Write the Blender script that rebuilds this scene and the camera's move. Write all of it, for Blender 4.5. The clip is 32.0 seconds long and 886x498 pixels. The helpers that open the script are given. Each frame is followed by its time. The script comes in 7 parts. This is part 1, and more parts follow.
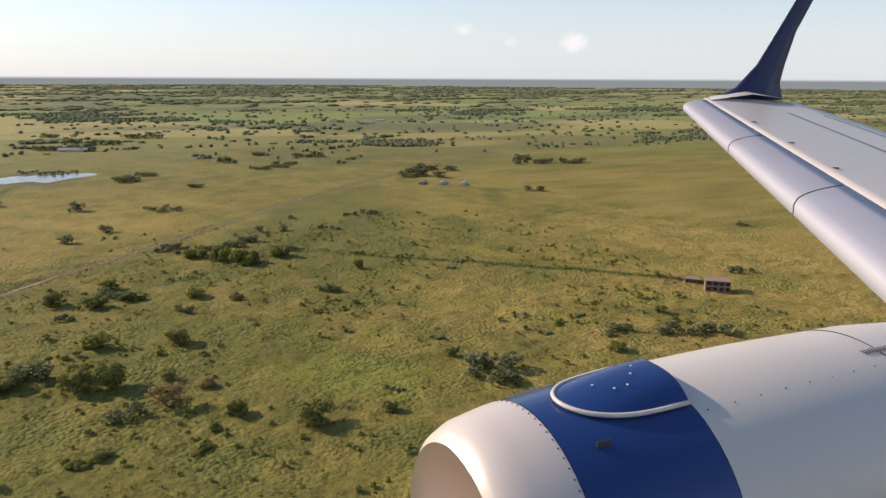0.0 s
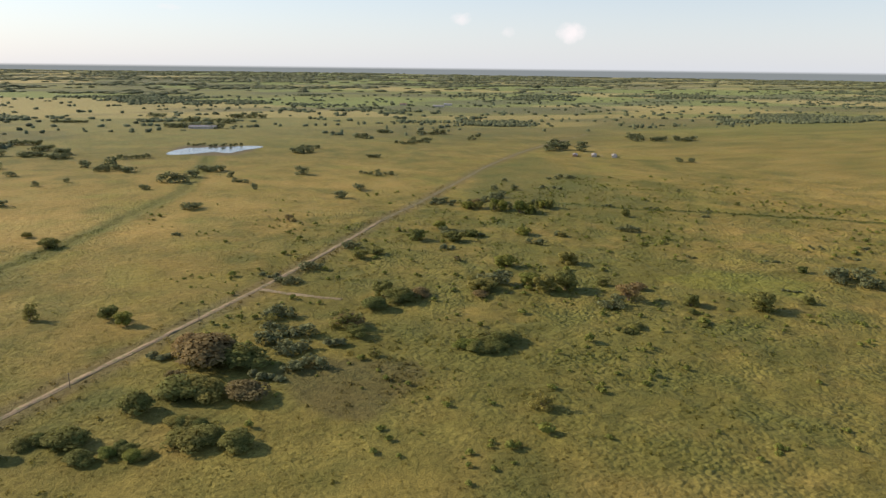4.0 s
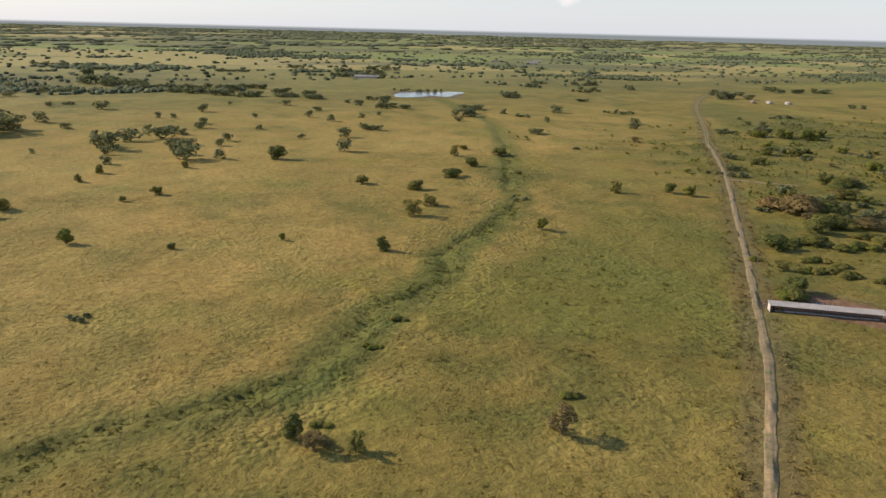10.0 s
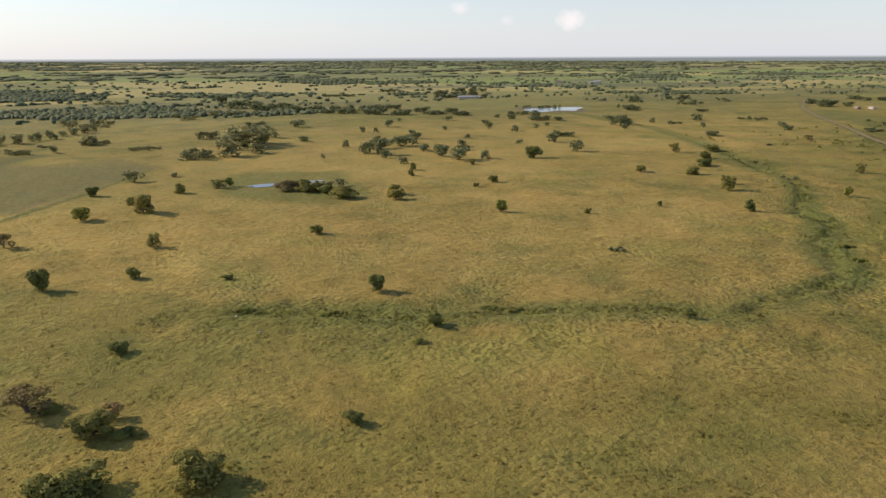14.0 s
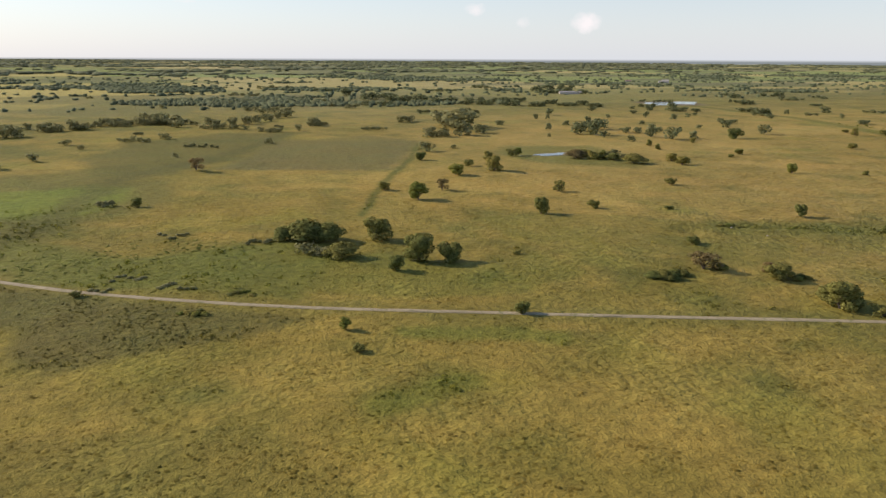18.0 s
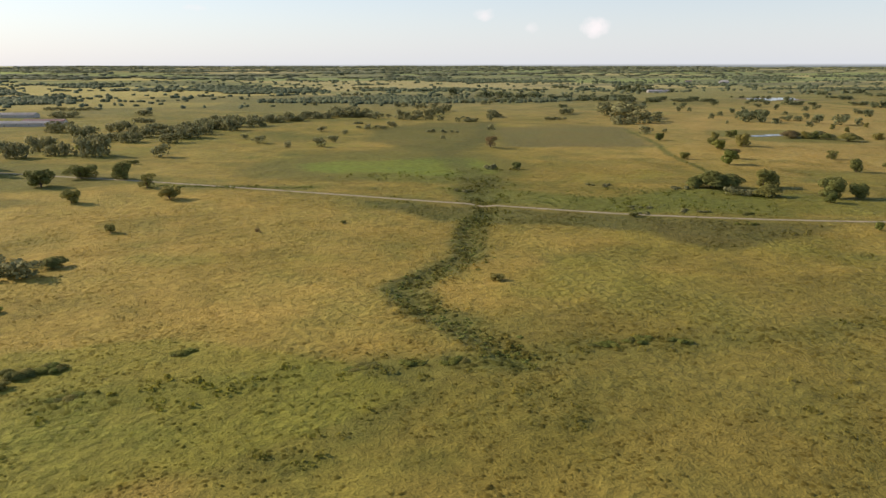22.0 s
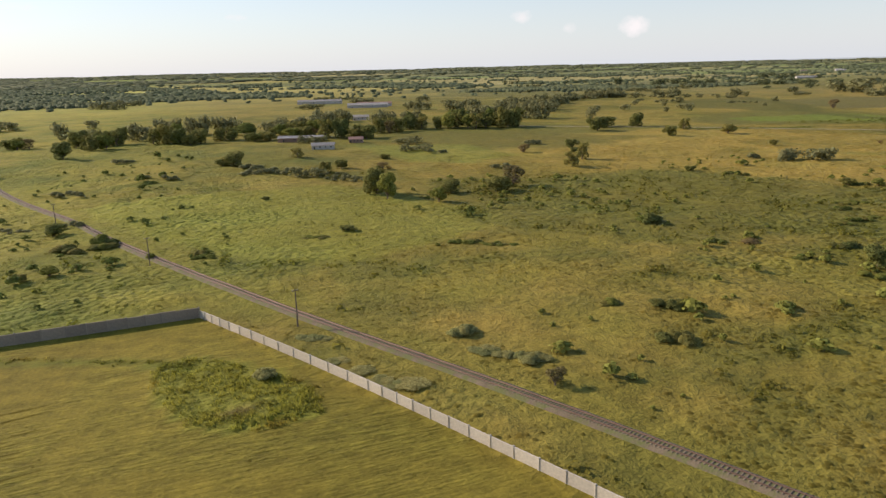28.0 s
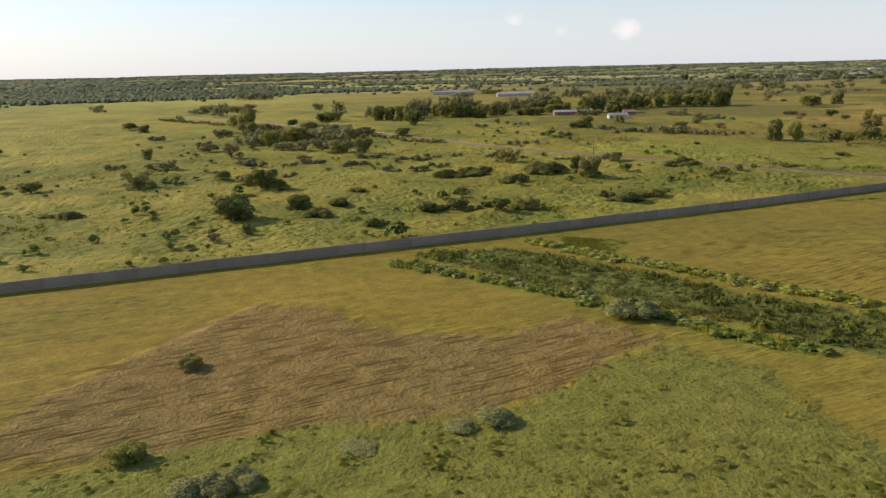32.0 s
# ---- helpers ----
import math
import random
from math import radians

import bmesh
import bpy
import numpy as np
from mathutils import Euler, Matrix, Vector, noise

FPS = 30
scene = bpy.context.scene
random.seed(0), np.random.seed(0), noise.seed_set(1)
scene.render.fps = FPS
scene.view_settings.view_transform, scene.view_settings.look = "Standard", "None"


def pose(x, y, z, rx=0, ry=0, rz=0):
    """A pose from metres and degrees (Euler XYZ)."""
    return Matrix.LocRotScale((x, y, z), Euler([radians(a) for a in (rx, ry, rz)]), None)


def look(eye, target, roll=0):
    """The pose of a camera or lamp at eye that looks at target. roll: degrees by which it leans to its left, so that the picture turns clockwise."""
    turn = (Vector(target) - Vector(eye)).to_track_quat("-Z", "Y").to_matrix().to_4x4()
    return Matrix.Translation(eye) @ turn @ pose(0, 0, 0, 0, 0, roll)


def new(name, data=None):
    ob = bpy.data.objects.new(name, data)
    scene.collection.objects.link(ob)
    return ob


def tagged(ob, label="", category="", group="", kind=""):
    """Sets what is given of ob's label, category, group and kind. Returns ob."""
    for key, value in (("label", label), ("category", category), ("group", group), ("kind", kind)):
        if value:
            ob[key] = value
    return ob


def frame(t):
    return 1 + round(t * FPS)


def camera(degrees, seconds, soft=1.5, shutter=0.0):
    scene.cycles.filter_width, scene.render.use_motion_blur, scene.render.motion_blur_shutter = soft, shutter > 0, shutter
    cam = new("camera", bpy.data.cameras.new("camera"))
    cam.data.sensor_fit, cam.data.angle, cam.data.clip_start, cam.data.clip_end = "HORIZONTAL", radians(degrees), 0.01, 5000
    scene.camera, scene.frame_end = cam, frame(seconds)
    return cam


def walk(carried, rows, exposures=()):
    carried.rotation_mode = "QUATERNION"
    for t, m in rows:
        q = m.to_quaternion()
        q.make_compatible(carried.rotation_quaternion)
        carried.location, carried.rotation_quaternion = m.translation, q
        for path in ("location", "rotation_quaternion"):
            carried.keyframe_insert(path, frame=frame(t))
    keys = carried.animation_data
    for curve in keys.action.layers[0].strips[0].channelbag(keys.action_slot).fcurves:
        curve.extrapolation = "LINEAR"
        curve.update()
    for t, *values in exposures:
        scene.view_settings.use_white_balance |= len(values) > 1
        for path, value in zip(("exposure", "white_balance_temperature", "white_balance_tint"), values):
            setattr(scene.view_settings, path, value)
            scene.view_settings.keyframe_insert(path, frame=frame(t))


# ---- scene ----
cam = camera(62.2, 32.0, soft=1.45)

# seconds, eye, yaw, pitch, roll (degrees; yaw to the left of +y)
PATH = [
    (0, (-0.00, -0.00, 86.96), -25.41, -13.13, 0.26),
    (0.5, (-19.08, 1.07, 85.72), -25.27, -13.21, 0.23),
    (1, (-38.17, 2.14, 84.48), -25.23, -13.17, 0.23),
    (1.5, (-57.27, 3.18, 83.25), -25.20, -13.13, 0.26),
    (2, (-76.37, 4.18, 82.03), -25.13, -13.13, 0.16),
    (2.5, (-95.47, 5.16, 80.84), -25.31, -13.29, 0.31),
    (3, (-114.54, 6.12, 79.67), -25.66, -13.59, 0.55),
    (3.5, (-133.61, 7.07, 78.53), -25.79, -13.89, 0.69),
    (5.5, (-209.76, 10.50, 74.15), -25.44, -13.82, 0.46),
    (6, (-228.61, 10.85, 73.09), -25.29, -13.82, 0.39),
    (6.5, (-247.40, 10.99, 72.02), -25.21, -13.80, 0.28),
    (7, (-266.14, 10.99, 71.02), -25.15, -13.69, 0.29),
    (7.5, (-284.87, 10.90, 70.11), -25.08, -13.67, 0.24),
    (8, (-303.61, 10.82, 69.25), -25.65, -14.84, 0.80),
    (8.5, (-322.33, 10.80, 68.39), -26.59, -18.03, 1.66),
    (9, (-341.01, 10.89, 67.52), -26.54, -18.07, 1.50),
    (9.5, (-359.63, 11.08, 66.65), -26.27, -17.34, 1.57),
    (10, (-378.18, 11.37, 65.75), -26.38, -16.65, 1.39),
    (10.5, (-396.68, 11.72, 64.81), -26.47, -16.09, 1.07),
    (11, (-415.16, 12.11, 63.84), -26.46, -15.68, 0.91),
    (11.5, (-433.67, 12.51, 62.86), -26.34, -15.64, 0.88),
    (12, (-452.23, 12.87, 61.87), -26.16, -15.66, 0.96),
    (12.5, (-470.84, 13.19, 60.92), -26.05, -15.65, 0.89),
    (13, (-489.50, 13.42, 60.02), -25.73, -15.39, 0.58),
    (13.5, (-508.15, 13.53, 59.17), -25.67, -15.10, 0.05),
    (14, (-526.79, 13.57, 58.35), -25.60, -14.66, -0.28),
    (14.5, (-545.45, 13.54, 57.53), -25.47, -14.57, -0.26),
    (16.5, (-620.42, 12.84, 54.03), -25.08, -14.49, 0.13),
    (17, (-639.11, 12.57, 53.19), -24.90, -14.44, 0.40),
    (17.5, (-657.76, 12.31, 52.35), -24.73, -14.51, 0.28),
    (18, (-676.39, 12.13, 51.50), -24.59, -14.54, 0.25),
    (18.5, (-695.05, 12.02, 50.61), -24.41, -14.50, 0.18),
    (19, (-713.73, 11.98, 49.73), -24.34, -14.32, 0.11),
    (19.5, (-732.41, 11.94, 48.89), -24.17, -14.32, -0.03),
    (20, (-751.12, 11.89, 48.10), -24.04, -14.37, -0.09),
    (20.5, (-769.88, 11.82, 47.31), -24.00, -14.41, -0.13),
    (21, (-788.68, 11.73, 46.50), -23.92, -14.38, -0.13),
    (21.5, (-807.52, 11.63, 45.61), -23.85, -14.36, -0.18),
    (22, (-826.38, 11.48, 44.65), -23.82, -14.13, -0.13),
    (22.5, (-845.23, 11.26, 43.61), -23.34, -14.59, -0.12),
    (23, (-864.05, 11.01, 42.55), -22.53, -14.94, -0.32),
    (23.5, (-882.83, 10.74, 41.48), -21.42, -15.05, -0.95),
    (24, (-901.60, 10.48, 40.51), -20.44, -15.04, -1.20),
    (24.5, (-920.34, 10.20, 39.60), -20.57, -14.45, -1.36),
    (25, (-939.08, 9.86, 38.72), -20.79, -14.02, -1.31),
    (25.5, (-957.80, 9.42, 37.79), -20.88, -14.30, -1.67),
    (27.5, (-1032.71, 6.81, 33.70), -20.54, -13.92, -1.56),
    (28, (-1051.33, 6.02, 32.78), -20.63, -13.84, -1.56),
    (28.5, (-1069.88, 5.23, 32.00), -20.70, -13.80, -1.61),
    (29, (-1088.41, 4.50, 31.28), -20.75, -13.75, -1.51),
    (29.5, (-1106.98, 3.82, 30.60), -20.73, -13.75, -1.69),
    (30, (-1125.58, 3.12, 29.89), -20.87, -13.79, -1.82),
    (30.5, (-1144.17, 2.37, 29.14), -20.95, -13.70, -1.77),
    (31, (-1162.77, 1.60, 28.35), -21.05, -13.70, -1.63),
    (31.5, (-1181.40, 0.81, 27.52), -21.13, -13.68, -1.62),
    (32, (-1200.00, 0.00, 26.69), -21.16, -13.66, -1.53),
]


def heading(eye, yaw, pitch, roll):
    a, b = radians(yaw), radians(pitch)
    ahead = Vector((-math.sin(a) * math.cos(b), math.cos(a) * math.cos(b), math.sin(b)))
    return look(eye, Vector(eye) + ahead * 50, roll)

walk(cam, [(t, heading(e, a, b, r)) for t, e, a, b, r in PATH], exposures=[(0, 0.12, 6500, 16), (5, 0.09, 6500, 16), (32, 0.08, 6500, 16)])

# ---- light ----
SUN_AZ, SUN_EL = 135.0, 27.0
sun_dir = Vector((math.cos(radians(SUN_AZ)) * math.cos(radians(SUN_EL)), math.sin(radians(SUN_AZ)) * math.cos(radians(SUN_EL)), math.sin(radians(SUN_EL))))
lamp = bpy.data.lights.new("sun", "SUN")
lamp.energy, lamp.angle, lamp.color = 4.6, radians(0.55), (1.0, 0.86, 0.68)
sun = new("sun", lamp)
sun.matrix_world = look(sun_dir * 100, (0, 0, 0))


def node(tree, kind, **inputs):
    n = tree.nodes.new("ShaderNode" + kind)
    for key, value in inputs.items():
        n.inputs[key.replace("_", " ")].default_value = value
    return n


def maths(tree, op, a, b=None, clamp=False):
    n = tree.nodes.new("ShaderNodeMath")
    n.operation, n.use_clamp = op, clamp
    for i, v in enumerate((a, b)):
        if v is None:
            continue
        if isinstance(v, (int, float)):
            n.inputs[i].default_value = v
        else:
            tree.links.new(v, n.inputs[i])
    return n.outputs[0]


def blend(tree, fac, a, b, mode="MIX"):
    n = tree.nodes.new("ShaderNodeMix")
    n.data_type, n.blend_type = "RGBA", mode
    for i, v in ((0, fac), (6, a), (7, b)):
        if isinstance(v, (int, float)):
            n.inputs[i].default_value = v
        elif isinstance(v, tuple):
            n.inputs[i].default_value = (*v, 1)
        else:
            tree.links.new(v, n.inputs[i])
    return n.outputs[2]


world = bpy.data.worlds.new("sky")
scene.world = world
world.use_nodes = True
wt = world.node_tree
sky = node(wt, "TexSky")
sky.sky_type, sky.sun_disc = "NISHITA", False
sky.sun_elevation, sky.sun_rotation = radians(SUN_EL), radians(90 - SUN_AZ)
sky.air_density, sky.dust_density, sky.ozone_density = 1.0, 0.4, 1.5
coord = node(wt, "TexCoord")
split = node(wt, "SeparateXYZ")
wt.links.new(coord.outputs["Generated"], split.inputs[0])
# pale haze all round the horizon, thinning upwards
up = maths(wt, "MAXIMUM", split.outputs[2], 0.0)
haze = maths(wt, "MULTIPLY", maths(wt, "POWER", 2.718, maths(wt, "MULTIPLY", up, -6.0)), 0.8)
air = blend(wt, haze, sky.outputs[0], (4.85, 5.35, 5.85))
# a few small fair-weather clouds low over the plain
puff = node(wt, "TexNoise", Scale=42.0, Detail=6.0, Roughness=0.6)
wt.links.new(coord.outputs["Generated"], puff.inputs["Vector"])
cloud = None
for az, el, wide, tall, most in ((35.0, 2.6, 1.7, 1.2, 0.95), (27.0, 3.6, 1.4, 0.8, 0.9), (30.5, 2.6, 0.8, 0.7, 0.5), (6.0, 3.9, 1.6, 0.4, 0.6), (-8.0, 4.6, 2.2, 0.4, 0.5), (60.0, 4.0, 4.0, 0.9, 0.5), (110.0, 6.0, 6.0, 1.5, 0.5), (-70.0, 6.0, 6.0, 1.5, 0.5)):
    d = Vector((math.sin(radians(az)) * math.cos(radians(el)), math.cos(radians(az)) * math.cos(radians(el)), math.sin(radians(el))))
    side = Vector((math.cos(radians(az)), -math.sin(radians(az)), 0))
    parts_ = []
    for axis, size in ((side, wide), (d.cross(side), tall)):
        dot = node(wt, "VectorMath")
        dot.operation = "DOT_PRODUCT"
        off = node(wt, "VectorMath")
        off.operation = "SUBTRACT"
        wt.links.new(coord.outputs["Generated"], off.inputs[0])
        off.inputs[1].default_value = d
        wt.links.new(off.outputs[0], dot.inputs[0])
        dot.inputs[1].default_value = axis
        parts_.append(maths(wt, "POWER", maths(wt, "MULTIPLY", maths(wt, "ABSOLUTE", dot.outputs["Value"]), 1 / radians(size)), 2.0))
    away = maths(wt, "ADD", parts_[0], parts_[1])
    inside = maths(wt, "SUBTRACT", 1.25, maths(wt, "ADD", away, maths(wt, "MULTIPLY", puff.outputs["Fac"], 1.7)), clamp=True)
    inside = maths(wt, "MULTIPLY", inside, most * 1.6, clamp=True)
    cloud = inside if cloud is None else maths(wt, "MAXIMUM", cloud, inside)
air = blend(wt, cloud, air, (6.6, 6.45, 6.3))
# hazy land goes on below the horizon
below = maths(wt, "MULTIPLY", split.outputs[2], -320.0, clamp=True)
air = blend(wt, below, air, (1.75, 1.98, 1.98))
wt.links.new(air, wt.nodes["Background"].inputs[0])
wt.nodes["Background"].inputs["Strength"].default_value = 0.138

# ---- materials ----


def material(name, colour, rough=0.8, scale=3.0, vary=0.25, bump=0.0, metal=0.0, streak=None, bumpscale=None):
    """A procedural surface: colour varied at two scales and from piece to piece, with fine relief."""
    m = bpy.data.materials.new(name)
    m.use_nodes = True
    t = m.node_tree
    b = t.nodes["Principled BSDF"]
    c = node(t, "TexCoord")
    big, small = node(t, "TexNoise", Scale=scale * 0.25, Detail=4.0), node(t, "TexNoise", Scale=scale * 2.5, Detail=5.0)
    src = c.outputs["Object"]
    if streak:
        mp = node(t, "Mapping")
        mp.inputs["Scale"].default_value = streak
        t.links.new(src, mp.inputs[0])
        src = mp.outputs[0]
    for n in (big, small):
        t.links.new(src, n.inputs["Vector"])
    info = node(t, "ObjectInfo")
    v = maths(t, "ADD", maths(t, "MULTIPLY", big.outputs["Fac"], 1.0), maths(t, "MULTIPLY", small.outputs["Fac"], 0.8))
    v = maths(t, "ADD", maths(t, "MULTIPLY", maths(t, "SUBTRACT", v, 0.9), vary * 2.2), 1.0)
    v = maths(t, "MULTIPLY", v, maths(t, "ADD", maths(t, "MULTIPLY", info.outputs["Random"], vary * 0.6), 1 - vary * 0.3))
    rgb = node(t, "RGB")
    rgb.outputs[0].default_value = (*colour, 1)
    sc = node(t, "VectorMath")
    sc.operation = "SCALE"
    t.links.new(rgb.outputs[0], sc.inputs[0])
    t.links.new(v, sc.inputs["Scale"])
    t.links.new(sc.outputs[0], b.inputs["Base Color"])
    b.inputs["Roughness"].default_value, b.inputs["Metallic"].default_value = rough, metal
    if bump:
        bp = node(t, "Bump", Strength=0.8, Distance=bump)
        bn = node(t, "TexNoise", Scale=bumpscale or scale * 2, Detail=4.0)
        t.links.new(src, bn.inputs["Vector"])
        t.links.new(bn.outputs["Fac"], bp.inputs["Height"])
        t.links.new(bp.outputs[0], b.inputs["Normal"])
    return m


def turf(name, bump):
    """Grassland: the tone of each spot from the plan, broken up by grain from half a metre to thirty."""
    m = bpy.data.materials.new(name)
    m.use_nodes = True
    t = m.node_tree
    b = t.nodes["Principled BSDF"]
    at = node(t, "Attribute")
    at.attribute_name = "tone"
    geo = node(t, "NewGeometry")
    c = node(t, "TexCoord")
    grains = []
    for s, d in ((0.035, 5.0), (0.42, 4.0), (2.4, 5.0)):
        n = node(t, "TexNoise", Scale=s, Detail=d, Roughness=0.65)
        t.links.new(c.outputs["Object"], n.inputs["Vector"])
        grains.append(n.outputs["Fac"])
    wide, mid, fine = grains
    v = maths(t, "ADD", maths(t, "MULTIPLY", mid, 1.5), maths(t, "MULTIPLY", fine, 1.35))
    v = maths(t, "ADD", maths(t, "MULTIPLY", v, 0.84), -0.19)
    v = maths(t, "MULTIPLY", v, maths(t, "ADD", maths(t, "MULTIPLY", geo.outputs["Random Per Island"], 0.28 if not bump else 0.0), 0.88 if not bump else 1.0))
    sc = node(t, "VectorMath")
    sc.operation = "SCALE"
    t.links.new(at.outputs["Color"], sc.inputs[0])
    t.links.new(v, sc.inputs["Scale"])
    lay = node(t, "Mapping")
    lay.inputs["Scale"].default_value, lay.inputs["Rotation"].default_value = (0.16, 0.8, 1.0), (0, 0, radians(-14))
    t.links.new(c.outputs["Object"], lay.inputs[0])
    swath = node(t, "TexNoise", Scale=2.4, Detail=4.0, Roughness=0.6)
    t.links.new(lay.outputs[0], swath.inputs["Vector"])
    cut = maths(t, "MULTIPLY", maths(t, "SUBTRACT", swath.outputs["Fac"], 0.5), maths(t, "MULTIPLY", maths(t, "MULTIPLY", at.outputs["Alpha"], 1.6), maths(t, "ADD", maths(t, "MULTIPLY", wide, 3.2), -1.15, True)))
    v = maths(t, "ADD", v, cut)
    t.links.new(v, sc.inputs["Scale"])
    hue = maths(t, "MULTIPLY", maths(t, "SUBTRACT", wide, 0.42), 3.0, clamp=True)
    tint = blend(t, hue, (1.11, 0.98, 0.84), (1.0, 1.01, 0.88))
    out = blend(t, 1.0, sc.outputs[0], tint, "MULTIPLY")
    t.links.new(out, b.inputs["Base Color"])
    b.inputs["Roughness"].default_value = 0.9
    b.inputs["Specular IOR Level"].default_value = 0.12
    if bump:
        h = maths(t, "ADD", maths(t, "ADD", maths(t, "MULTIPLY", mid, 1.0), maths(t, "MULTIPLY", fine, 0.5)), maths(t, "MULTIPLY", cut, 1.7))
        # rounded clumps a metre or so across
        clump = node(t, "TexVoronoi", Scale=0.72, Randomness=1.0)
        hum = node(t, "Attribute")
        hum.attribute_name = "rough"
        clump.feature = "SMOOTH_F1"
        clump.inputs["Smoothness"].default_value = 0.35
        t.links.new(c.outputs["Object"], clump.inputs["Vector"])
        h = maths(t, "SUBTRACT", h, maths(t, "MULTIPLY", clump.outputs["Distance"], maths(t, "MULTIPLY", maths(t, "ADD", maths(t, "MULTIPLY", wide, 3.2), -1.25, True), maths(t, "ADD", maths(t, "MULTIPLY", hum.outputs["Fac"], 1.8), 0.35))))
        bp = node(t, "Bump", Strength=1.0, Distance=bump)
        h = maths(t, "MULTIPLY", h, maths(t, "SUBTRACT", 1.0, maths(t, "MULTIPLY", at.outputs["Alpha"], 0.68)))
        t.links.new(h, bp.inputs["Height"])
        t.links.new(bp.outputs[0], b.inputs["Normal"])
    else:
        tr = node(t, "BsdfTranslucent")
        t.links.new(out, tr.inputs[0])
        mx = node(t, "MixShader", Fac=0.5)
        t.links.new(b.outputs[0], mx.inputs[1])
        t.links.new(tr.outputs[0], mx.inputs[2])
        t.links.new(mx.outputs[0], t.nodes["Material Output"].inputs[0])
    return m


def overgrown(m, share, green=(0.150, 0.155, 0.048)):
    """Lets grass spread over a bare surface in ragged patches."""
    t = m.node_tree
    b = t.nodes["Principled BSDF"]
    bare = b.inputs["Base Color"].links[0].from_socket
    c, n = node(t, "TexCoord"), node(t, "TexNoise", Scale=0.55, Detail=6.0, Roughness=0.7)
    t.links.new(c.outputs["Object"], n.inputs["Vector"])
    fac = maths(t, "MULTIPLY", maths(t, "SUBTRACT", n.outputs["Fac"], 0.62 - 0.3 * share), 7.0, clamp=True)
    t.links.new(blend(t, fac, bare, green), b.inputs["Base Color"])
    return m


def foliage(name, colour, glow=0.5):
    """Leaves: varied from clump to clump and tree to tree, with light showing through."""
    m = bpy.data.materials.new(name)
    m.use_nodes = True
    t = m.node_tree
    b = t.nodes["Principled BSDF"]
    geo, info = node(t, "NewGeometry"), node(t, "ObjectInfo")
    v = maths(t, "ADD", maths(t, "MULTIPLY", geo.outputs["Random Per Island"], 0.7), maths(t, "ADD", maths(t, "MULTIPLY", info.outputs["Random"], 0.3), 0.55))
    dry = blend(t, info.outputs["Random"], colour, (colour[0] * 1.28, colour[1] * 1.06, colour[2] * 1.0))
    sc = node(t, "VectorMath")
    sc.operation = "SCALE"
    t.links.new(dry, sc.inputs[0])
    t.links.new(v, sc.inputs["Scale"])
    t.links.new(sc.outputs[0], b.inputs["Base Color"])
    b.inputs["Roughness"].default_value = 0.75
    b.inputs["Specular IOR Level"].default_value = 0.06
    tr = node(t, "BsdfTranslucent")
    t.links.new(sc.outputs[0], tr.inputs[0])
    mx = node(t, "MixShader", Fac=glow)
    t.links.new(b.outputs[0], mx.inputs[1])
    t.links.new(tr.outputs[0], mx.inputs[2])
    t.links.new(mx.outputs[0], t.nodes["Material Output"].inputs[0])
    return m


TURF, TUFT = turf("turf", 0.48), turf("tuft", 0.0)
LEAF = [foliage("leaf_olive", (0.196, 0.204, 0.058), 0.3), foliage("leaf_deep", (0.160, 0.184, 0.054), 0.3), foliage("leaf_fresh", (0.188, 0.220, 0.050), 0.3), foliage("leaf_brown", (0.205, 0.172, 0.074), 0.3), foliage("leaf_grassy", (0.295, 0.312, 0.118), 0.35), foliage("leaf_distant", (0.165, 0.192, 0.090), 0.3)]
HERB = foliage("herb_green", (0.225, 0.275, 0.055), 0.35)
# bluer than the near leaves: distance haze is mixed into this colour
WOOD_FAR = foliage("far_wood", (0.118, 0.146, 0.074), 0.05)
BARK = material("bark", (0.16, 0.12, 0.085), 0.9, 6.0, 0.35, 0.03)
EARTH = overgrown(material("earth", (0.330, 0.240, 0.125), 0.95, 0.8, 0.45, 0.06), 0.42)
DULL_EARTH = overgrown(material("dull_earth", (0.245, 0.20, 0.11), 0.95, 0.8, 0.4, 0.05), 0.5)
LANE_EARTH = overgrown(material("pale_earth", (0.33, 0.268, 0.160), 0.95, 0.8, 0.35, 0.06), 0.32)
BALLAST = overgrown(material("ballast", (0.185, 0.140, 0.085), 0.95, 2.5, 0.45, 0.08), 0.65)
RUST = material("rusted_steel", (0.16, 0.095, 0.065), 0.6, 5.0, 0.3, 0.0, 0.6)
SLEEPER = material("sleeper", (0.155, 0.122, 0.082), 0.9, 3.0, 0.35)
# the same wall concrete twice: darkened for its shaded run, whitened for the sunlit
CONCRETE_SHADED = material("weathered_concrete", (0.285, 0.23, 0.17), 0.9, 1.6, 0.35, 0.015)
CONCRETE_SUNLIT = material("whitewashed_concrete", (0.56, 0.49, 0.38), 0.9, 1.6, 0.35, 0.015)
POST_GREY = material("post_concrete", (0.36, 0.34, 0.31), 0.9, 3.0, 0.3)
POLE_WOOD = material("pole_wood", (0.17, 0.13, 0.10), 0.9, 4.0, 0.3, 0.01)
ZINC = material("zinc_sheet", (0.36, 0.33, 0.29), 0.85, 1.2, 0.35)
ROOF_GREY = material("roof_grey", (0.33, 0.30, 0.27), 0.7, 0.8, 0.3)
ROOF_RED = material("roof_red", (0.30, 0.17, 0.13), 0.8, 0.8, 0.3)
PLASTER = material("plaster", (0.52, 0.47, 0.41), 0.9, 0.8, 0.25)
BRICKWALL = material("bare_block", (0.29, 0.185, 0.135), 0.9, 0.8, 0.35, 0.02)
# near-black colour painted for the shade inside doorways and windows
DARK = material("dark_opening", (0.03, 0.028, 0.025), 0.6, 1.0, 0.2)
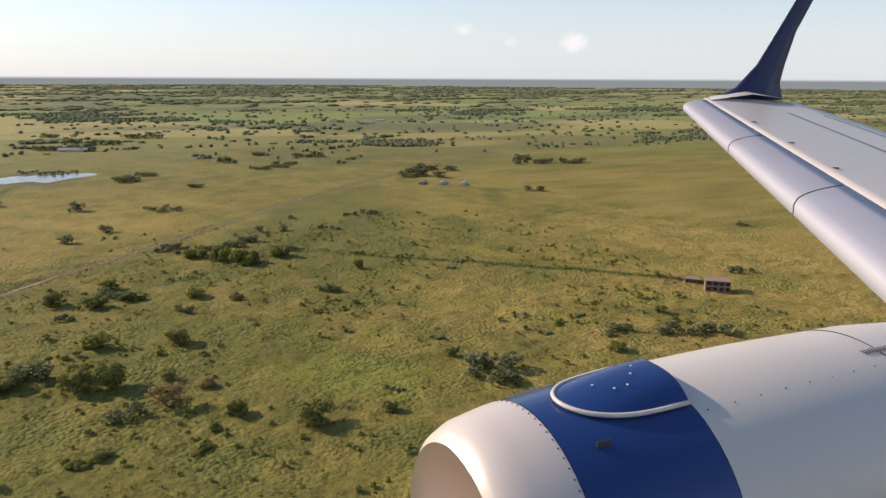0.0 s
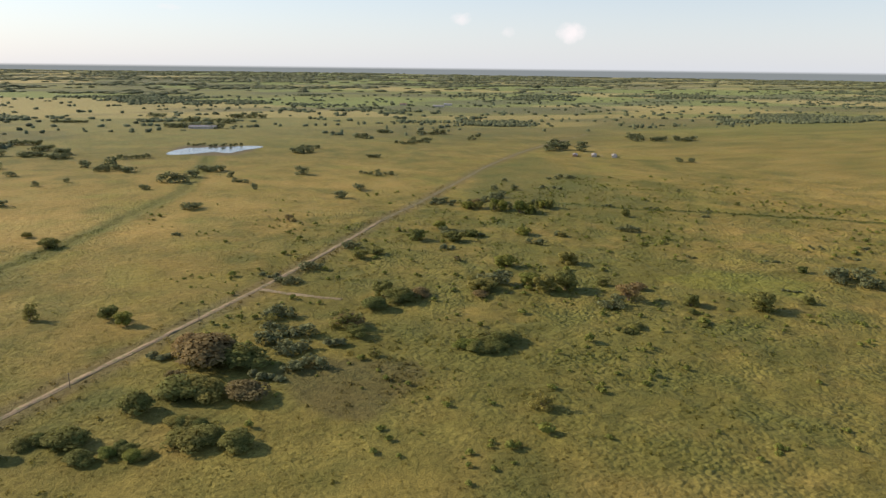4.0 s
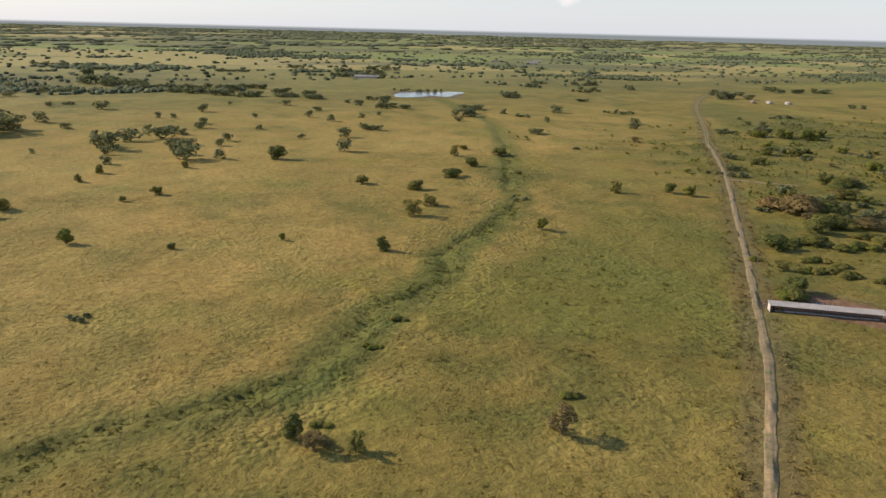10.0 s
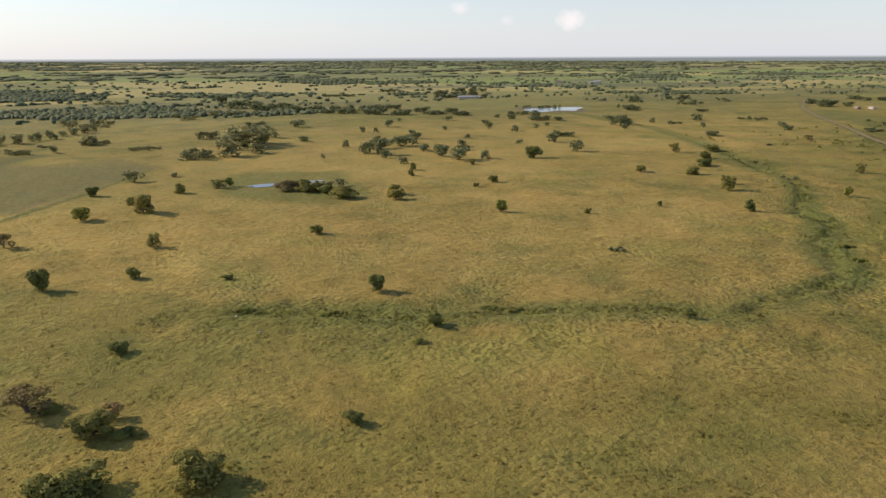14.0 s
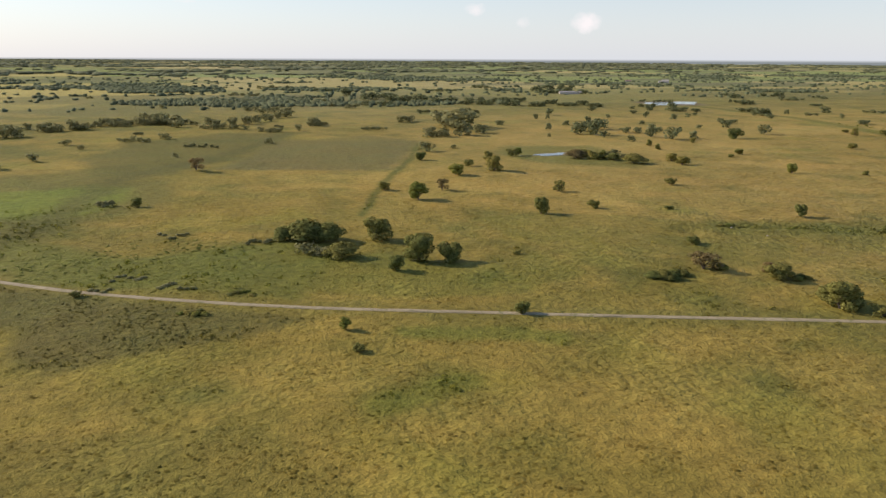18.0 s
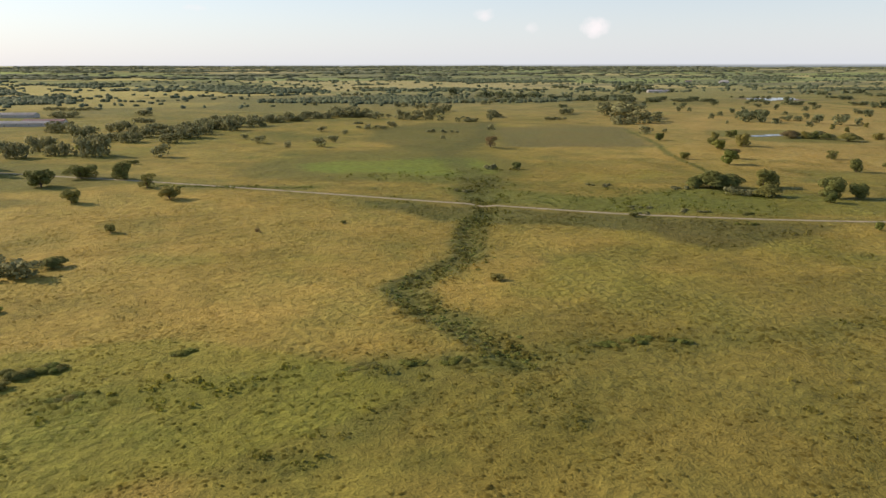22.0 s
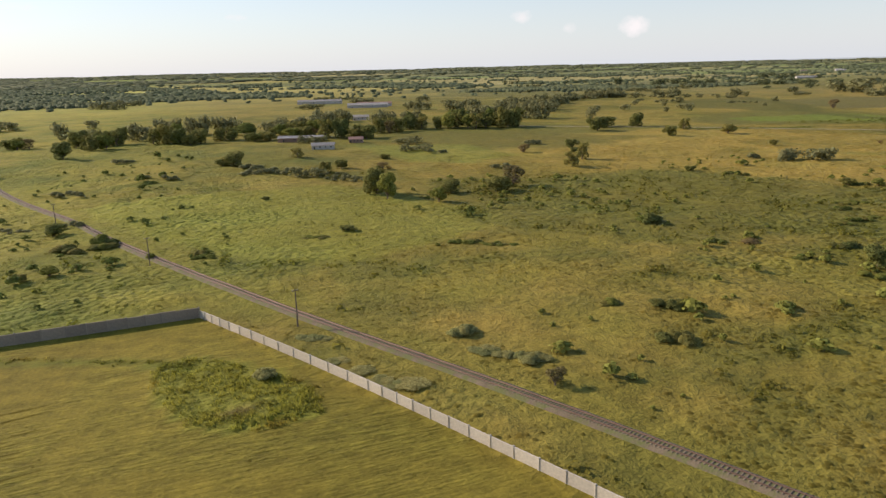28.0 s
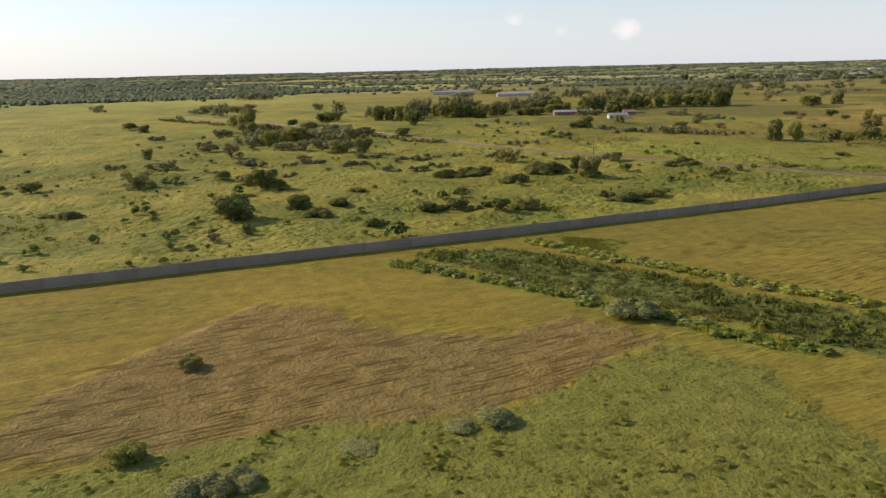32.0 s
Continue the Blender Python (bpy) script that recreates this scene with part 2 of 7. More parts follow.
WATER = bpy.data.materials.new("pond_water")
WATER.use_nodes = True
wb = WATER.node_tree.nodes["Principled BSDF"]
wb.inputs["Base Color"].default_value = (0.10, 0.12, 0.12, 1)
wb.inputs["Roughness"].default_value, wb.inputs["IOR"].default_value = 0.06, 1.33
rip, rbump = node(WATER.node_tree, "TexNoise", Scale=0.8, Detail=3.0), node(WATER.node_tree, "Bump", Strength=0.7, Distance=0.12)
rco = node(WATER.node_tree, "TexCoord")
WATER.node_tree.links.new(rco.outputs["Object"], rip.inputs["Vector"])
WATER.node_tree.links.new(rip.outputs["Fac"], rbump.inputs["Height"])
WATER.node_tree.links.new(rbump.outputs[0], wb.inputs["Normal"])

# ---- the plan of the plain ----
TRACK = [(-329.9, 40.7), (-261.7, 99.9), (-244.7, 116.2), (-225.6, 135.6), (-197.5, 164.2), (-149.4, 214.1), (-101.2, 264.1), (-61.1, 308.9), (-19, 358.7), (26.1, 405.5), (83.3, 468.5), (134.4, 525.3), (191.5, 582.1), (246.6, 630.9), (401.9, 753)]
SPUR = [(-102.2, 261), (-91.3, 249.7), (-79.3, 239.5)]
LANE = [(-879.4, 365.7), (-816.2, 310.5), (-764.8, 265.2), (-720.8, 223.9), (-684.1, 189.2), (-645.3, 161.7), (-601.5, 137.5), (-556.6, 113.7), (-499.7, 83.8), (-419.9, 40.7)]
RAIL = [(-1183.5, 500), (-1116, 308), (-1094.4, 245), (-1074, 198), (-1063, 168), (-1049.7, 135.5), (-1034.5, 100.5), (-1019.5, 68), (-1000, 22.9), (-978, -31)]
DITCH = [(-57.9, 674.2), (-100.5, 492.2), (-146.8, 397.2), (-182, 334), (-211.1, 283.9), (-221.2, 257.4), (-249.3, 230.8), (-283.4, 204.3), (-293.4, 181.8), (-317.5, 169.6), (-331.5, 153.2), (-344.6, 138.9), (-361.6, 135.9), (-383.6, 132.9), (-395.6, 126.7), (-409.5, 139.1), (-431.5, 151.4), (-459.4, 158.7), (-479.4, 172.1), (-500, 182)]
SIDE_DITCH = [(-283.4, 204.3), (-285.4, 184.9), (-303.5, 171.6), (-316.5, 158.3), (-331.6, 142), (-347.6, 130.7), (-365.6, 128.7)]
BROOK = [(-716, 232), (-724, 208), (-738, 193), (-752, 164), (-766, 154), (-776, 146), (-777, 133), (-774, 118), (-772, 103)]
BROOK_ARM = [(-839.3, 116.9), (-804.4, 112.3), (-785.4, 106.8), (-773.5, 102.6), (-756.5, 104.5), (-743.5, 99.2), (-699.6, 90.6)]
SWALE = [(-716.8, 232.9), (-705.1, 256.4), (-689.4, 296.5), (-679.6, 342.4), (-652.3, 384.5), (-624.9, 410.9), (-590.7, 469.5), (-556.5, 535.0)]
VERGE = [(-814.1, 298.8), (-794, 289.8), (-763.8, 275.8)]
OLD_LINE = [(89, 370.5), (129.9, 330.7), (172.8, 296.1), (211.7, 260.5), (237.6, 235.1)]
SCRUB_LINE = [(-884, 138.6), (-872.2, 123.6), (-871.3, 110.9), (-866.4, 99.3), (-860.4, 90.8)]
HEDGE_STRIP = [(40.9, 327.9), (84, 372.6), (134.1, 415.2), (173.2, 449.8)]
FIELD_EDGE = [(-599.9, 245.1), (-571.7, 303.7), (-534.5, 365.2), (-498.2, 439.1)]
WALL_LONG = [(-1049, 108.8), (-1106, 106.8), (-1180, 106.2), (-1340, 106)]
WALL_SHORT = [(-1049, 108.8), (-1033.8, 76.1), (-1012, 23), (-990, -32)]
PLOUGHED = [(-575.5, 490.4), (-493.1, 450.4), (-554.6, 336.6), (-629.3, 371.6)]
REEDS_A = [(-757, 251), (-733, 227), (-689, 190), (-650, 158), (-676, 148), (-694, 149), (-697, 168), (-716, 187), (-731, 194), (-743, 206), (-753, 236)]
REEDS_B = [(-689, 186), (-650, 160), (-640, 150), (-657, 148), (-690, 143), (-697, 160)]
FALLOW_A = [(-959, 423), (-866, 379), (-800, 312), (-848, 306), (-899, 308), (-947, 332)]
FALLOW_B = [(-943.8, 363.2), (-879.6, 313.9), (-847, 275.9), (-905.7, 262.5), (-946.5, 286.6)]
MAIZE = [(-1073, 214), (-1035, 222), (-1005, 220), (-982, 164), (-983, 146), (-1021, 130), (-1036, 138), (-1053, 160)]
WET = [(-751, 344), (-727, 342), (-699, 305), (-691, 266), (-714, 262), (-745, 296)]
REED_BED = [(-1165.7, 101.9), (-1157.4, 81.3), (-1151.2, 69.5), (-1143.9, 53.9), (-1128, 20), (-1115, 20), (-1129.3, 52.8), (-1135.7, 62.3), (-1139.6, 72.7), (-1144.6, 85), (-1151.8, 99.3)]
MOWN_DRY = [(-1203, 75.9), (-1191, 86.4), (-1184, 83), (-1178.6, 70), (-1170, 64.4), (-1158.9, 66.4), (-1154.5, 57), (-1163, 55), (-1169.5, 51.3), (-1180.5, 49.4), (-1190, 53), (-1205, 53), (-1216, 58), (-1211, 68.4)]
LUSH_STRIP = [(-1260, 48), (-1212, 52.9), (-1190.4, 53.2), (-1180.6, 49.2), (-1169.8, 50.6), (-1163.5, 54.6), (-1155.5, 55.4), (-1151.5, 47), (-1158, 22), (-1260, 22)]
UNCUT = [(-1078, 103.2), (-1068.2, 99.6), (-1056.2, 94), (-1051, 90.2)]
GREEN_A = [(-626, 136.4), (-616.7, 131.2), (-606.3, 126.4), (-601.7, 122.5)]
GREEN_B = [(-641.6, 109.2), (-634.6, 110.6), (-627, 112.1)]
REED_ROW_A = [(-1147.1, 99.9), (-1143.3, 88.7), (-1138.1, 77.1), (-1133.7, 66.8), (-1128.6, 54.7)]
REED_ROW_B = [(-1170.5, 96.5), (-1163.5, 86), (-1158, 74.8), (-1152.5, 62.5), (-1149.3, 54.5), (-1145, 47)]
TUFT_ISLE = [(-1055.5, 92), (-1050.1, 94), (-1044.8, 87.8), (-1038.7, 79), (-1039, 73), (-1046.2, 71.4), (-1051.6, 75), (-1055, 84)]
WET_EDGE = [(-721, 257), (-706, 257), (-672, 216), (-635, 222), (-621, 199), (-642, 166), (-686, 196), (-717, 224)]
GARDEN = [(-977, 312), (-933, 293), (-928, 252), (-954, 239), (-970, 256)]
POND_GREEN = [(-477, 374), (-455, 405), (-409, 385), (-415, 318), (-440, 296), (-473, 336)]
OLD_PLOUGH = [(-592, 477), (-510, 499), (-493, 445), (-527, 411), (-537, 371), (-561, 347), (-582, 357)]
GREEN_SWARD = [(-273, 176), (-236, 172), (-218, 158), (-234, 136), (-262, 132), (-288, 142)]
TRI_GREEN = [(218, 590), (177, 455), (150, 340), (83, 345), (46, 395), (117, 503)]
LUSH_A = [(-868, 111), (-846, 139), (-821, 138), (-798, 114), (-792, 100), (-821, 92), (-852, 89)]
LUSH_B = [(-306, 145), (-308, 165), (-275, 179), (-232, 211), (-202, 225), (-181, 194), (-225, 146), (-253, 120)]
LUSH_C = [(-571, 228), (-530, 219), (-504, 190), (-466, 176), (-455, 152), (-482, 142), (-519, 139), (-546, 167), (-567, 177)]
LUSH_D = [(-638, 171), (-633, 199), (-612, 195), (-592, 172), (-572, 178), (-569, 157), (-594, 149), (-620, 157)]
SCRUB_DARK = [(-977, 215), (-946, 206), (-912, 200), (-882, 158), (-886, 127), (-915, 118), (-930, 109), (-963, 112), (-990, 150)]
DITCH_BED = [(-208.9, 289.8), (-248.1, 233.1), (-276.4, 207.6), (-293.1, 197.8), (-316.5, 166.5), (-332.2, 152.8), (-341.0, 142.1), (-358.6, 138.2), (-349.8, 129.4), (-334.2, 141.1), (-318.5, 157.7), (-308.7, 170.5), (-295.0, 180.2), (-283.3, 189.0), (-252.0, 221.3), (-214.8, 280.0)]
WET_BRIGHT = [(-753.0, 321.6), (-750.0, 341.1), (-730.6, 347.9), (-701.3, 333.3), (-681.9, 343.0), (-670.2, 331.4), (-671.2, 308.0), (-684.8, 278.8), (-697.5, 276.8), (-712.1, 284.6), (-727.6, 303.1), (-747.1, 308.0)]
LANE_GREEN = [(-703.5, 204.0), (-693.8, 214.7), (-682.2, 219.5), (-668.6, 215.6), (-652.1, 217.6), (-643.4, 207.9), (-657.9, 192.4), (-677.3, 187.5), (-685.1, 194.3)]
SWALE_SCRUB = [(-661.9, 501.8), (-691.2, 431.3), (-677.5, 367.6), (-652.1, 357.8), (-624.6, 401.9), (-593.3, 460.7), (-556.1, 536.1), (-603.1, 548.8)]
NEAR_SWARD = [(-775, 55), (-772, 122), (-715, 128), (-660, 110), (-640, 55)]
BED_CORNER = [(-1140.7, 88), (-1138.5, 89), (-1133.1, 93), (-1135.1, 97.2), (-1140, 102), (-1143, 96)]
SWATH_FROM, SWATH_WAY = (-1210.0, 25.0), (0.990, 0.139)
FAR_STRIP = [(-754, 801), (-657, 1057), (-532, 1048), (-610, 732), (-688, 728)]
WET_FRINGE = [(-784.2, 314.5), (-771.5, 353.5), (-720.8, 378.8), (-683.7, 392.5), (-650.5, 343.7), (-658.3, 293.0), (-701.2, 252.0), (-732.5, 281.3), (-764.7, 293.0)]
PALE_RING = [(38.6, 215.8), (65.6, 216.7), (90.5, 186.2), (68.5, 175), (43.5, 199.5)]
BROWN_MOUND = [(-114, 188), (-103, 193), (-78, 178), (-79, 168), (-94, 157), (-102, 151), (-110, 157), (-115, 170)]
YARD = [(-227.6, 133.6), (-206.6, 133.6), (-197.7, 116.2), (-209.7, 108), (-221.6, 122.3)]
COMPOUND = [(-1049, 107.8), (-1033.8, 75.5), (-1012, 23), (-990, -32), (-1340, -32), (-1340, 105.6), (-1106, 106.2)]
PONDS = [(-47.7, 723.3, 36, 46), (-444.6, 359.2, 17, 7), (-842.6, 490.2, 9, 7)]
# how dry the grass is: x, y, reach in x and y, dryness
# nearest rows also lowered to darken grass, for shade between blades seen from above
DRY_EAST = [(30.5, 193.4, 100, 100, 0.10), (200.7, 264.6, 80, 90, 0.62), (60.3, 111.9, 60, 40, 0.75), (121.1, 427.5, 110, 60, 0.42), (110.8, 325.6, 60, 50, 0.2), (-19.2, 295.5, 60, 60, 0.2), (-59.5, 193.5, 60, 70, 0.12), (-199.5, 183.6, 60, 40, 0.28), (-179.1, 306.3, 60, 70, 0.45), (-58.5, 489.8, 90, 100, 0.75), (-149.6, 152.9, 50, 40, 0.15), (-329.2, 245.5, 80, 60, 0.72), (-229.5, 163.3, 40, 40, 0.3), (-299.6, 132.7, 50, 40, 0.15), (-389.6, 112.4, 50, 25, 0.3), (-278.6, 409.3, 120, 120, 0.82)]
DRY_MID = [(-469.1, 246.1, 80, 60, 0.74), (-439.4, 168.9, 70, 26, 0.28), (-459.6, 122.7, 80, 22, 0.36), (-519.5, 133.2, 50, 40, 0.38), (-559.2, 195.1, 50, 40, 0.5), (-558.8, 298.3, 60, 60, 0.85), (-619.6, 112.9, 60, 30, 0.42), (-638.8, 257.8, 40, 50, 0.3), (-688.6, 339.5, 50, 50, 0.3), (-689.5, 113.4, 50, 30, 0.4), (-769, 176.8, 30, 40, 0.65), (-738.9, 297.5, 60, 50, 0.3), (-659.1, 196.1, 35, 35, 0.25), (-828.9, 167.3, 50, 50, 0.85), (-818.7, 258.7, 50, 50, 0.8), (-809.5, 93.4, 60, 25, 0.4), (-868.4, 220.9, 50, 50, 0.9)]
DRY_WEST = [(-879.3, 99.4, 50, 30, 0.2), (-948.8, 137.7, 50, 60, 0.08), (-939.3, 89.5, 30, 30, 0.12), (-999, 106.3, 25, 30, 0.5), (-983.6, 149, 30, 40, 0.3), (-1038, 193.2, 40, 40, 0.15), (-1078.5, 139.8, 40, 30, 0.2), (-1148.3, 141.2, 60, 40, 0.12), (-1208.3, 141.4, 50, 40, 0.25), (-1177.4, 237.6, 100, 60, 0.16), (-1109.2, 75.2, 60, 40, 0.55), (-1188.9, 87, 40, 15, 0.85), (-1257.5, 246.5, 80, 60, 0.35), (-698.1, 433, 150, 100, 0.45), (-949.8, 421.3, 150, 100, 0.35), (-1050, 330, 80, 60, 0.2)]


def lattice(x, y, seed):
    """Smooth value noise, 0 to 1, with a period of one unit."""
    xi, yi = np.floor(x), np.floor(y)
    u, v = x - xi, y - yi
    u, v = u * u * (3 - 2 * u), v * v * (3 - 2 * v)

    def corner(a, b):
        h = np.sin(a * 127.1 + b * 311.7 + seed * 74.7) * 43758.5453
        return h - np.floor(h)

    low = corner(xi, yi) * (1 - u) + corner(xi + 1, yi) * u
    high = corner(xi, yi + 1) * (1 - u) + corner(xi + 1, yi + 1) * u
    return low * (1 - v) + high * v


def fbm(x, y, size, octaves=3, seed=0):
    """Layered noise about zero, from -1 to 1, with features of that many metres."""
    total, amp, norm = 0.0, 1.0, 0.0
    for i in range(octaves):
        total = total + amp * (lattice(x / size * 2**i + 17.3 * i, y / size * 2**i + 5.1 * i, seed + i) - 0.5) * 2
        norm += amp
        amp *= 0.55
    return total / norm


def away(x, y, line):
    """Distance from a broken line."""
    best = np.full(np.shape(x), 1e9)
    for (ax, ay), (bx, by) in zip(line, line[1:]):
        lx, ly = bx - ax, by - ay
        k = np.clip(((x - ax) * lx + (y - ay) * ly) / (lx * lx + ly * ly), 0, 1)
        best = np.minimum(best, np.hypot(x - ax - k * lx, y - ay - k * ly))
    return best


def within(x, y, ring):
    """Whether points lie inside a closed outline."""
    res = np.zeros(np.shape(x), bool)
    for (ax, ay), (bx, by) in zip(ring, ring[1:] + ring[:1]):
        cut = (ay > y) != (by > y)
        with np.errstate(divide="ignore", invalid="ignore"):
            at = (bx - ax) * (y - ay) / (by - ay if by != ay else 1e-9) + ax
        res ^= cut & (x < at)
    return res


def spread(x, y, ring):
    """1 well inside an outline, 0 outside, fading over a strip that widens with the ring's distance."""
    a = np.array(ring, float)
    feather = float(np.clip((a[:, 1].mean() - 60) / 45, 1.2, 6.0))
    lo, hi = a.min(axis=0) - feather, a.max(axis=0) + feather
    res = np.zeros(np.shape(x))
    sel = (x > lo[0]) & (x < hi[0]) & (y > lo[1]) & (y < hi[1])
    px, py = x[sel], y[sel]
    d = away(px, py, ring + ring[:1])
    u = np.clip(0.5 + np.where(within(px, py, ring), d, -d) / (2 * feather), 0, 1)
    res[sel] = u * u * (3 - 2 * u)
    return res


def near(x, y, line, wide, reach):
    """1 on the line, falling to 0 beyond its half width."""
    lo = np.min(np.array(line), axis=0) - 4 * reach - wide
    hi = np.max(np.array(line), axis=0) + 4 * reach + wide
    res = np.zeros(np.shape(x))
    sel = (x > lo[0]) & (x < hi[0]) & (y > lo[1]) & (y < hi[1])
    d = away(x[sel], y[sel], line)
    res[sel] = np.exp(-(np.maximum(d - wide, 0) / reach) ** 2)
    return res


def pond_depth(x, y):
    """1 well inside a pond, 0 on land."""
    res = np.zeros(np.shape(x))
    for px, py, a, b in PONDS:
        r = np.hypot((x - px) / a, (y - py) / b) + 0.25 * fbm(x, y, a * 0.6, 2, 5)
        res = np.maximum(res, np.clip((1.05 - r) * 4, 0, 1))
    return res


def roughness(x, y):
    """How hummocky the ground cover is: strong in scrub and along the ditch, slight on pasture."""
    return np.maximum.reduce([np.clip((x + 130) / 90, 0, 1) * np.clip((520 - y) / 150, 0, 1), np.clip(1 - np.abs(x + 930) / 110, 0, 0.6) * np.clip((260 - y) / 60, 0, 1), np.clip((-1000 - x) / 40, 0, 0.9) * np.clip((y - 110) / 8, 0, 1), 0.8 * near(x, y, DITCH, 14.0, 12.0), 0.7 * within(x, y, TUFT_ISLE), 0.8 * within(x, y, REED_BED), np.full(np.shape(x), 0.3) * (1 - within(x, y, COMPOUND))])


def height(x, y):
    """The lie of the land."""
    x, y = np.asarray(x, float), np.asarray(y, float)
    calm = 1 - 0.9 * np.maximum.reduce([near(x, y, TRACK, 2.5, 2.5), near(x, y, LANE, 2.5, 2.5), near(x, y, RAIL, 2.5, 3.0), near(x, y, WALL_LONG, 0.8, 2.0), near(x, y, WALL_SHORT, 0.8, 2.0)])
    calm = calm * (1 - 0.65 * within(x, y, COMPOUND))
    for px, py, a, b in PONDS:
        calm = calm * np.clip((np.hypot((x - px) / a, (y - py) / b) - 1.1) * 2, 0.0, 1)
    z = calm * (0.5 * fbm(x, y, 34, 2, 1) + 0.30 * fbm(x, y, 8, 3, 2))
    rough = roughness(x, y)
    z = z + calm * rough * 0.62 * fbm(x, y, 5.0, 2, 19) * np.clip((620 - y) / 200, 0, 1)
    wobble = 2.2 * fbm(x, y, 9, 2, 15)
    z = z - 0.6 * near(x + wobble, y - wobble, DITCH, 0.8, 1.2) - 0.55 * near(x, y, BROOK, 0.9, 1.8) - 0.3 * near(x + wobble, y - wobble, SIDE_DITCH, 0.5, 1.0)
    # the land lifts gently away from the flats in the west
    u = np.clip((y - 205) / 110, 0, 1)
    z = z + np.interp(x, (-1000, -900, -650, -600), (2.15, 1.96, 0.25, 0.0)) * u * u * (3 - 2 * u)
    far = np.clip(y - 1200, 0, None)
    z = z + far * 31 / 3800 + np.clip(far / 1200, 0, 1) * 5 * fbm(x, y, 700, 3, 3)
    return z


def lerp(a, b, k):
    return a + (np.array(b) - a) * np.clip(k, 0, 1)[..., None]


def tone(x, y):
    """The colour of the ground cover by the plan."""
    x, y = np.asarray(x, float), np.asarray(y, float)
    wx, wy = x + 5 * fbm(x, y, 14, 3, 11), y + 5 * fbm(x, y, 14, 3, 12)
    sx, sy = x + 1.3 * fbm(x, y, 5, 2, 21), y + 1.3 * fbm(x, y, 5, 2, 22)
    total, weight = np.full(np.shape(x), 0.55 * 0.04), np.full(np.shape(x), 0.04)
    for ax, ay, rx, ry, d in DRY_EAST + DRY_MID + DRY_WEST:
        k = np.exp(-(((wx - ax) / rx) ** 2) - ((wy - ay) / ry) ** 2)
        total, weight = total + k * d, weight + k
    dry = total / weight - 0.30 * np.clip((y - 440) / 250, 0, 1) * np.clip((x + 1000) / 150, 0.3, 1) + 0.36 * fbm(x, y, 46, 3, 4) + 0.34 * fbm(x, y, 11, 3, 6)
    c = lerp(np.broadcast_to(np.array((0.154, 0.149, 0.038)), (*np.shape(x), 3)).copy(), (0.356, 0.275, 0.088), dry)
    # rank dark weeds in the greener parts
    c = lerp(c, (0.126, 0.136, 0.039), np.clip((fbm(x, y, 17, 4, 7) - 0.02) * 3.0, 0, 1) * np.clip(0.95 - dry, 0, 0.85))
    c = lerp(c, (0.250, 0.234, 0.058), np.clip((fbm(x, y, 28, 2, 9) - 0.25) * 3, 0, 0.6) * np.clip(1 - abs(dry - 0.45) * 2, 0, 1))
    # dense rough scrub at the eastern end
    c = lerp(c, (0.142, 0.152, 0.041), np.clip((x + 110) / 80, 0, 1) * np.clip((470 - y) / 120, 0, 1) * np.clip(0.62 - dry, 0, 0.5) * 1.1)
    # farther off: a patchwork of fields, its tones paled and blued for haze
    far = np.clip((y - 520) / 260, 0, 1)
    fx, fy = np.floor((x + 0.5 * y) / 420 + 0.5 * fbm(x, y, 500, 2, 31)), np.floor((y + 0.12 * x) / (110 + 0.05 * np.clip(y, 0, 5000)) + 0.2 * fbm(x, y, 400, 2, 32))
    pick = np.sin(fx * 91.7 + fy * 47.3) * 43758.5
    pick = pick - np.floor(pick)
    patch = lerp(np.broadcast_to(np.array((0.215, 0.235, 0.100)), (*np.shape(x), 3)).copy(), (0.40, 0.360, 0.160), np.clip(pick * 1.5 - 0.3, 0, 1))
    patch = lerp(patch, (0.23, 0.285, 0.105), (pick > 0.36) & (pick < 0.62))
    patch = lerp(patch, (0.135, 0.152, 0.095), np.clip((fbm(x / 2.2, y, 150, 3, 33) - 0.02) * 4, 0, 0.7))
    c = lerp(c, patch, far * (0.25 + 0.7 * np.clip((y - 700) / 600, 0, 1)))
    for line, wide, reach, col, k in ((DITCH, 3.0, 4.5, (0.126, 0.147, 0.042), 0.72), (SIDE_DITCH, 0.6, 3.0, (0.110, 0.124, 0.038), 0.5), (BROOK, 2.9, 2.4, (0.126, 0.134, 0.048), 0.9), (BROOK_ARM, 1.2, 3.6, (0.112, 0.135, 0.042), 0.7), (OLD_LINE, 0.8, 2.0, (0.060, 0.085, 0.022), 0.8), (GREEN_A, 1.6, 1.8, (0.135, 0.165, 0.038), 0.7), (GREEN_B, 1.8, 2.5, (0.130, 0.158, 0.036), 0.7), (VERGE, 2.5, 2.5, (0.115, 0.132, 0.040), 0.7), (SCRUB_LINE, 2.0, 3.0, (0.10, 0.12, 0.036), 0.7), (HEDGE_STRIP, 5.0, 8.0, (0.10, 0.125, 0.04), 0.55), (FIELD_EDGE, 0.7, 1.2, (0.10, 0.12, 0.03), 0.8), (TRACK, 3.0, 2.4, (0.165, 0.142, 0.066), 0.7), (LANE, 2.6, 2.2, (0.17, 0.16, 0.05), 0.6), (RAIL, 3.0, 3.0, (0.20, 0.19, 0.05), 0.5)):
        c = lerp(c, col, near(sx, sy, line, wide, reach) * k)
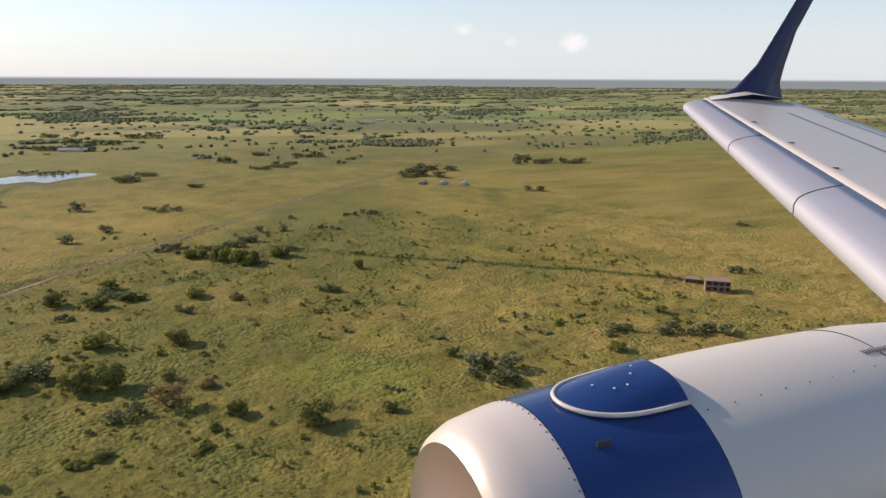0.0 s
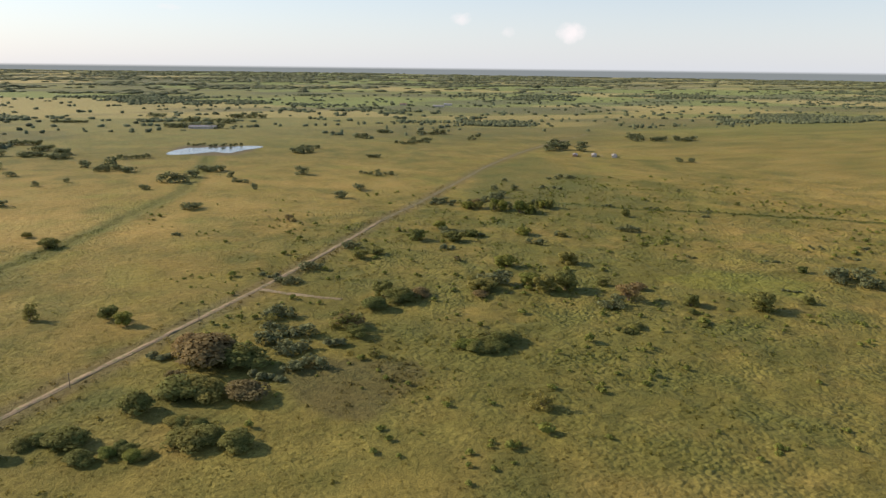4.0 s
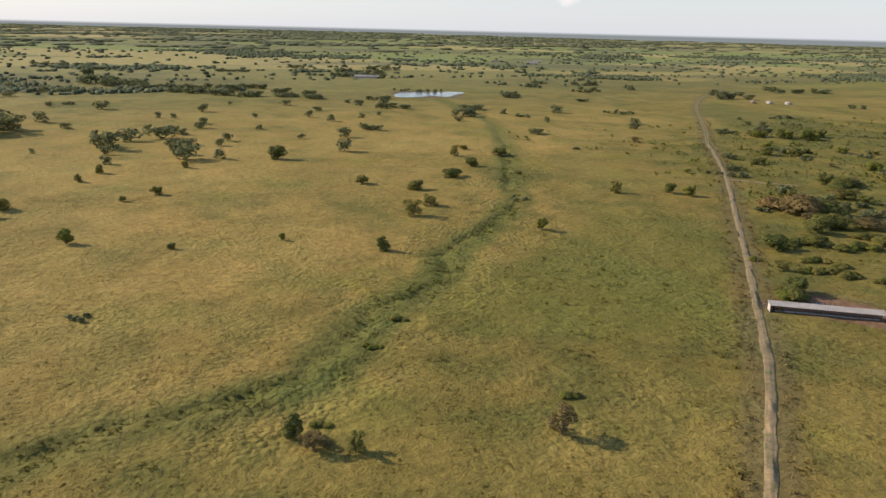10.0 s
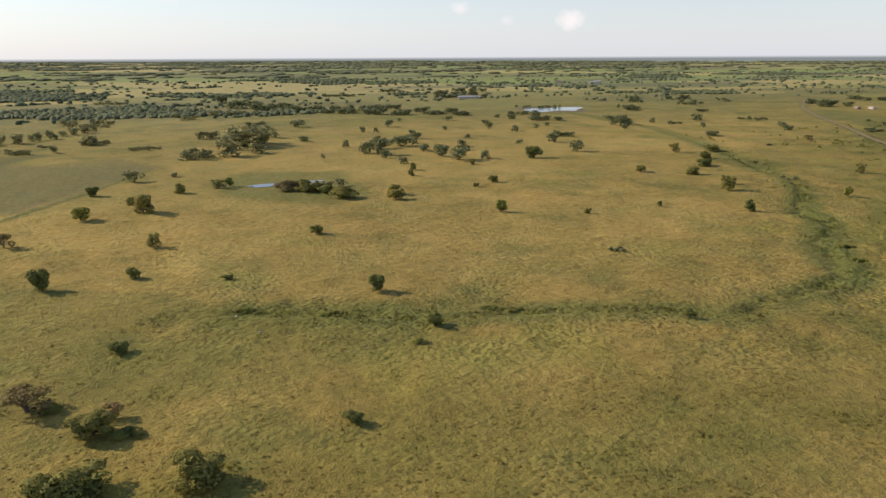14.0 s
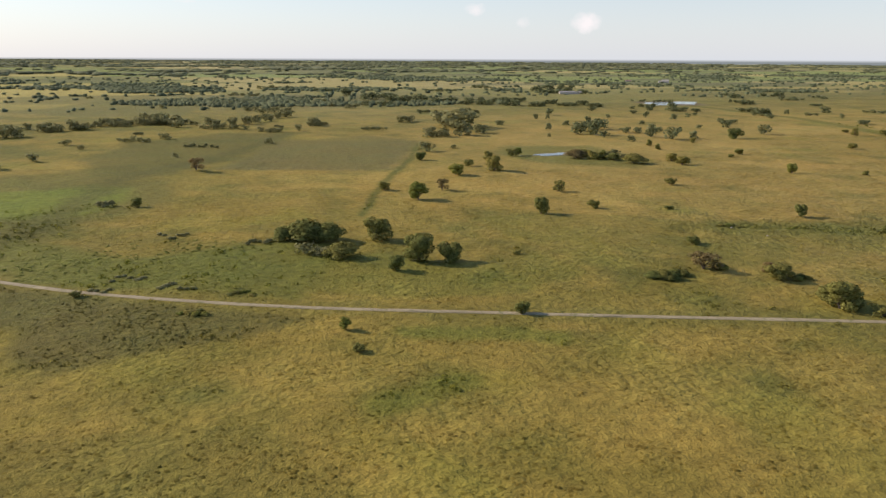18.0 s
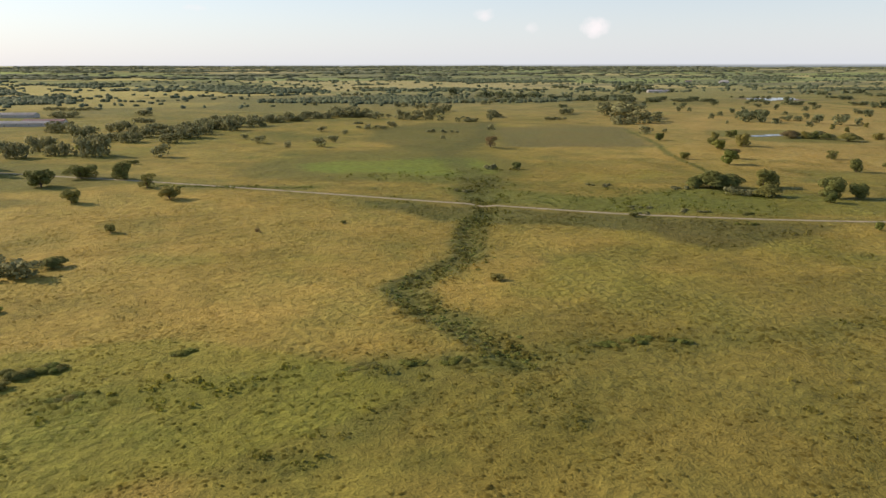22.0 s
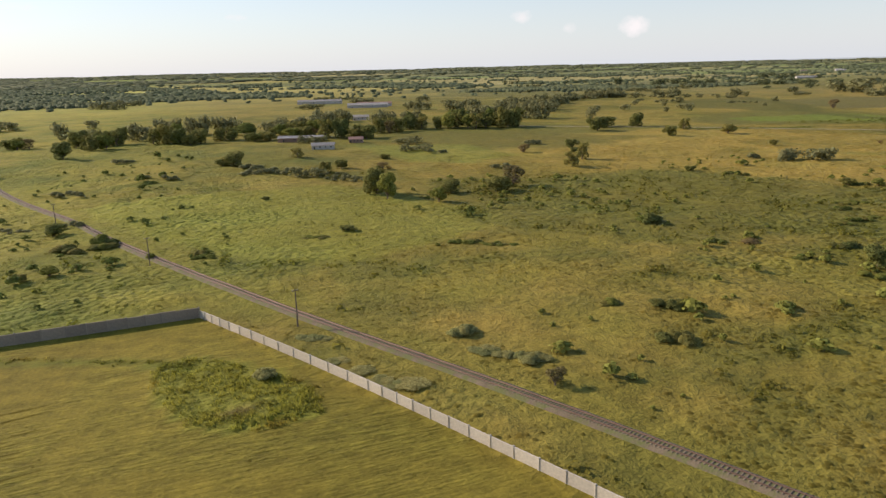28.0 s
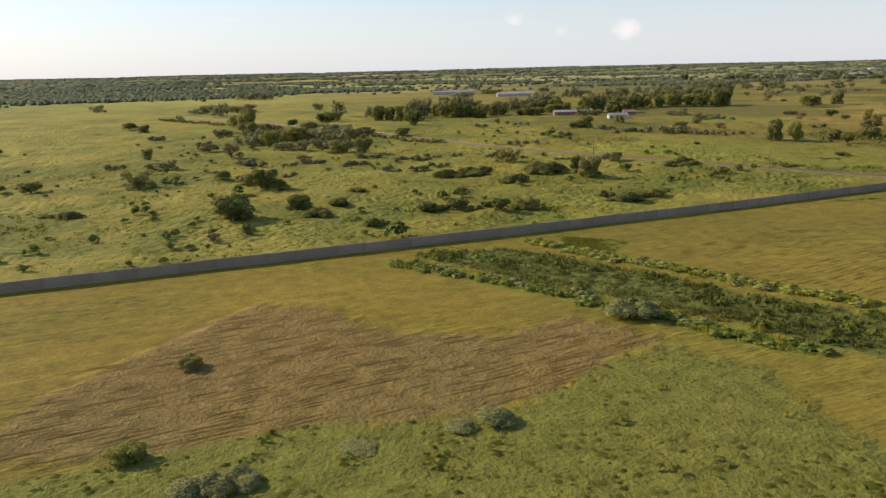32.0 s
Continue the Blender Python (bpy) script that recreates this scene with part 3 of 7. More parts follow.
    for ring, col, k in ((LUSH_A, (0.196, 0.205, 0.042), 0.6), (LUSH_B, (0.168, 0.172, 0.042), 0.65), (NEAR_SWARD, (0.176, 0.160, 0.048), 0.6), (DITCH_BED, (0.128, 0.150, 0.040), 0.8), (FAR_STRIP, (0.165, 0.168, 0.075), 0.7), (LANE_GREEN, (0.125, 0.152, 0.040), 0.7), (SWALE_SCRUB, (0.120, 0.124, 0.043), 0.75), (WET_FRINGE, (0.138, 0.140, 0.046), 0.7), (LUSH_C, (0.150, 0.158, 0.042), 0.5), (LUSH_D, (0.150, 0.168, 0.042), 0.55), (PLOUGHED, (0.150, 0.142, 0.062), 0.88), (REEDS_A, (0.112, 0.117, 0.040), 0.9), (REEDS_B, (0.126, 0.119, 0.042), 0.85), (FALLOW_A, (0.145, 0.148, 0.046), 0.8), (FALLOW_B, (0.155, 0.148, 0.046), 0.8), (MAIZE, (0.225, 0.235, 0.055), 0.65), (WET_EDGE, (0.135, 0.158, 0.042), 0.8), (WET, (0.150, 0.165, 0.045), 0.8), (WET_BRIGHT, (0.170, 0.222, 0.046), 0.85), (GARDEN, (0.22, 0.25, 0.06), 0.6), (POND_GREEN, (0.140, 0.155, 0.045), 0.7), (GREEN_SWARD, (0.158, 0.168, 0.042), 0.65), (TRI_GREEN, (0.132, 0.145, 0.045), 0.6), (OLD_PLOUGH, (0.170, 0.160, 0.060), 0.7), (SCRUB_DARK, (0.128, 0.138, 0.040), 0.6), (PALE_RING, (0.19, 0.21, 0.045), 0.7), (BROWN_MOUND, (0.115, 0.108, 0.040), 0.85), (YARD, (0.22, 0.14, 0.10), 0.9)):
        c = lerp(c, col, spread(wx * 0.4 + sx * 0.6, wy * 0.4 + sy * 0.6, ring) * k)
    c = lerp(c, (0.108, 0.116, 0.040), near(wx, wy, SWALE, 2.5, 6.0) * 0.75)
    mown = within(x, y, COMPOUND)
    c = lerp(c, (0.201, 0.174, 0.037), mown * 0.85)
    c = lerp(c, (0.222, 0.178, 0.036), mown * np.clip((-1160 - x) / 12, 0, 0.7))
    c = c * (1 + (mown * (0.16 * fbm(x / 2.2, y, 11, 3, 43) + 0.10 * fbm(x, y, 60, 2, 44)))[..., None])
    bands = np.sin((x * 0.25 + y) * 1.9 + 2.5 * fbm(x, y, 9, 2, 41))
    c = c * (1 + (0.10 * mown * bands * np.clip((fbm(x, y, 16, 2, 42) + 0.35) * 2, 0, 1))[..., None])
    for ring, col, k in ((REED_BED, (0.122, 0.152, 0.050), 0.9), (BED_CORNER, (0.165, 0.196, 0.042), 0.8), (MOWN_DRY, (0.212, 0.160, 0.076), 0.85), (LUSH_STRIP, (0.172, 0.184, 0.050), 0.92), (TUFT_ISLE, (0.205, 0.218, 0.048), 0.85)):
        c = lerp(c, col, within(sx, sy, ring) * k)
    c = lerp(c, (0.185, 0.220, 0.048), np.maximum(near(sx - 1.3, sy - 0.7, REED_ROW_A, 1.2, 0.6), near(sx - 1.3, sy - 0.7, REED_ROW_B, 1.2, 0.6)) * 0.8)
    c = lerp(c, (0.135, 0.160, 0.036), near(sx, sy, UNCUT, 0.4, 0.7) * 0.8)
    c = lerp(c, (0.17, 0.125, 0.075), np.exp(-(((sx - -1047.4) / 1.8) ** 2) - ((sy - 76.6) / 1.1) ** 2) * 0.8)
    c = lerp(c, (0.16, 0.14, 0.09), pond_depth(x, y))
    # yellower, lusher sward towards the west
    c = c * (1 + 0.20 * (np.clip((-1000 - x) / 80, 0, 1) * np.clip((y - 104) / 6, 0, 1))[..., None] * np.array([0.85, 1.4, 0.6]))
    c[..., 0] *= 1 - 0.015 * np.clip((y - 200) / 150, 0, 1)
    c[..., 1] *= 1 + 0.01 * np.clip((-650 - x) / 200, 0, 1)
    c[..., 2] *= 1 - 0.24 * np.clip((-450 - x) / 200, 0, 1)
    return c


def tinted(me, x, y, gain=None):
    rgba = np.zeros((len(x), 4), np.float32)
    rgba[:, :3] = tone(x, y)
    rgba[:, 3] = within(x, y, COMPOUND) & ~(within(x, y, REED_BED) | within(x, y, LUSH_STRIP) | within(x, y, TUFT_ISLE) | within(x, y, MOWN_DRY))
    if gain is not None:
        rgba[:, :3] *= gain[:, None]
    me.color_attributes.new("tone", "FLOAT_COLOR", "POINT").data.foreach_set("color", rgba.ravel())


def quads(name, co, faces, mat, smooth=False):
    """A mesh from arrays of corners and of four-cornered or three-cornered faces."""
    me = bpy.data.meshes.new(name)
    n = faces.shape[1]
    me.vertices.add(len(co))
    me.vertices.foreach_set("co", np.asarray(co, np.float32).ravel())
    me.loops.add(faces.size)
    me.loops.foreach_set("vertex_index", faces.ravel().astype(np.int32))
    me.polygons.add(len(faces))
    me.polygons.foreach_set("loop_start", np.arange(0, faces.size, n, dtype=np.int32))
    me.polygons.foreach_set("loop_total", np.full(len(faces), n, np.int32))
    if smooth:
        me.polygons.foreach_set("use_smooth", np.ones(len(faces), bool))
    me.update(calc_edges=True)
    if mat:
        me.materials.append(mat)
    return me


def spaced(stops):
    """Coordinates from stop to stop with a given step in each stretch."""
    out = [stops[0][0]]
    for (a, step), (b, _) in zip(stops, stops[1:]):
        n = max(1, round((b - a) / step))
        out += list(a + (b - a) * np.arange(1, n + 1) / n)
    return np.array(out)


gx = spaced([(-3800, 220), (-1700, 60), (-1400, 1.55), (330, 30), (700, 90), (1900, 260), (6000, 260)])
gy = spaced([(-900, 60), (-400, 9), (-60, 6), (20, 1.25), (270, 2.4), (420, 6), (760, 14), (1200, 40), (2000, 120), (5600, 120)])
X, Y = np.meshgrid(gx, gy)
xs, ys = X.ravel(), Y.ravel()
nx, ny = len(gx), len(gy)
i = (np.arange(ny - 1)[:, None] * nx + np.arange(nx - 1)[None]).ravel()
ground_me = quads("ground", np.stack([xs, ys, height(xs, ys)], 1), np.stack([i, i + 1, i + 1 + nx, i + nx], 1), TURF, True)
tinted(ground_me, xs, ys)
ground_me.attributes.new("rough", "FLOAT", "POINT").data.foreach_set("value", roughness(xs, ys).astype(np.float32))
tagged(new("ground", ground_me), "wide grass plain, dry yellow and green patches with weeds", "ground", kind="structure")


def base(x, y):
    return float(height(np.array([x]), np.array([y]))[0])


def part(name, bm, mat, parent=None, label="", smooth=False):
    """One mesh object from a bmesh, under a thing or a part."""
    me = bpy.data.meshes.new(name)
    bm.to_mesh(me)
    bm.free()
    me.materials.append(mat)
    if smooth:
        for p in me.polygons:
            p.use_smooth = True
    return piece(name, me, parent, label)


def piece(name, me, parent=None, label=""):
    ob = new(name, me)
    ob.parent = parent
    if label:
        tagged(ob, label)
    return ob


def box(size, at=(0, 0, 0), bevel=0.0, bm=None):
    bm = bm or bmesh.new()
    got = bmesh.ops.create_cube(bm, size=1, matrix=Matrix.Translation(at) @ Matrix.Diagonal((*size, 1)))
    if bevel:
        edges = list({e for v in got["verts"] for e in v.link_edges})
        bmesh.ops.bevel(bm, geom=edges, offset=bevel, segments=1, affect="EDGES")
    return bm


def tube(points, radii, sides=6, bm=None):
    """A tapered tube along points."""
    bm = bm or bmesh.new()
    rings = []
    for k, (p, r) in enumerate(zip(points, radii)):
        p = Vector(p)
        d = (Vector(points[min(k + 1, len(points) - 1)]) - Vector(points[max(k - 1, 0)])).normalized()
        q = d.to_track_quat("Z", "Y")
        rings.append([bm.verts.new(p + q @ Vector((r * math.cos(6.2832 * s / sides), r * math.sin(6.2832 * s / sides), 0))) for s in range(sides)])
    for a, b in zip(rings, rings[1:]):
        for s in range(sides):
            bm.faces.new((a[s], a[(s + 1) % sides], b[(s + 1) % sides], b[s]))
    bm.faces.new(rings[0][::-1])
    bm.faces.new(rings[-1])
    return bm


def along(line, step):
    """Points and headings at even steps on a smooth curve through a broken line."""
    pts = [Vector(p).to_2d() for p in line]
    out = []
    for k in range(len(pts) - 1):
        a, b = pts[max(k - 1, 0)], pts[k]
        c, d = pts[k + 1], pts[min(k + 2, len(pts) - 1)]
        n = max(1, round((c - b).length / step))
        for j in range(n):
            u = j / n
            out.append(0.5 * (2 * b + (c - a) * u + (2 * a - 5 * b + 4 * c - d) * u * u + (3 * b - a - 3 * c + d) * u**3))
    out.append(pts[-1])
    return np.array([(p.x, p.y) for p in out])


def ribbon(name, line, profile, mat, step=2.0, ragged=0.0, seed=1):
    """A strip that follows a line; profile: (offset, lift) across it."""
    p = along(line, step)
    d = np.gradient(p, axis=0)
    d /= np.linalg.norm(d, axis=1)[:, None]
    side = np.stack([-d[:, 1], d[:, 0]], 1)
    cols = []
    for k, (off, lift) in enumerate(profile):
        o = off + (ragged * fbm(p[:, 0] + 40 * k, p[:, 1], 4, 3, seed) if ragged else 0)
        q = p + side * np.reshape(o, (-1, 1))
        cols.append(np.column_stack([q, height(q[:, 0], q[:, 1]) + lift]))
    co = np.stack(cols, 1).reshape(-1, 3)
    m, n = len(profile), len(p)
    i = (np.arange(n - 1)[:, None] * m + np.arange(m - 1)[None]).ravel()
    return quads(name, co, np.stack([i, i + m, i + m + 1, i + 1], 1), mat, True)


# ---- tracks and railway ----
RUTS = [(-1.4, -0.25), (-1.15, 0.10), (-0.75, 0.06), (-0.45, 0.09), (0, 0.14), (0.45, 0.09), (0.75, 0.06), (1.15, 0.10), (1.4, -0.25)]
tagged(new("road", ribbon("road", TRACK[:9], [(o * 0.85, z) for o, z in RUTS], EARTH, ragged=0.45)), "pale rutted dirt track across the grass", "dirt road", kind="structure")
for off in (-0.75, 0.75):
    tagged(new("road", ribbon("road", TRACK[8:], [(off - 0.5, -0.15), (off - 0.28, 0.07), (off + 0.28, 0.07), (off + 0.5, -0.15)], DULL_EARTH, ragged=0.3, seed=3)), "overgrown wheel rut of the dirt track", "dirt road", kind="structure")
tagged(new("road", ribbon("road", SPUR, RUTS, EARTH, ragged=0.5, seed=5)), "short pale dirt spur off the track", "dirt road", kind="structure")
tagged(new("road", ribbon("road", LANE, [(o * 0.66, z) for o, z in RUTS], LANE_EARTH, ragged=0.25, seed=9)), "narrow pale dirt lane between fields", "dirt road", kind="structure")
railway = tagged(new("railway"), "single rusty railway line on reddish ballast", "railway", kind="structure")
piece("ballast_bed", ribbon("ballast_bed", RAIL, [(-1.45, -0.2), (-0.85, 0.26), (-0.5, 0.28), (0, 0.27), (0.5, 0.28), (0.85, 0.26), (1.45, -0.2)], BALLAST, ragged=0.12), railway, "reddish crushed-stone ballast bed")
for side in (-0.41, 0.41):
    piece("rail", ribbon("rail", RAIL, [(side - 0.035, 0.27), (side - 0.035, 0.40), (side + 0.035, 0.40), (side + 0.035, 0.27)], RUST), railway, "rusty steel rail")
p = along(RAIL, 0.42)
d = np.gradient(p, axis=0)
d /= np.linalg.norm(d, axis=1)[:, None]
s = np.stack([-d[:, 1], d[:, 0]], 1)
z = height(p[:, 0], p[:, 1])[:, None]
cs = [np.column_stack([p + d * a + s * b, z + c]) for c in (0.22, 0.305) for a, b in ((-0.08, -0.72), (0.08, -0.72), (0.08, 0.72), (-0.08, 0.72))]
co = np.stack(cs, 1).reshape(-1, 3)
k = np.arange(len(p))[:, None] * 8
faces = np.concatenate([k + np.array([f]) for f in ((4, 5, 6, 7), (0, 1, 5, 4), (1, 2, 6, 5), (2, 3, 7, 6), (3, 0, 4, 7))])
sl = piece("sleepers", quads("sleepers", co, faces, SLEEPER), railway, "weathered sleepers across the track")
tagged(sl, kind="stuff")

# ---- ponds ----
for (px, py, a, b), text in zip(PONDS, ("pale sky-lit pond in the pasture", "small shallow pond among bushes", "small blue pond among trees")):
    bm = bmesh.new()
    rim = []
    for k in range(56):
        g = 6.2832 * k / 56
        r = 0.82 + 0.22 * math.sin(g * 2 + px) + 0.10 * math.sin(g * 5 + 1) + 0.05 * math.sin(g * 9)
        if a > 30:
            r = 0.72 * r + 0.75 * abs(math.cos(g - 0.35)) ** 9
        rim.append(bm.verts.new((a * r * math.cos(g), b * r * math.sin(g), 0.12)))
    top = bm.faces.new(rim)
    got = bmesh.ops.extrude_face_region(bm, geom=[top])
    bmesh.ops.translate(bm, verts=[v for v in got["geom"] if isinstance(v, bmesh.types.BMVert)], vec=(0, 0, -0.4))
    bmesh.ops.recalc_face_normals(bm, faces=bm.faces[:])
    w = part("water", bm, WATER)
    w.location = (px, py, base(px, py))
    tagged(w, text, "pond", kind="structure")

# ---- concrete wall of precast panels ----
panel_me = bpy.data.meshes.new("panel")
bm = box((2.58, 0.10, 1.5), (0, 0, 0.75), 0.015)
bm = box((2.58, 0.14, 0.10), (0, 0, 1.48), 0.012, bm)
bm.to_mesh(panel_me)
bm.free()
panel_me.materials.append(CONCRETE_SHADED)
post_me = bpy.data.meshes.new("post")
bm = box((0.17, 0.22, 1.66), (0, 0, 0.79), 0.02)
bm.to_mesh(post_me)
bm.free()
post_me.materials.append(POST_GREY)


def wall_run(name, line, text, mat, tall=1.0):
    skin = panel_me.copy()
    skin.materials[0] = mat
    stake = post_me.copy()
    stake.materials[0] = mat
    root = tagged(new(name), text, "wall", kind="structure")
    p = along(line, 2.72)
    rnd = random.Random(4)
    for a, b in zip(p, p[1:]):
        ang = math.atan2(b[1] - a[1], b[0] - a[0])
        mid = (a + b) / 2
        z = min(base(*a), base(*b)) - 0.06
        o = piece("panel", skin, root)
        o.matrix_basis = Matrix.Translation((mid[0], mid[1], z + rnd.uniform(-0.03, 0.03))) @ pose(0, 0, 0, rnd.uniform(-1.2, 1.2), 0, math.degrees(ang)) @ Matrix.Diagonal((np.linalg.norm(b - a) / 2.72, 1, tall, 1))
        q = piece("post", stake, root)
        q.matrix_basis = Matrix.Translation((a[0], a[1], z)) @ pose(0, 0, 0, 0, rnd.uniform(-1, 1), math.degrees(ang)) @ Matrix.Diagonal((1, 1, tall, 1))
    return root


wall_run("wall_long", WALL_LONG, "long grey precast concrete panel wall around mown grass", CONCRETE_SHADED)
wall_run("wall_short", WALL_SHORT, "sunlit whitish concrete panel wall with grey posts", CONCRETE_SUNLIT, 0.76)

# ---- trees and bushes ----
SOFT = {}


def leaves(name, lobes, count, size, mat, seed, low=-1.0):
    """Small folded leaf clumps over lumpy lobes; lobes: (x, y, z, radius, flatness)."""
    r = np.random.default_rng(seed)
    area = np.array([q[3] ** 2 for q in lobes])
    pick = r.choice(len(lobes), count, p=area / area.sum())
    d = r.normal(size=(count, 3))
    d /= np.linalg.norm(d, axis=1)[:, None]
    d[:, 2] = np.where(d[:, 2] < low, -d[:, 2], d[:, 2])
    L = np.array(lobes)[pick]
    rad = L[:, 3] * r.uniform(0.66, 1.06, count) ** 0.5
    p = L[:, :3] + d * rad[:, None] * np.stack([np.ones(count), np.ones(count), L[:, 4]], 1)
    n = d + r.normal(scale=0.42, size=(count, 3))
    n /= np.linalg.norm(n, axis=1)[:, None]
    t = np.cross(n, r.normal(size=(count, 3)))
    t /= np.linalg.norm(t, axis=1)[:, None]
    b = np.cross(n, t)
    s = (size * r.uniform(0.6, 1.5, count))[:, None]
    fold = n * s * 0.35
    co = np.stack([p - t * s - fold, p - b * s * 0.8, p + t * s - fold, p + b * s * 0.8], 1).reshape(-1, 3)
    co[:, 2] = np.maximum(co[:, 2], 0.0)
    k = np.arange(count)[:, None] * 4
    me = quads(name, co, np.concatenate([k + np.array([(0, 1, 3)]), k + np.array([(1, 2, 3)])]), mat, True)
    # leaves shade with the mass that they belong to
    soft = np.repeat(d * 0.8 + n * 0.3 + np.array([0, 0, 0.3]), 4, axis=0)
    return softened(me, soft)


def softened(me, normals):
    normals = normals / np.linalg.norm(normals, axis=1)[:, None]
    SOFT[me.name] = normals
    me.normals_split_custom_set_from_vertices(normals.tolist())
    return me


def stems(name, tops, trunk, radius, seed):
    """A tapered trunk that forks into limbs towards the lobes."""
    r = random.Random(seed)
    lean = Vector((r.uniform(-0.05, 0.05), r.uniform(-0.05, 0.05), trunk))
    bm = tube([(0, 0, -0.12), (lean.x * 0.4, lean.y * 0.4, trunk * 0.5), lean], [radius * 1.35, radius, radius * 0.8], 7)
    for x, y, z, rad, _ in tops:
        end = Vector((x, y, z))
        mid = lean.lerp(end, 0.5) + Vector((0, 0, -0.03))
        tube([lean - Vector((0, 0, 0.03)), mid, end], [radius * 0.6, radius * 0.4, radius * 0.12], 5, bm)
    me = bpy.data.meshes.new(name)
    bm.to_mesh(me)
    bm.free()
    me.materials.append(BARK)
    return me


def crown_plan(kind, seed):
    r = random.Random(seed)
    out = []
    if kind == "round":
        out.append((0.0, 0.0, 0.50, 0.28, 1.0))
        for k in range(9):
            a, d = k * 0.9 + r.uniform(-0.4, 0.4), r.uniform(0.15, 0.36)
            out.append((d * math.cos(a), d * math.sin(a), r.uniform(0.24, 0.78) - 0.2 * d, r.uniform(0.18, 0.26), 0.9))
    elif kind == "spread":
        out.append((0.0, 0.0, 0.46, 0.26, 1.2))
        for k in range(10):
            a, d = k * 0.7 + r.uniform(-0.3, 0.3), r.uniform(0.16, 0.42)
            out.append((d * math.cos(a), d * math.sin(a), r.uniform(0.26, 0.84) - 0.4 * d, r.uniform(0.16, 0.24), 1.0))
    elif kind == "tall":
        for k in range(8):
            a, d = k * 1.9 + r.uniform(-0.4, 0.4), r.uniform(0.02, 0.26)
            out.append((d * math.cos(a), d * math.sin(a), 0.14 + 0.095 * k, 0.27 - 0.014 * k, 0.7))
    elif kind == "airy":
        for k in range(11):
            a, d = k * 0.66 + r.uniform(-0.3, 0.3), r.uniform(0.08, 0.40)
            out.append((d * math.cos(a), d * math.sin(a), r.uniform(0.18, 0.84), r.uniform(0.12, 0.19), 1.0))
    else:
        for k in range(11):
            a, d = k * 0.58 + r.uniform(-0.3, 0.3), r.uniform(0.0, 0.34)
            out.append((d * math.cos(a), d * math.sin(a), r.uniform(0.16, 0.58) * (1 - d), r.uniform(0.20, 0.29), 1.1))
        out.append((0.0, 0.0, 0.34, 0.36, 1.3))
    return out


TREES, BUSHES = [], []
for k, (kind, leaf, trunk, count, size) in enumerate((("round", 1, 0.14, 1300, 0.040), ("round", 0, 0.13, 1300, 0.040), ("spread", 1, 0.13, 1300, 0.040), ("spread", 0, 0.13, 1300, 0.040), ("tall", 1, 0.16, 1100, 0.038), ("airy", 0, 0.16, 760, 0.034), ("airy", 3, 0.16, 700, 0.034), ("round", 2, 0.13, 1300, 0.040), ("spread", 3, 0.13, 1100, 0.038))):
    plan = crown_plan(kind, 20 + k)
    TREES.append((stems("trunk", plan, trunk, 0.035, k), leaves("crown", plan, round(count * 2.2), size * 0.78, LEAF[leaf], k), ("deep green", "olive green", "deep green", "olive green", "deep green", "thin olive", "thin brownish", "fresh green", "brownish green")[k]))
for k, (leaf, count) in enumerate(((1, 1100), (0, 1050), (2, 1050), (0, 1000), (3, 900), (4, 1000))):
    plan = crown_plan("mound", 60 + k)
    BUSHES.append((stems("woody_base", plan[:5], 0.10, 0.025, 40 + k), leaves("foliage", plan, round(count * 2.8), 0.031, LEAF[leaf], 80 + k, -0.1), ("dark green", "olive green", "light green", "olive green", "brownish", "pale green")[k]))


# lighter crowns for what stands far off
FAR_TREE = [leaves("crown", crown_plan(kind, 20 + k), 240, 0.072, None, k) for k, kind in enumerate(("round", "round", "spread", "spread"))]
FAR_BUSH = [leaves("foliage", crown_plan("mound", 60 + k), 220, 0.085, None, k, -0.1) for k in range(3)]
TINY = [leaves("foliage", crown_plan("mound", 90 + k), 90, 0.12, None, 30 + k, -0.1) for k in range(3)]
PLANTS = []


def grove(kind, where, rows):
    """Notes single plants, and thickets where one is much wider than high."""
    for x, y, h, w in rows:
        if math.hypot(x + 1202.5, y - 224) < 5:
            continue
        if kind == "bush" and y > 330 and h >= 5 and 12 <= w < 30:
            # a tall clump is several crowns grown together
            for k in range(4):
                a, grow = k * 1.57 + 0.13 * x, 0.72 + 0.30 * ((0.37 * k + 0.01 * abs(x * y)) % 1)
                PLANTS.append(("tree", x + 0.27 * w * math.cos(a), y + 0.24 * w * math.sin(a), h * grow, w * 0.40 * (0.8 + 0.35 * grow), where))
            continue
        thick = w > 1.9 * max(h, 1.6)
        if -440 < x < -285 and thick and away(np.array([x]), np.array([y]), DITCH)[0] < 7:
            continue
        if away(np.array([x]), np.array([y]), BROOK)[0] < 9:
            h *= 0.6
            if thick:
                continue
        PLANTS.append(("thicket" if thick else kind, x, y, h * 1.02, max(w * (1.0 if thick else 1.22), 0.9), where))


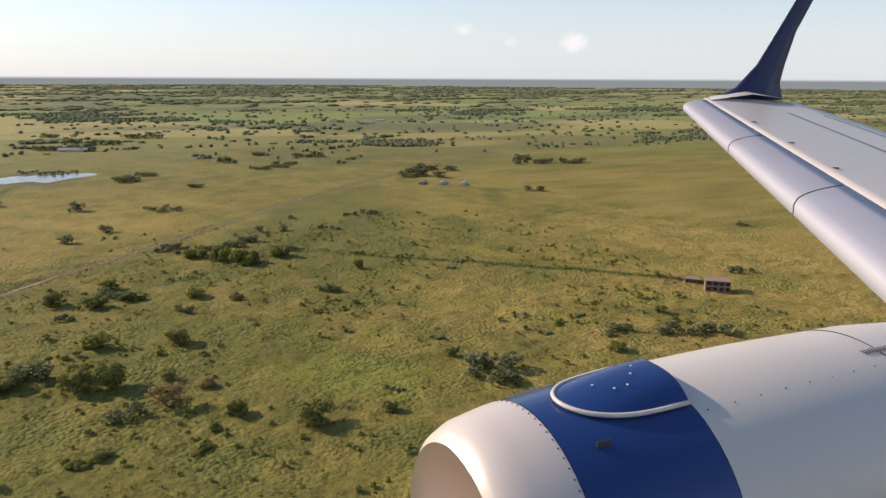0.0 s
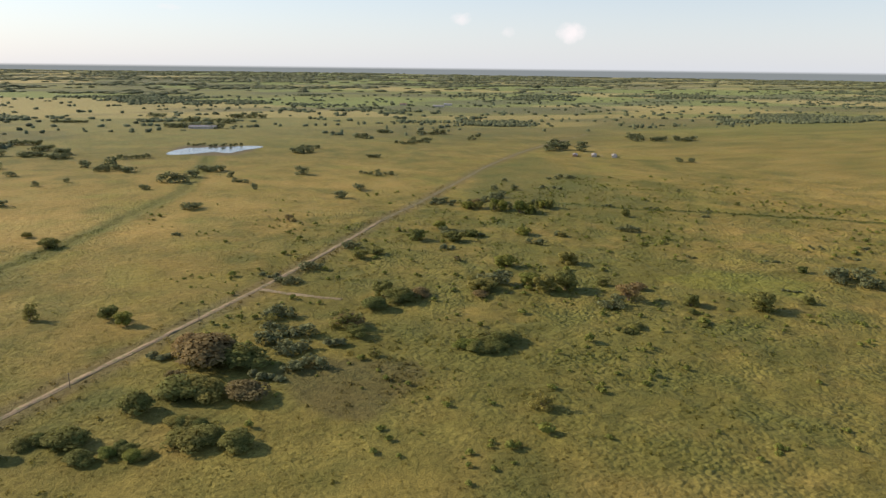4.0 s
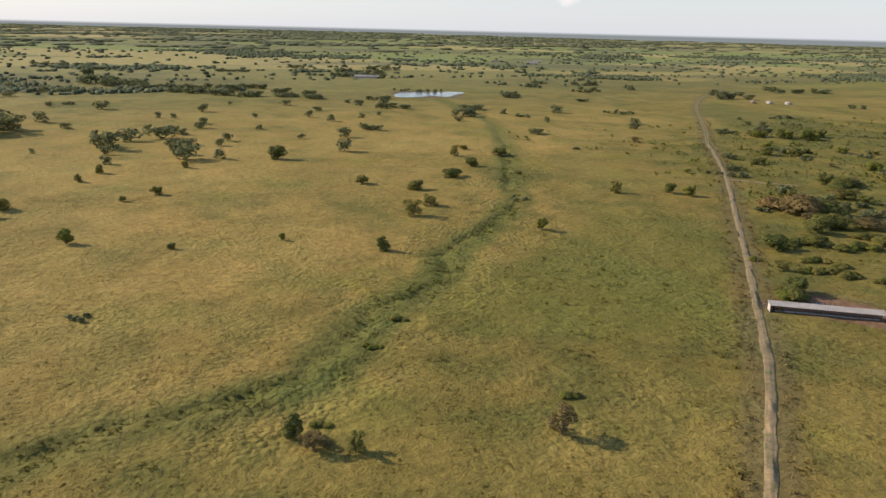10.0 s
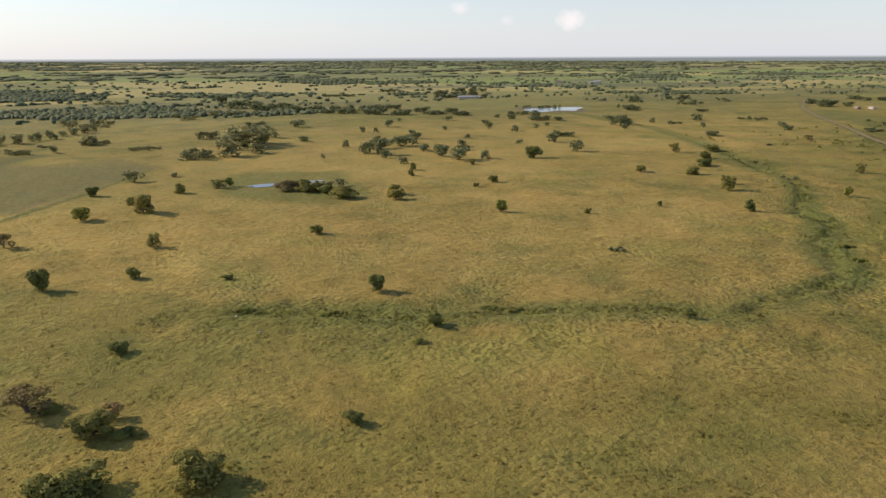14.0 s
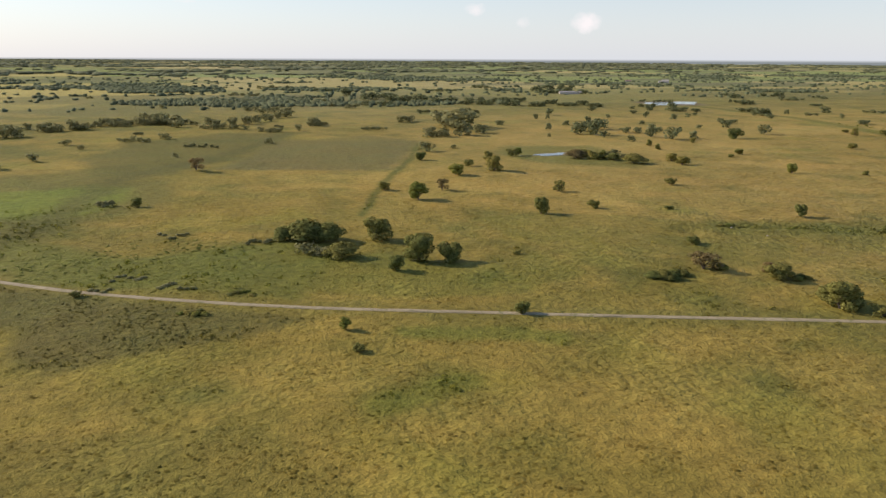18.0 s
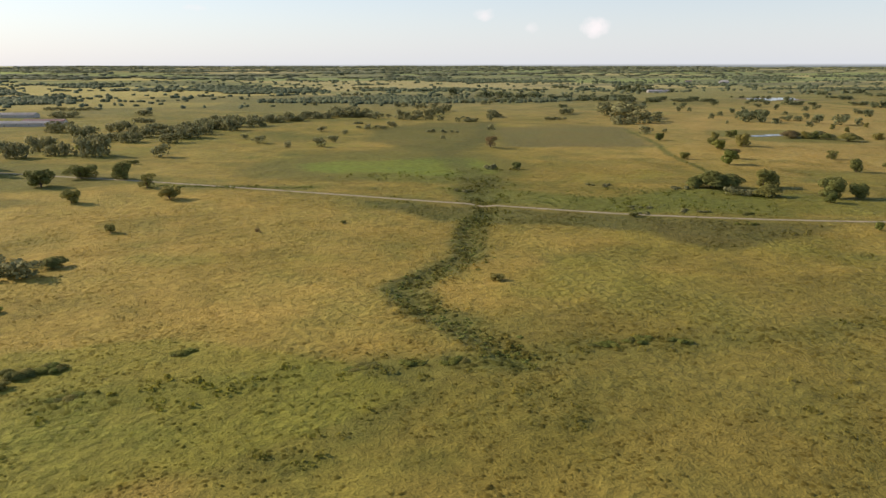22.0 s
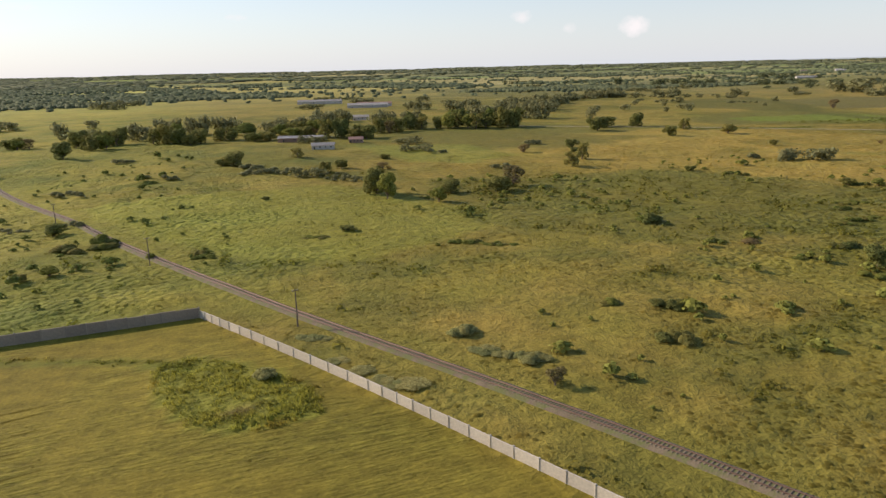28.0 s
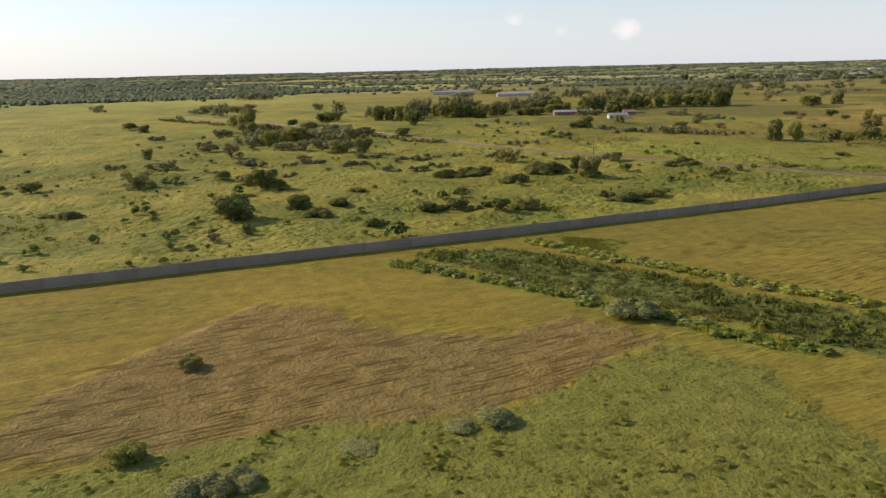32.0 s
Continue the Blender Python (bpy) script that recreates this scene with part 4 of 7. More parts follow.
def plant(kind, x, y, h, w, where, rnd):
    stock = TREES if kind == "tree" else BUSHES
    k = rnd.randrange(5)
    if kind == "tree":
        k = rnd.choice((0, 1, 4, 7, 5) if h > 0.95 * w else (0, 1, 2, 3, 5, 2, 3, 6, 7, 0))
    if kind == "bush" and "mown" in where:
        k = 5
    low, high, hue = stock[k]
    shape = "broad" if w > 1.15 * h else "rounded"
    size = "small" if h < 2.6 else "tall" if h > 6.5 else "middling"
    if kind == "tree":
        text = f"{size} {hue} tree {where}"
    else:
        text = f"{'low' if h < 2.2 else 'tall'} {hue} bush {where}"
    root = tagged(new(kind), text, kind, "trees of the plain" if kind == "tree" else "bushes of the plain")
    root.location = (x, y, base(x, y) - 0.03)
    root.rotation_euler[2] = rnd.uniform(0, 6.28)
    root.scale = (w, w, h)
    piece(low.name.split(".")[0], low, root)
    piece(high.name.split(".")[0], high, root)


def thicket(x, y, h, w, where, rnd):
    """A long dense clump of bushes grown into one."""
    hue = "pale green" if "mown" in where else "dark green" if h > 2 else "green"
    root = tagged(new("thicket"), f"{'tall' if h > 2.2 else 'low'} dense {hue} thicket {where}", "thicket", "thickets of the plain")
    unit = max(h, 1.3) * 1.5
    n = max(3, min(14, math.ceil(w / unit * 2.0)))
    root.location = (x, y, base(x, y) - 0.05)
    for k in range(n):
        u = (k + 0.5) / n - 0.5
        px, py = u * w * 0.72 + rnd.uniform(-0.08, 0.08) * w, -u * w * 0.25 + rnd.uniform(-0.2, 0.2) * min(w, 12)
        kk = rnd.choice((5, 5) if "mown" in where else (2, 1, 2) if h < 1.5 else (0, 1, 1, 3, 0, 2))
        hh = h * rnd.uniform(0.75, 1.05) * (1.05 - abs(u) * 0.6)
        for me in BUSHES[kk][:2]:
            o = piece(me.name.split(".")[0], me, root)
            o.matrix_basis = Matrix.Translation((px, py, base(x + px, y + py) - base(x, y) - 0.02)) @ pose(0, 0, 0, 0, 0, rnd.uniform(0, 360)) @ Matrix.Diagonal((unit * rnd.uniform(0.9, 1.25), unit * rnd.uniform(0.9, 1.25), hh, 1))


def stand(name, rows, text, mat, seed):
    """Far trees and bushes, too many to count, as one growth."""
    r = np.random.default_rng(seed)
    cos, tris, turned, at = [], [], [], 0
    for kind, x, y, h, w in rows:
        me = (FAR_TREE if kind == "tree" else TINY if kind == "shrub" else FAR_BUSH)[r.integers(3)]
        co = np.empty(len(me.vertices) * 3, np.float32)
        me.vertices.foreach_get("co", co)
        tri = np.empty(len(me.polygons) * 3, np.int32)
        me.polygons.foreach_get("vertices", tri)
        co = co.reshape(-1, 3)
        a = r.uniform(0, 6.28)
        cos.append(np.column_stack([x + w * (co[:, 0] * math.cos(a) - co[:, 1] * math.sin(a)), y + w * (co[:, 0] * math.sin(a) + co[:, 1] * math.cos(a)), base(x, y) - 0.03 + co[:, 2] * h]))
        q = SOFT[me.name]
        turned.append(np.column_stack([q[:, 0] * math.cos(a) - q[:, 1] * math.sin(a), q[:, 0] * math.sin(a) + q[:, 1] * math.cos(a), q[:, 2]]))
        tris.append(tri.reshape(-1, 3) + at)
        at += len(co)
    if cos:
        tagged(new(name, softened(quads(name, np.concatenate(cos), np.concatenate(tris), mat, True), np.concatenate(turned))), text, "woods", kind="stuff")


def set_out():
    """Stands the nearest plants as things of their own and joins the rest."""
    rnd, rest = random.Random(11), []
    for kind, most in (("tree", 296), ("bush", 270), ("thicket", 120)):
        rows = sorted((q for q in PLANTS if q[0] == kind), key=lambda q: q[2] + 0.5 * max(0, q[1] - 40))
        for k, (_, x, y, h, w, where) in enumerate(rows):
            if k < most and y < 520:
                if kind == "thicket":
                    thicket(x, y, h, w, where, rnd)
                else:
                    plant(kind, x, y, h, w, where, rnd)
            elif kind == "thicket":
                unit = max(h, 1.6) * 1.2
                n = min(14, math.ceil(w / unit * 1.3))
                for j in range(n):
                    u = (j + 0.5) / n - 0.5
                    rest.append(("tree" if h > 3.2 else "bush", x + u * w * 0.95, y - u * w * 0.4 + rnd.uniform(-0.4, 0.4) * min(w, 25), h * rnd.uniform(0.55, 1.0), unit * rnd.uniform(0.9, 1.4)))
            else:
                rest.append((kind, x, y, h, w))
    # leafy herbs that fill the brook's bed
    r = np.random.default_rng(23)
    for line, half, n, size in ((BROOK[1:], 3.6, 320, 1.0), (VERGE, 2.0, 120, 1.2), ([(-702, 212), (-680, 222), (-649, 218)], 11.0, 130, 1.0)):
        p = along(line, 0.25)
        q = p[r.integers(len(p), size=n)] + r.normal(scale=half * 0.55, size=(n, 2))
        stand("brook_herbs", [("shrub", float(a), float(b), float(size * r.uniform(0.16, 0.32)), float(size * r.uniform(0.8, 1.5))) for a, b in q], "dense leafy olive herbs in a damp hollow", LEAF[2], 6)
    # shoulder-high growth beside the railway
    p = along([(-1102.9, 254.3), (-1123.6, 290.6), (-1160, 380), (-1194, 465)], 1.2)
    q = p + r.normal(scale=0.8, size=p.shape)
    stand("scrub", [("shrub", float(a), float(b), float(r.uniform(1.0, 2.2)), float(r.uniform(1.6, 3.2))) for a, b in q], "green shrubs along the far railway side", LEAF[0], 8)
    # knee-high scrub dotted over the rough ground
    r = np.random.default_rng(21)
    for x0, x1, y0, y1, n, text in ((-130, 240, 95, 440, 3200, "small dark shrubs dotted over rough green ground"), (-1010, -850, 55, 215, 520, "small green shrubs in thick scrub"), (-1310, -1040, 112, 320, 850, "small green shrubs in weeds beyond the wall")):
        x, y = r.uniform(x0, x1, n), r.uniform(y0, y1, n)
        ok = (r.uniform(0, 1, n) < np.clip(fbm(x, y, 26, 3, 81) * 2.4 + 0.35, 0.03, 1)) & (near(x, y, TRACK, 3, 1) < 0.2) & (near(x, y, RAIL, 3, 1) < 0.2) & (near(x, y, WALL_LONG, 1.5, 1) < 0.2) & ~within(x, y, PALE_RING)
        stand("scrub", [("shrub", float(a), float(b), float(s * r.uniform(0.5, 0.85)), float(s)) for a, b, s in zip(x[ok], y[ok], r.gamma(3.0, 0.42, n) + 0.45)], text, LEAF[2], 5)
    stand("distant_trees", [q for q in rest if q[1] > -400], "scattered olive-green trees far out on the plain", LEAF[5], 1)
    stand("distant_trees", [q for q in rest if q[1] <= -400], "dense belts of green trees beyond the fields", LEAF[5], 2)


grove("tree", "on open yellow pasture", [
    (-460.1, 253.2, 3.5, 4.3), (-461.5, 154.6, 2.9, 3.5), (-464.3, 184.4, 4.5, 3.8), (-468.5, 147.4, 1.0, 3.3), (-469.6, 364.5, 4.4, 3.5), (-474.6, 362.5, 4.7, 6.5),
    (-489.4, 406, 2.7, 3.3), (-492.6, 119.7, 2.1, 2.8), (-492.6, 357.5, 4.6, 4.8), (-497.2, 211.3, 1.4, 2.6), (-509.4, 400, 6.1, 7.3), (-510.7, 316.4, 7.6, 7.4),
    (-512, 259.7, 4.9, 5.0), (-513.6, 337, 3.7, 4.3), (-518.6, 112.6, 4.9, 6.9), (-520.1, 224.7, 3.4, 3.5), (-526.5, 131.1, 1.8, 5.8), (-526.4, 168.2, 2.5, 3.6),
    (-527.5, 365, 4.9, 5.0), (-528.5, 138.3, 2.4, 4.0), (-531.5, 133.2, 4.5, 5.8), (-532.6, 105.4, 2.6, 4.6), (-533.6, 116.8, 4.2, 6.9), (-532.7, 312.4, 5.5, 5.6),
])
grove("tree", "on open yellow pasture", [
    (-536.6, 112.6, 6.4, 6.9), (-541.5, 147.6, 4.6, 8.1), (-543.1, 222.8, 6.3, 4.8), (-551.5, 146.6, 2.2, 5.4), (-554.9, 278.6, 5.0, 5.1), (-556.5, 144.6, 2.9, 6.3),
    (-570.9, 265.3, 7.0, 6.5), (-575.8, 289.3, 3.8, 4.3), (-577.3, 179.7, 1.3, 2.3), (-598.3, 179.8, 5.8, 5.7), (-600.5, 137.5, 2.7, 3.0), (-604.2, 185.1, 7.7, 7.7),
    (-607.1, 211, 7.1, 7.6), (-613.3, 177.9, 4.0, 3.9), (-627.1, 200.9, 3.8, 7.4), (-637.4, 143, 2.6, 2.0), (-638.5, 131.6, 1.8, 2.2),
])
grove("tree", "on dry pasture by the ditch", [
    (-248.7, 396.8, 7.5, 7.7), (-252.1, 292.3, 4.2, 6.6), (-259.2, 262.6, 4.7, 6.6), (-270, 311.8, 4.4, 5.1), (-272.2, 250.4, 7.1, 6.8), (-288.7, 384.8, 7.6, 7.8),
    (-298.3, 214.6, 4.9, 4.2), (-309.7, 102, 5.4, 5.1), (-316.6, 394.2, 5.6, 5.8), (-324.2, 236.2, 2.6, 1.7), (-332.6, 396.4, 8.6, 10.9), (-333.5, 415.9, 7.8, 8.0),
    (-335.7, 373.8, 3.5, 3.1), (-343.7, 111.3, 3.8, 3.3), (-349.6, 114.4, 3.1, 4.8), (-351.6, 119.5, 4.4, 3.4), (-353.9, 318.5, 3.6, 3.7), (-357.2, 238.4, 2.2, 2.6),
    (-366.9, 311.3, 2.5, 2.6), (-367.4, 424.4, 5.1, 5.2), (-369.6, 393.6, 4.4, 5.1), (-372.6, 372, 4.0, 3.4), (-381.7, 353.6, 3.8, 3.3), (-383.4, 188.2, 1.6, 4.9),
])
grove("tree", "on dry pasture by the ditch", [
    (-386.1, 255, 5.3, 4.1), (-406.6, 132.9, 2.0, 2.9), (-407.9, 311.6, 4.4, 6.3), (-411.9, 299.3, 5.7, 6.4),
])
grove("tree", "far out on the grass plain", [
    (313.3, 493.5, 4.5, 13.5), (229.9, 731.8, 4.4, 11.7), (164, 722.2, 4.9, 15.6), (122.2, 784, 6.7, 15.5), (108.2, 451, 2.6, 4.3), (71.8, 616.7, 5.0, 10.3),
    (1.3, 453.6, 4.7, 7.8), (-14.4, 536.5, 6.3, 10.3), (-17.8, 432.3, 4.9, 8.1), (-54.6, 1214.6, 9.3, 24.5), (-59.6, 481.6, 4.9, 4.2), (-62.5, 511.3, 4.1, 10.4),
    (-63.4, 539, 4.9, 5.1), (-70.2, 578, 7.8, 17.2), (-88.3, 552.5, 6.0, 8.6), (-104.3, 529.1, 8.3, 19.2), (-123.4, 505.7, 4.0, 6.5), (-131.1, 597, 6.2, 14.0),
    (-138, 619.6, 9.4, 11.6), (-156.9, 632.1, 5.6, 8.4), (-157.8, 656.8, 3.7, 5.6), (-168.2, 553.2, 3.3, 4.3), (-173.5, 726.9, 6.9, 13.3), (-186.2, 543.1, 4.0, 5.0),
])
grove("tree", "far out on the grass plain", [
    (-204.4, 478.6, 5.6, 11.7), (-203.9, 599.7, 4.0, 7.5), (-214.2, 530, 5.2, 6.2), (-217.7, 647.2, 5.5, 7.6), (-223.1, 556.8, 6.3, 4.6), (-230.5, 452.1, 6.9, 7.8),
    (-258.5, 451.3, 3.2, 4.6), (-261.6, 660.1, 3.5, 3.5), (-262, 561.3, 4.4, 3.6), (-272.2, 501.8, 3.2, 4.9), (-291.7, 613.1, 6.6, 6.7), (-301.4, 453.7, 5.3, 4.8),
    (-303.1, 535, 5.0, 5.2), (-307.1, 515.5, 5.5, 7.3), (-308.4, 438.3, 4.8, 4.9), (-317.9, 574.3, 4.3, 4.4), (-326.2, 491, 6.3, 13.3), (-327.8, 578.5, 5.2, 4.4),
    (-329.4, 444.7, 5.2, 16.0), (-336.3, 475.6, 8.5, 12.6), (-340.1, 510.6, 4.0, 5.4), (-348.8, 1183.1, 6.9, 36.6), (-353.3, 469.6, 7.8, 11.2), (-361.4, 648, 6.7, 11.5),
])
grove("tree", "far out on the grass plain", [
    (-364.4, 439.8, 11.3, 8.6), (-368.3, 452.2, 8.7, 10.4), (-371.2, 488.3, 5.0, 5.1), (-385.2, 690.8, 3.6, 8.4), (-386.9, 535.9, 4.5, 7.1), (-398.2, 674.5, 4.4, 5.5),
    (-402.3, 439.1, 3.2, 2.6), (-402.7, 573.2, 8.1, 9.1), (-406.4, 811.3, 6.7, 9.2), (-423.8, 546.7, 12.4, 27.0), (-431.1, 484.8, 7.7, 9.5), (-431.9, 523, 14.8, 27.1),
    (-436.4, 773, 6.1, 15.0), (-437.6, 874.3, 5.9, 8.4), (-445.5, 592.5, 7.0, 16.5), (-445, 811.4, 4.3, 6.7), (-451.1, 478.8, 11.0, 14.7), (-497.6, 535.8, 3.2, 14.2),
    (-512.9, 767.7, 4.9, 21.1), (-519.1, 592.1, 3.6, 11.6), (-525.1, 587.1, 7.4, 9.2), (-540, 722.6, 6.1, 8.3), (-541.6, 771.5, 6.0, 13.5), (-542.5, 881.8, 4.9, 5.0),
])
grove("tree", "far out on the grass plain", [
    (-548.3, 547.1, 5.5, 4.8), (-555, 576.8, 2.9, 6.1), (-584.6, 475, 4.2, 5.8), (-620.4, 836.6, 4.5, 4.6), (-623.3, 636.4, 7.6, 10.4), (-626.6, 606.7, 6.2, 11.1),
    (-636.3, 641.6, 10.2, 13.0), (-642.3, 522.1, 4.4, 7.6), (-645.2, 655.3, 8.5, 13.2), (-656.1, 557.7, 3.0, 6.3), (-664.3, 651.8, 5.8, 11.2), (-681.5, 633.3, 4.8, 8.3),
    (-689.7, 479.2, 3.2, 4.0), (-691.8, 606.5, 5.3, 11.7), (-690.1, 1061, 3.6, 7.3), (-698.6, 504.2, 3.8, 5.5), (-724.2, 1291.6, 5.2, 8.7), (-752.2, 439.8, 4.6, 6.3),
    (-755.1, 468.9, 3.6, 4.3), (-801.9, 714.6, 5.6, 11.5), (-805.5, 626.9, 5.7, 12.6), (-841.7, 468.7, 3.8, 5.4), (-855.4, 602.4, 4.7, 6.6), (-1085, 875, 7.2, 37.2),
])
grove("tree", "far out on the grass plain", [
    (-1091, 518, 5.4, 7.9), (-1099, 424, 10.1, 8.0), (-1158, 501, 8.6, 13.1), (-1185, 441, 4.1, 4.7), (-1236, 626, 5.9, 11.2),
])
grove("tree", "standing near the long dirt track", [
    (-62.6, 140.5, 4.2, 6.1), (-62.9, 376.3, 4.0, 5.5), (-64.3, 238.4, 5.5, 6.6), (-86.4, 202.8, 3.5, 5.6), (-87.5, 186.5, 2.4, 3.5), (-87.4, 212, 5.4, 9.7),
    (-94.4, 199.7, 3.0, 6.0), (-104.7, 426.7, 5.5, 10.9), (-107.4, 222.2, 3.7, 4.9), (-110.4, 205.9, 4.3, 9.0), (-119.9, 360.2, 1.8, 3.5), (-124.4, 205.9, 4.1, 6.4),
    (-138.5, 189.6, 4.2, 5.2), (-140.4, 207, 2.7, 6.3), (-148.3, 240.7, 4.5, 4.6), (-152.3, 247.9, 4.5, 4.7), (-171.9, 359.5, 4.6, 7.9), (-174.2, 257.2, 5.9, 5.1),
    (-180.5, 169.3, 5.2, 7.6), (-181.8, 384.1, 3.0, 4.4), (-184.6, 139.6, 2.6, 7.6), (-191, 308.4, 1.9, 2.6), (-196.6, 151.9, 3.5, 4.3), (-197.8, 364.8, 6.7, 5.5),
])
grove("tree", "standing near the long dirt track", [
    (-203.9, 333, 4.9, 6.3), (-209.6, 136.6, 4.5, 5.2), (-215.6, 133.6, 4.2, 8.3), (-225, 311.6, 4.6, 7.6), (-238.3, 216.5, 4.4, 3.3),
])
grove("tree", "near the reed-lined brook", [
    (-639.3, 370.4, 6.3, 7.0), (-644, 424.6, 2.8, 3.4), (-668.8, 289.3, 3.6, 3.7), (-678.8, 294.3, 2.9, 5.7), (-686.1, 187.1, 1.6, 2.2), (-711.1, 431.6, 4.5, 5.3),
    (-725.3, 407.3, 5.9, 6.6), (-742.4, 407.9, 3.7, 3.8), (-755.2, 144.1, 1.8, 3.0), (-768.7, 213.5, 1.1, 1.6), (-793.7, 210.9, 1.4, 1.7), (-807.8, 393.1, 7.2, 7.4),
    (-811.9, 272.6, 5.2, 6.1), (-818.1, 295.8, 5.9, 6.5), (-820, 367.8, 2.3, 3.4), (-825.2, 322.4, 7.3, 6.7), (-830.5, 227.1, 2.9, 2.6), (-840.3, 330, 5.8, 9.3),
    (-841.9, 275.1, 4.9, 4.7), (-845.2, 125.4, 1.4, 2.7),
])
grove("tree", "in thick green scrub", [
    (-851.5, 79.1, 1.5, 3.5), (-853.4, 315.1, 8.0, 8.2), (-856.4, 91.8, 1.5, 2.6), (-860.4, 93.9, 4.6, 3.9), (-863.3, 102.4, 2.4, 3.6), (-863.5, 86.6, 0.5, 1.2),
    (-865.2, 124.6, 1.9, 3.4), (-866.3, 101.4, 1.3, 5.5), (-867.3, 107.7, 4.1, 6.2), (-869.2, 120.4, 3.4, 4.9), (-873.3, 109.9, 1.2, 3.7), (-873, 138.4, 3.7, 5.6),
    (-874.2, 122.6, 3.2, 3.3), (-877, 143.8, 2.2, 2.8), (-881.9, 149.2, 2.4, 3.5), (-896.3, 99.6, 3.1, 4.4), (-897.2, 113.4, 0.9, 2.7), (-898.4, 84.8, 2.8, 3.1),
    (-898.7, 262.4, 3.6, 4.4), (-899.5, 190, 1.9, 3.2), (-905.4, 91.2, 3.2, 4.7), (-905.4, 248.6, 2.1, 2.9), (-908.2, 278.5, 2.7, 5.2), (-913.2, 231.2, 6.7, 4.7),
])
grove("tree", "in thick green scrub", [
    (-917.4, 81.8, 1.7, 2.1), (-917.3, 96.7, 3.1, 5.8), (-922.5, 257.7, 3.3, 4.8), (-923.4, 78.7, 1.8, 2.0), (-925.1, 217.5, 5.8, 6.1), (-937.4, 81, 3.5, 3.2),
    (-946.3, 87.5, 3.9, 4.5), (-948, 226.2, 2.6, 6.2), (-958.1, 111.1, 1.1, 3.6), (-957.9, 131.5, 2.7, 5.2), (-959.3, 192.6, 6.2, 7.1), (-966.3, 186.3, 5.1, 6.2),
    (-975.7, 264.9, 2.0, 3.8), (-979.2, 189.8, 3.5, 5.2), (-983, 242.2, 2.5, 4.6), (-988.3, 84.8, 1.6, 4.7), (-987.3, 178.1, 4.0, 3.4), (-995.2, 89.1, 1.1, 3.2),
    (-995.4, 74.2, 1.7, 4.8), (-995.2, 251.1, 3.8, 3.9), (-997.2, 190.2, 7.4, 4.5), (-998.1, 197.8, 7.7, 5.4),
])
grove("tree", "among weeds beyond the concrete wall", [
    (-1002, 245.2, 4.4, 4.1), (-1004.3, 281.4, 4.1, 5.5), (-1016.5, 155, 1.2, 2.9), (-1026.9, 203.8, 1.2, 2.1), (-1027.9, 272.3, 4.9, 7.1), (-1032, 274.7, 2.7, 5.1),
    (-1046.5, 146.8, 1.3, 3.1), (-1046.6, 143.6, 1.1, 4.1), (-1050, 252.2, 2.0, 4.6), (-1055.5, 148.1, 1.2, 1.5), (-1058.1, 254, 2.1, 4.4), (-1064.9, 298.8, 2.3, 7.4),
    (-1064.3, 164.4, 2.7, 5.2), (-1070.3, 161.3, 2.2, 5.3), (-1071.5, 141.8, 1.9, 2.7), (-1075.5, 140.8, 1.5, 1.8), (-1075.1, 180.9, 3.0, 3.5), (-1077.6, 236.1, 2.3, 9.4),
    (-1087, 322, 7.2, 6.5), (-1099.3, 156.4, 5.3, 5.2), (-1100.2, 161.9, 4.9, 3.8), (-1100.6, 209.9, 2.3, 7.1), (-1104.1, 166.4, 3.5, 7.5), (-1104.8, 192.6, 4.3, 8.0),
])
grove("tree", "among weeds beyond the concrete wall", [
    (-1105.6, 125.1, 2.4, 6.0), (-1107.2, 281.5, 3.6, 6.1), (-1108.1, 167.5, 4.2, 8.0), (-1111.5, 131.7, 1.8, 4.0), (-1110.5, 217.9, 1.5, 3.1), (-1111.6, 124.1, 2.6, 5.8),
    (-1116, 304.2, 2.9, 5.2), (-1119.2, 159.1, 2.7, 6.9), (-1129.9, 176.9, 2.7, 7.4), (-1132.6, 126.6, 2.7, 3.9), (-1135, 369, 3.5, 5.2), (-1134.4, 239.4, 5.6, 5.7),
    (-1135.9, 257.1, 3.1, 6.5), (-1136.2, 152.9, 1.3, 3.1), (-1138.5, 126.8, 2.7, 3.3), (-1138.5, 133.3, 1.3, 2.7), (-1140.2, 263.9, 2.4, 5.4), (-1142.5, 244.8, 4.5, 7.4),
    (-1144.4, 135.6, 2.6, 4.2), (-1148.4, 286, 6.8, 9.5), (-1146.5, 209.9, 2.2, 6.6), (-1150.4, 135.8, 2.4, 3.8), (-1159, 345, 10.2, 8.4), (-1160, 381, 6.0, 8.4),
])
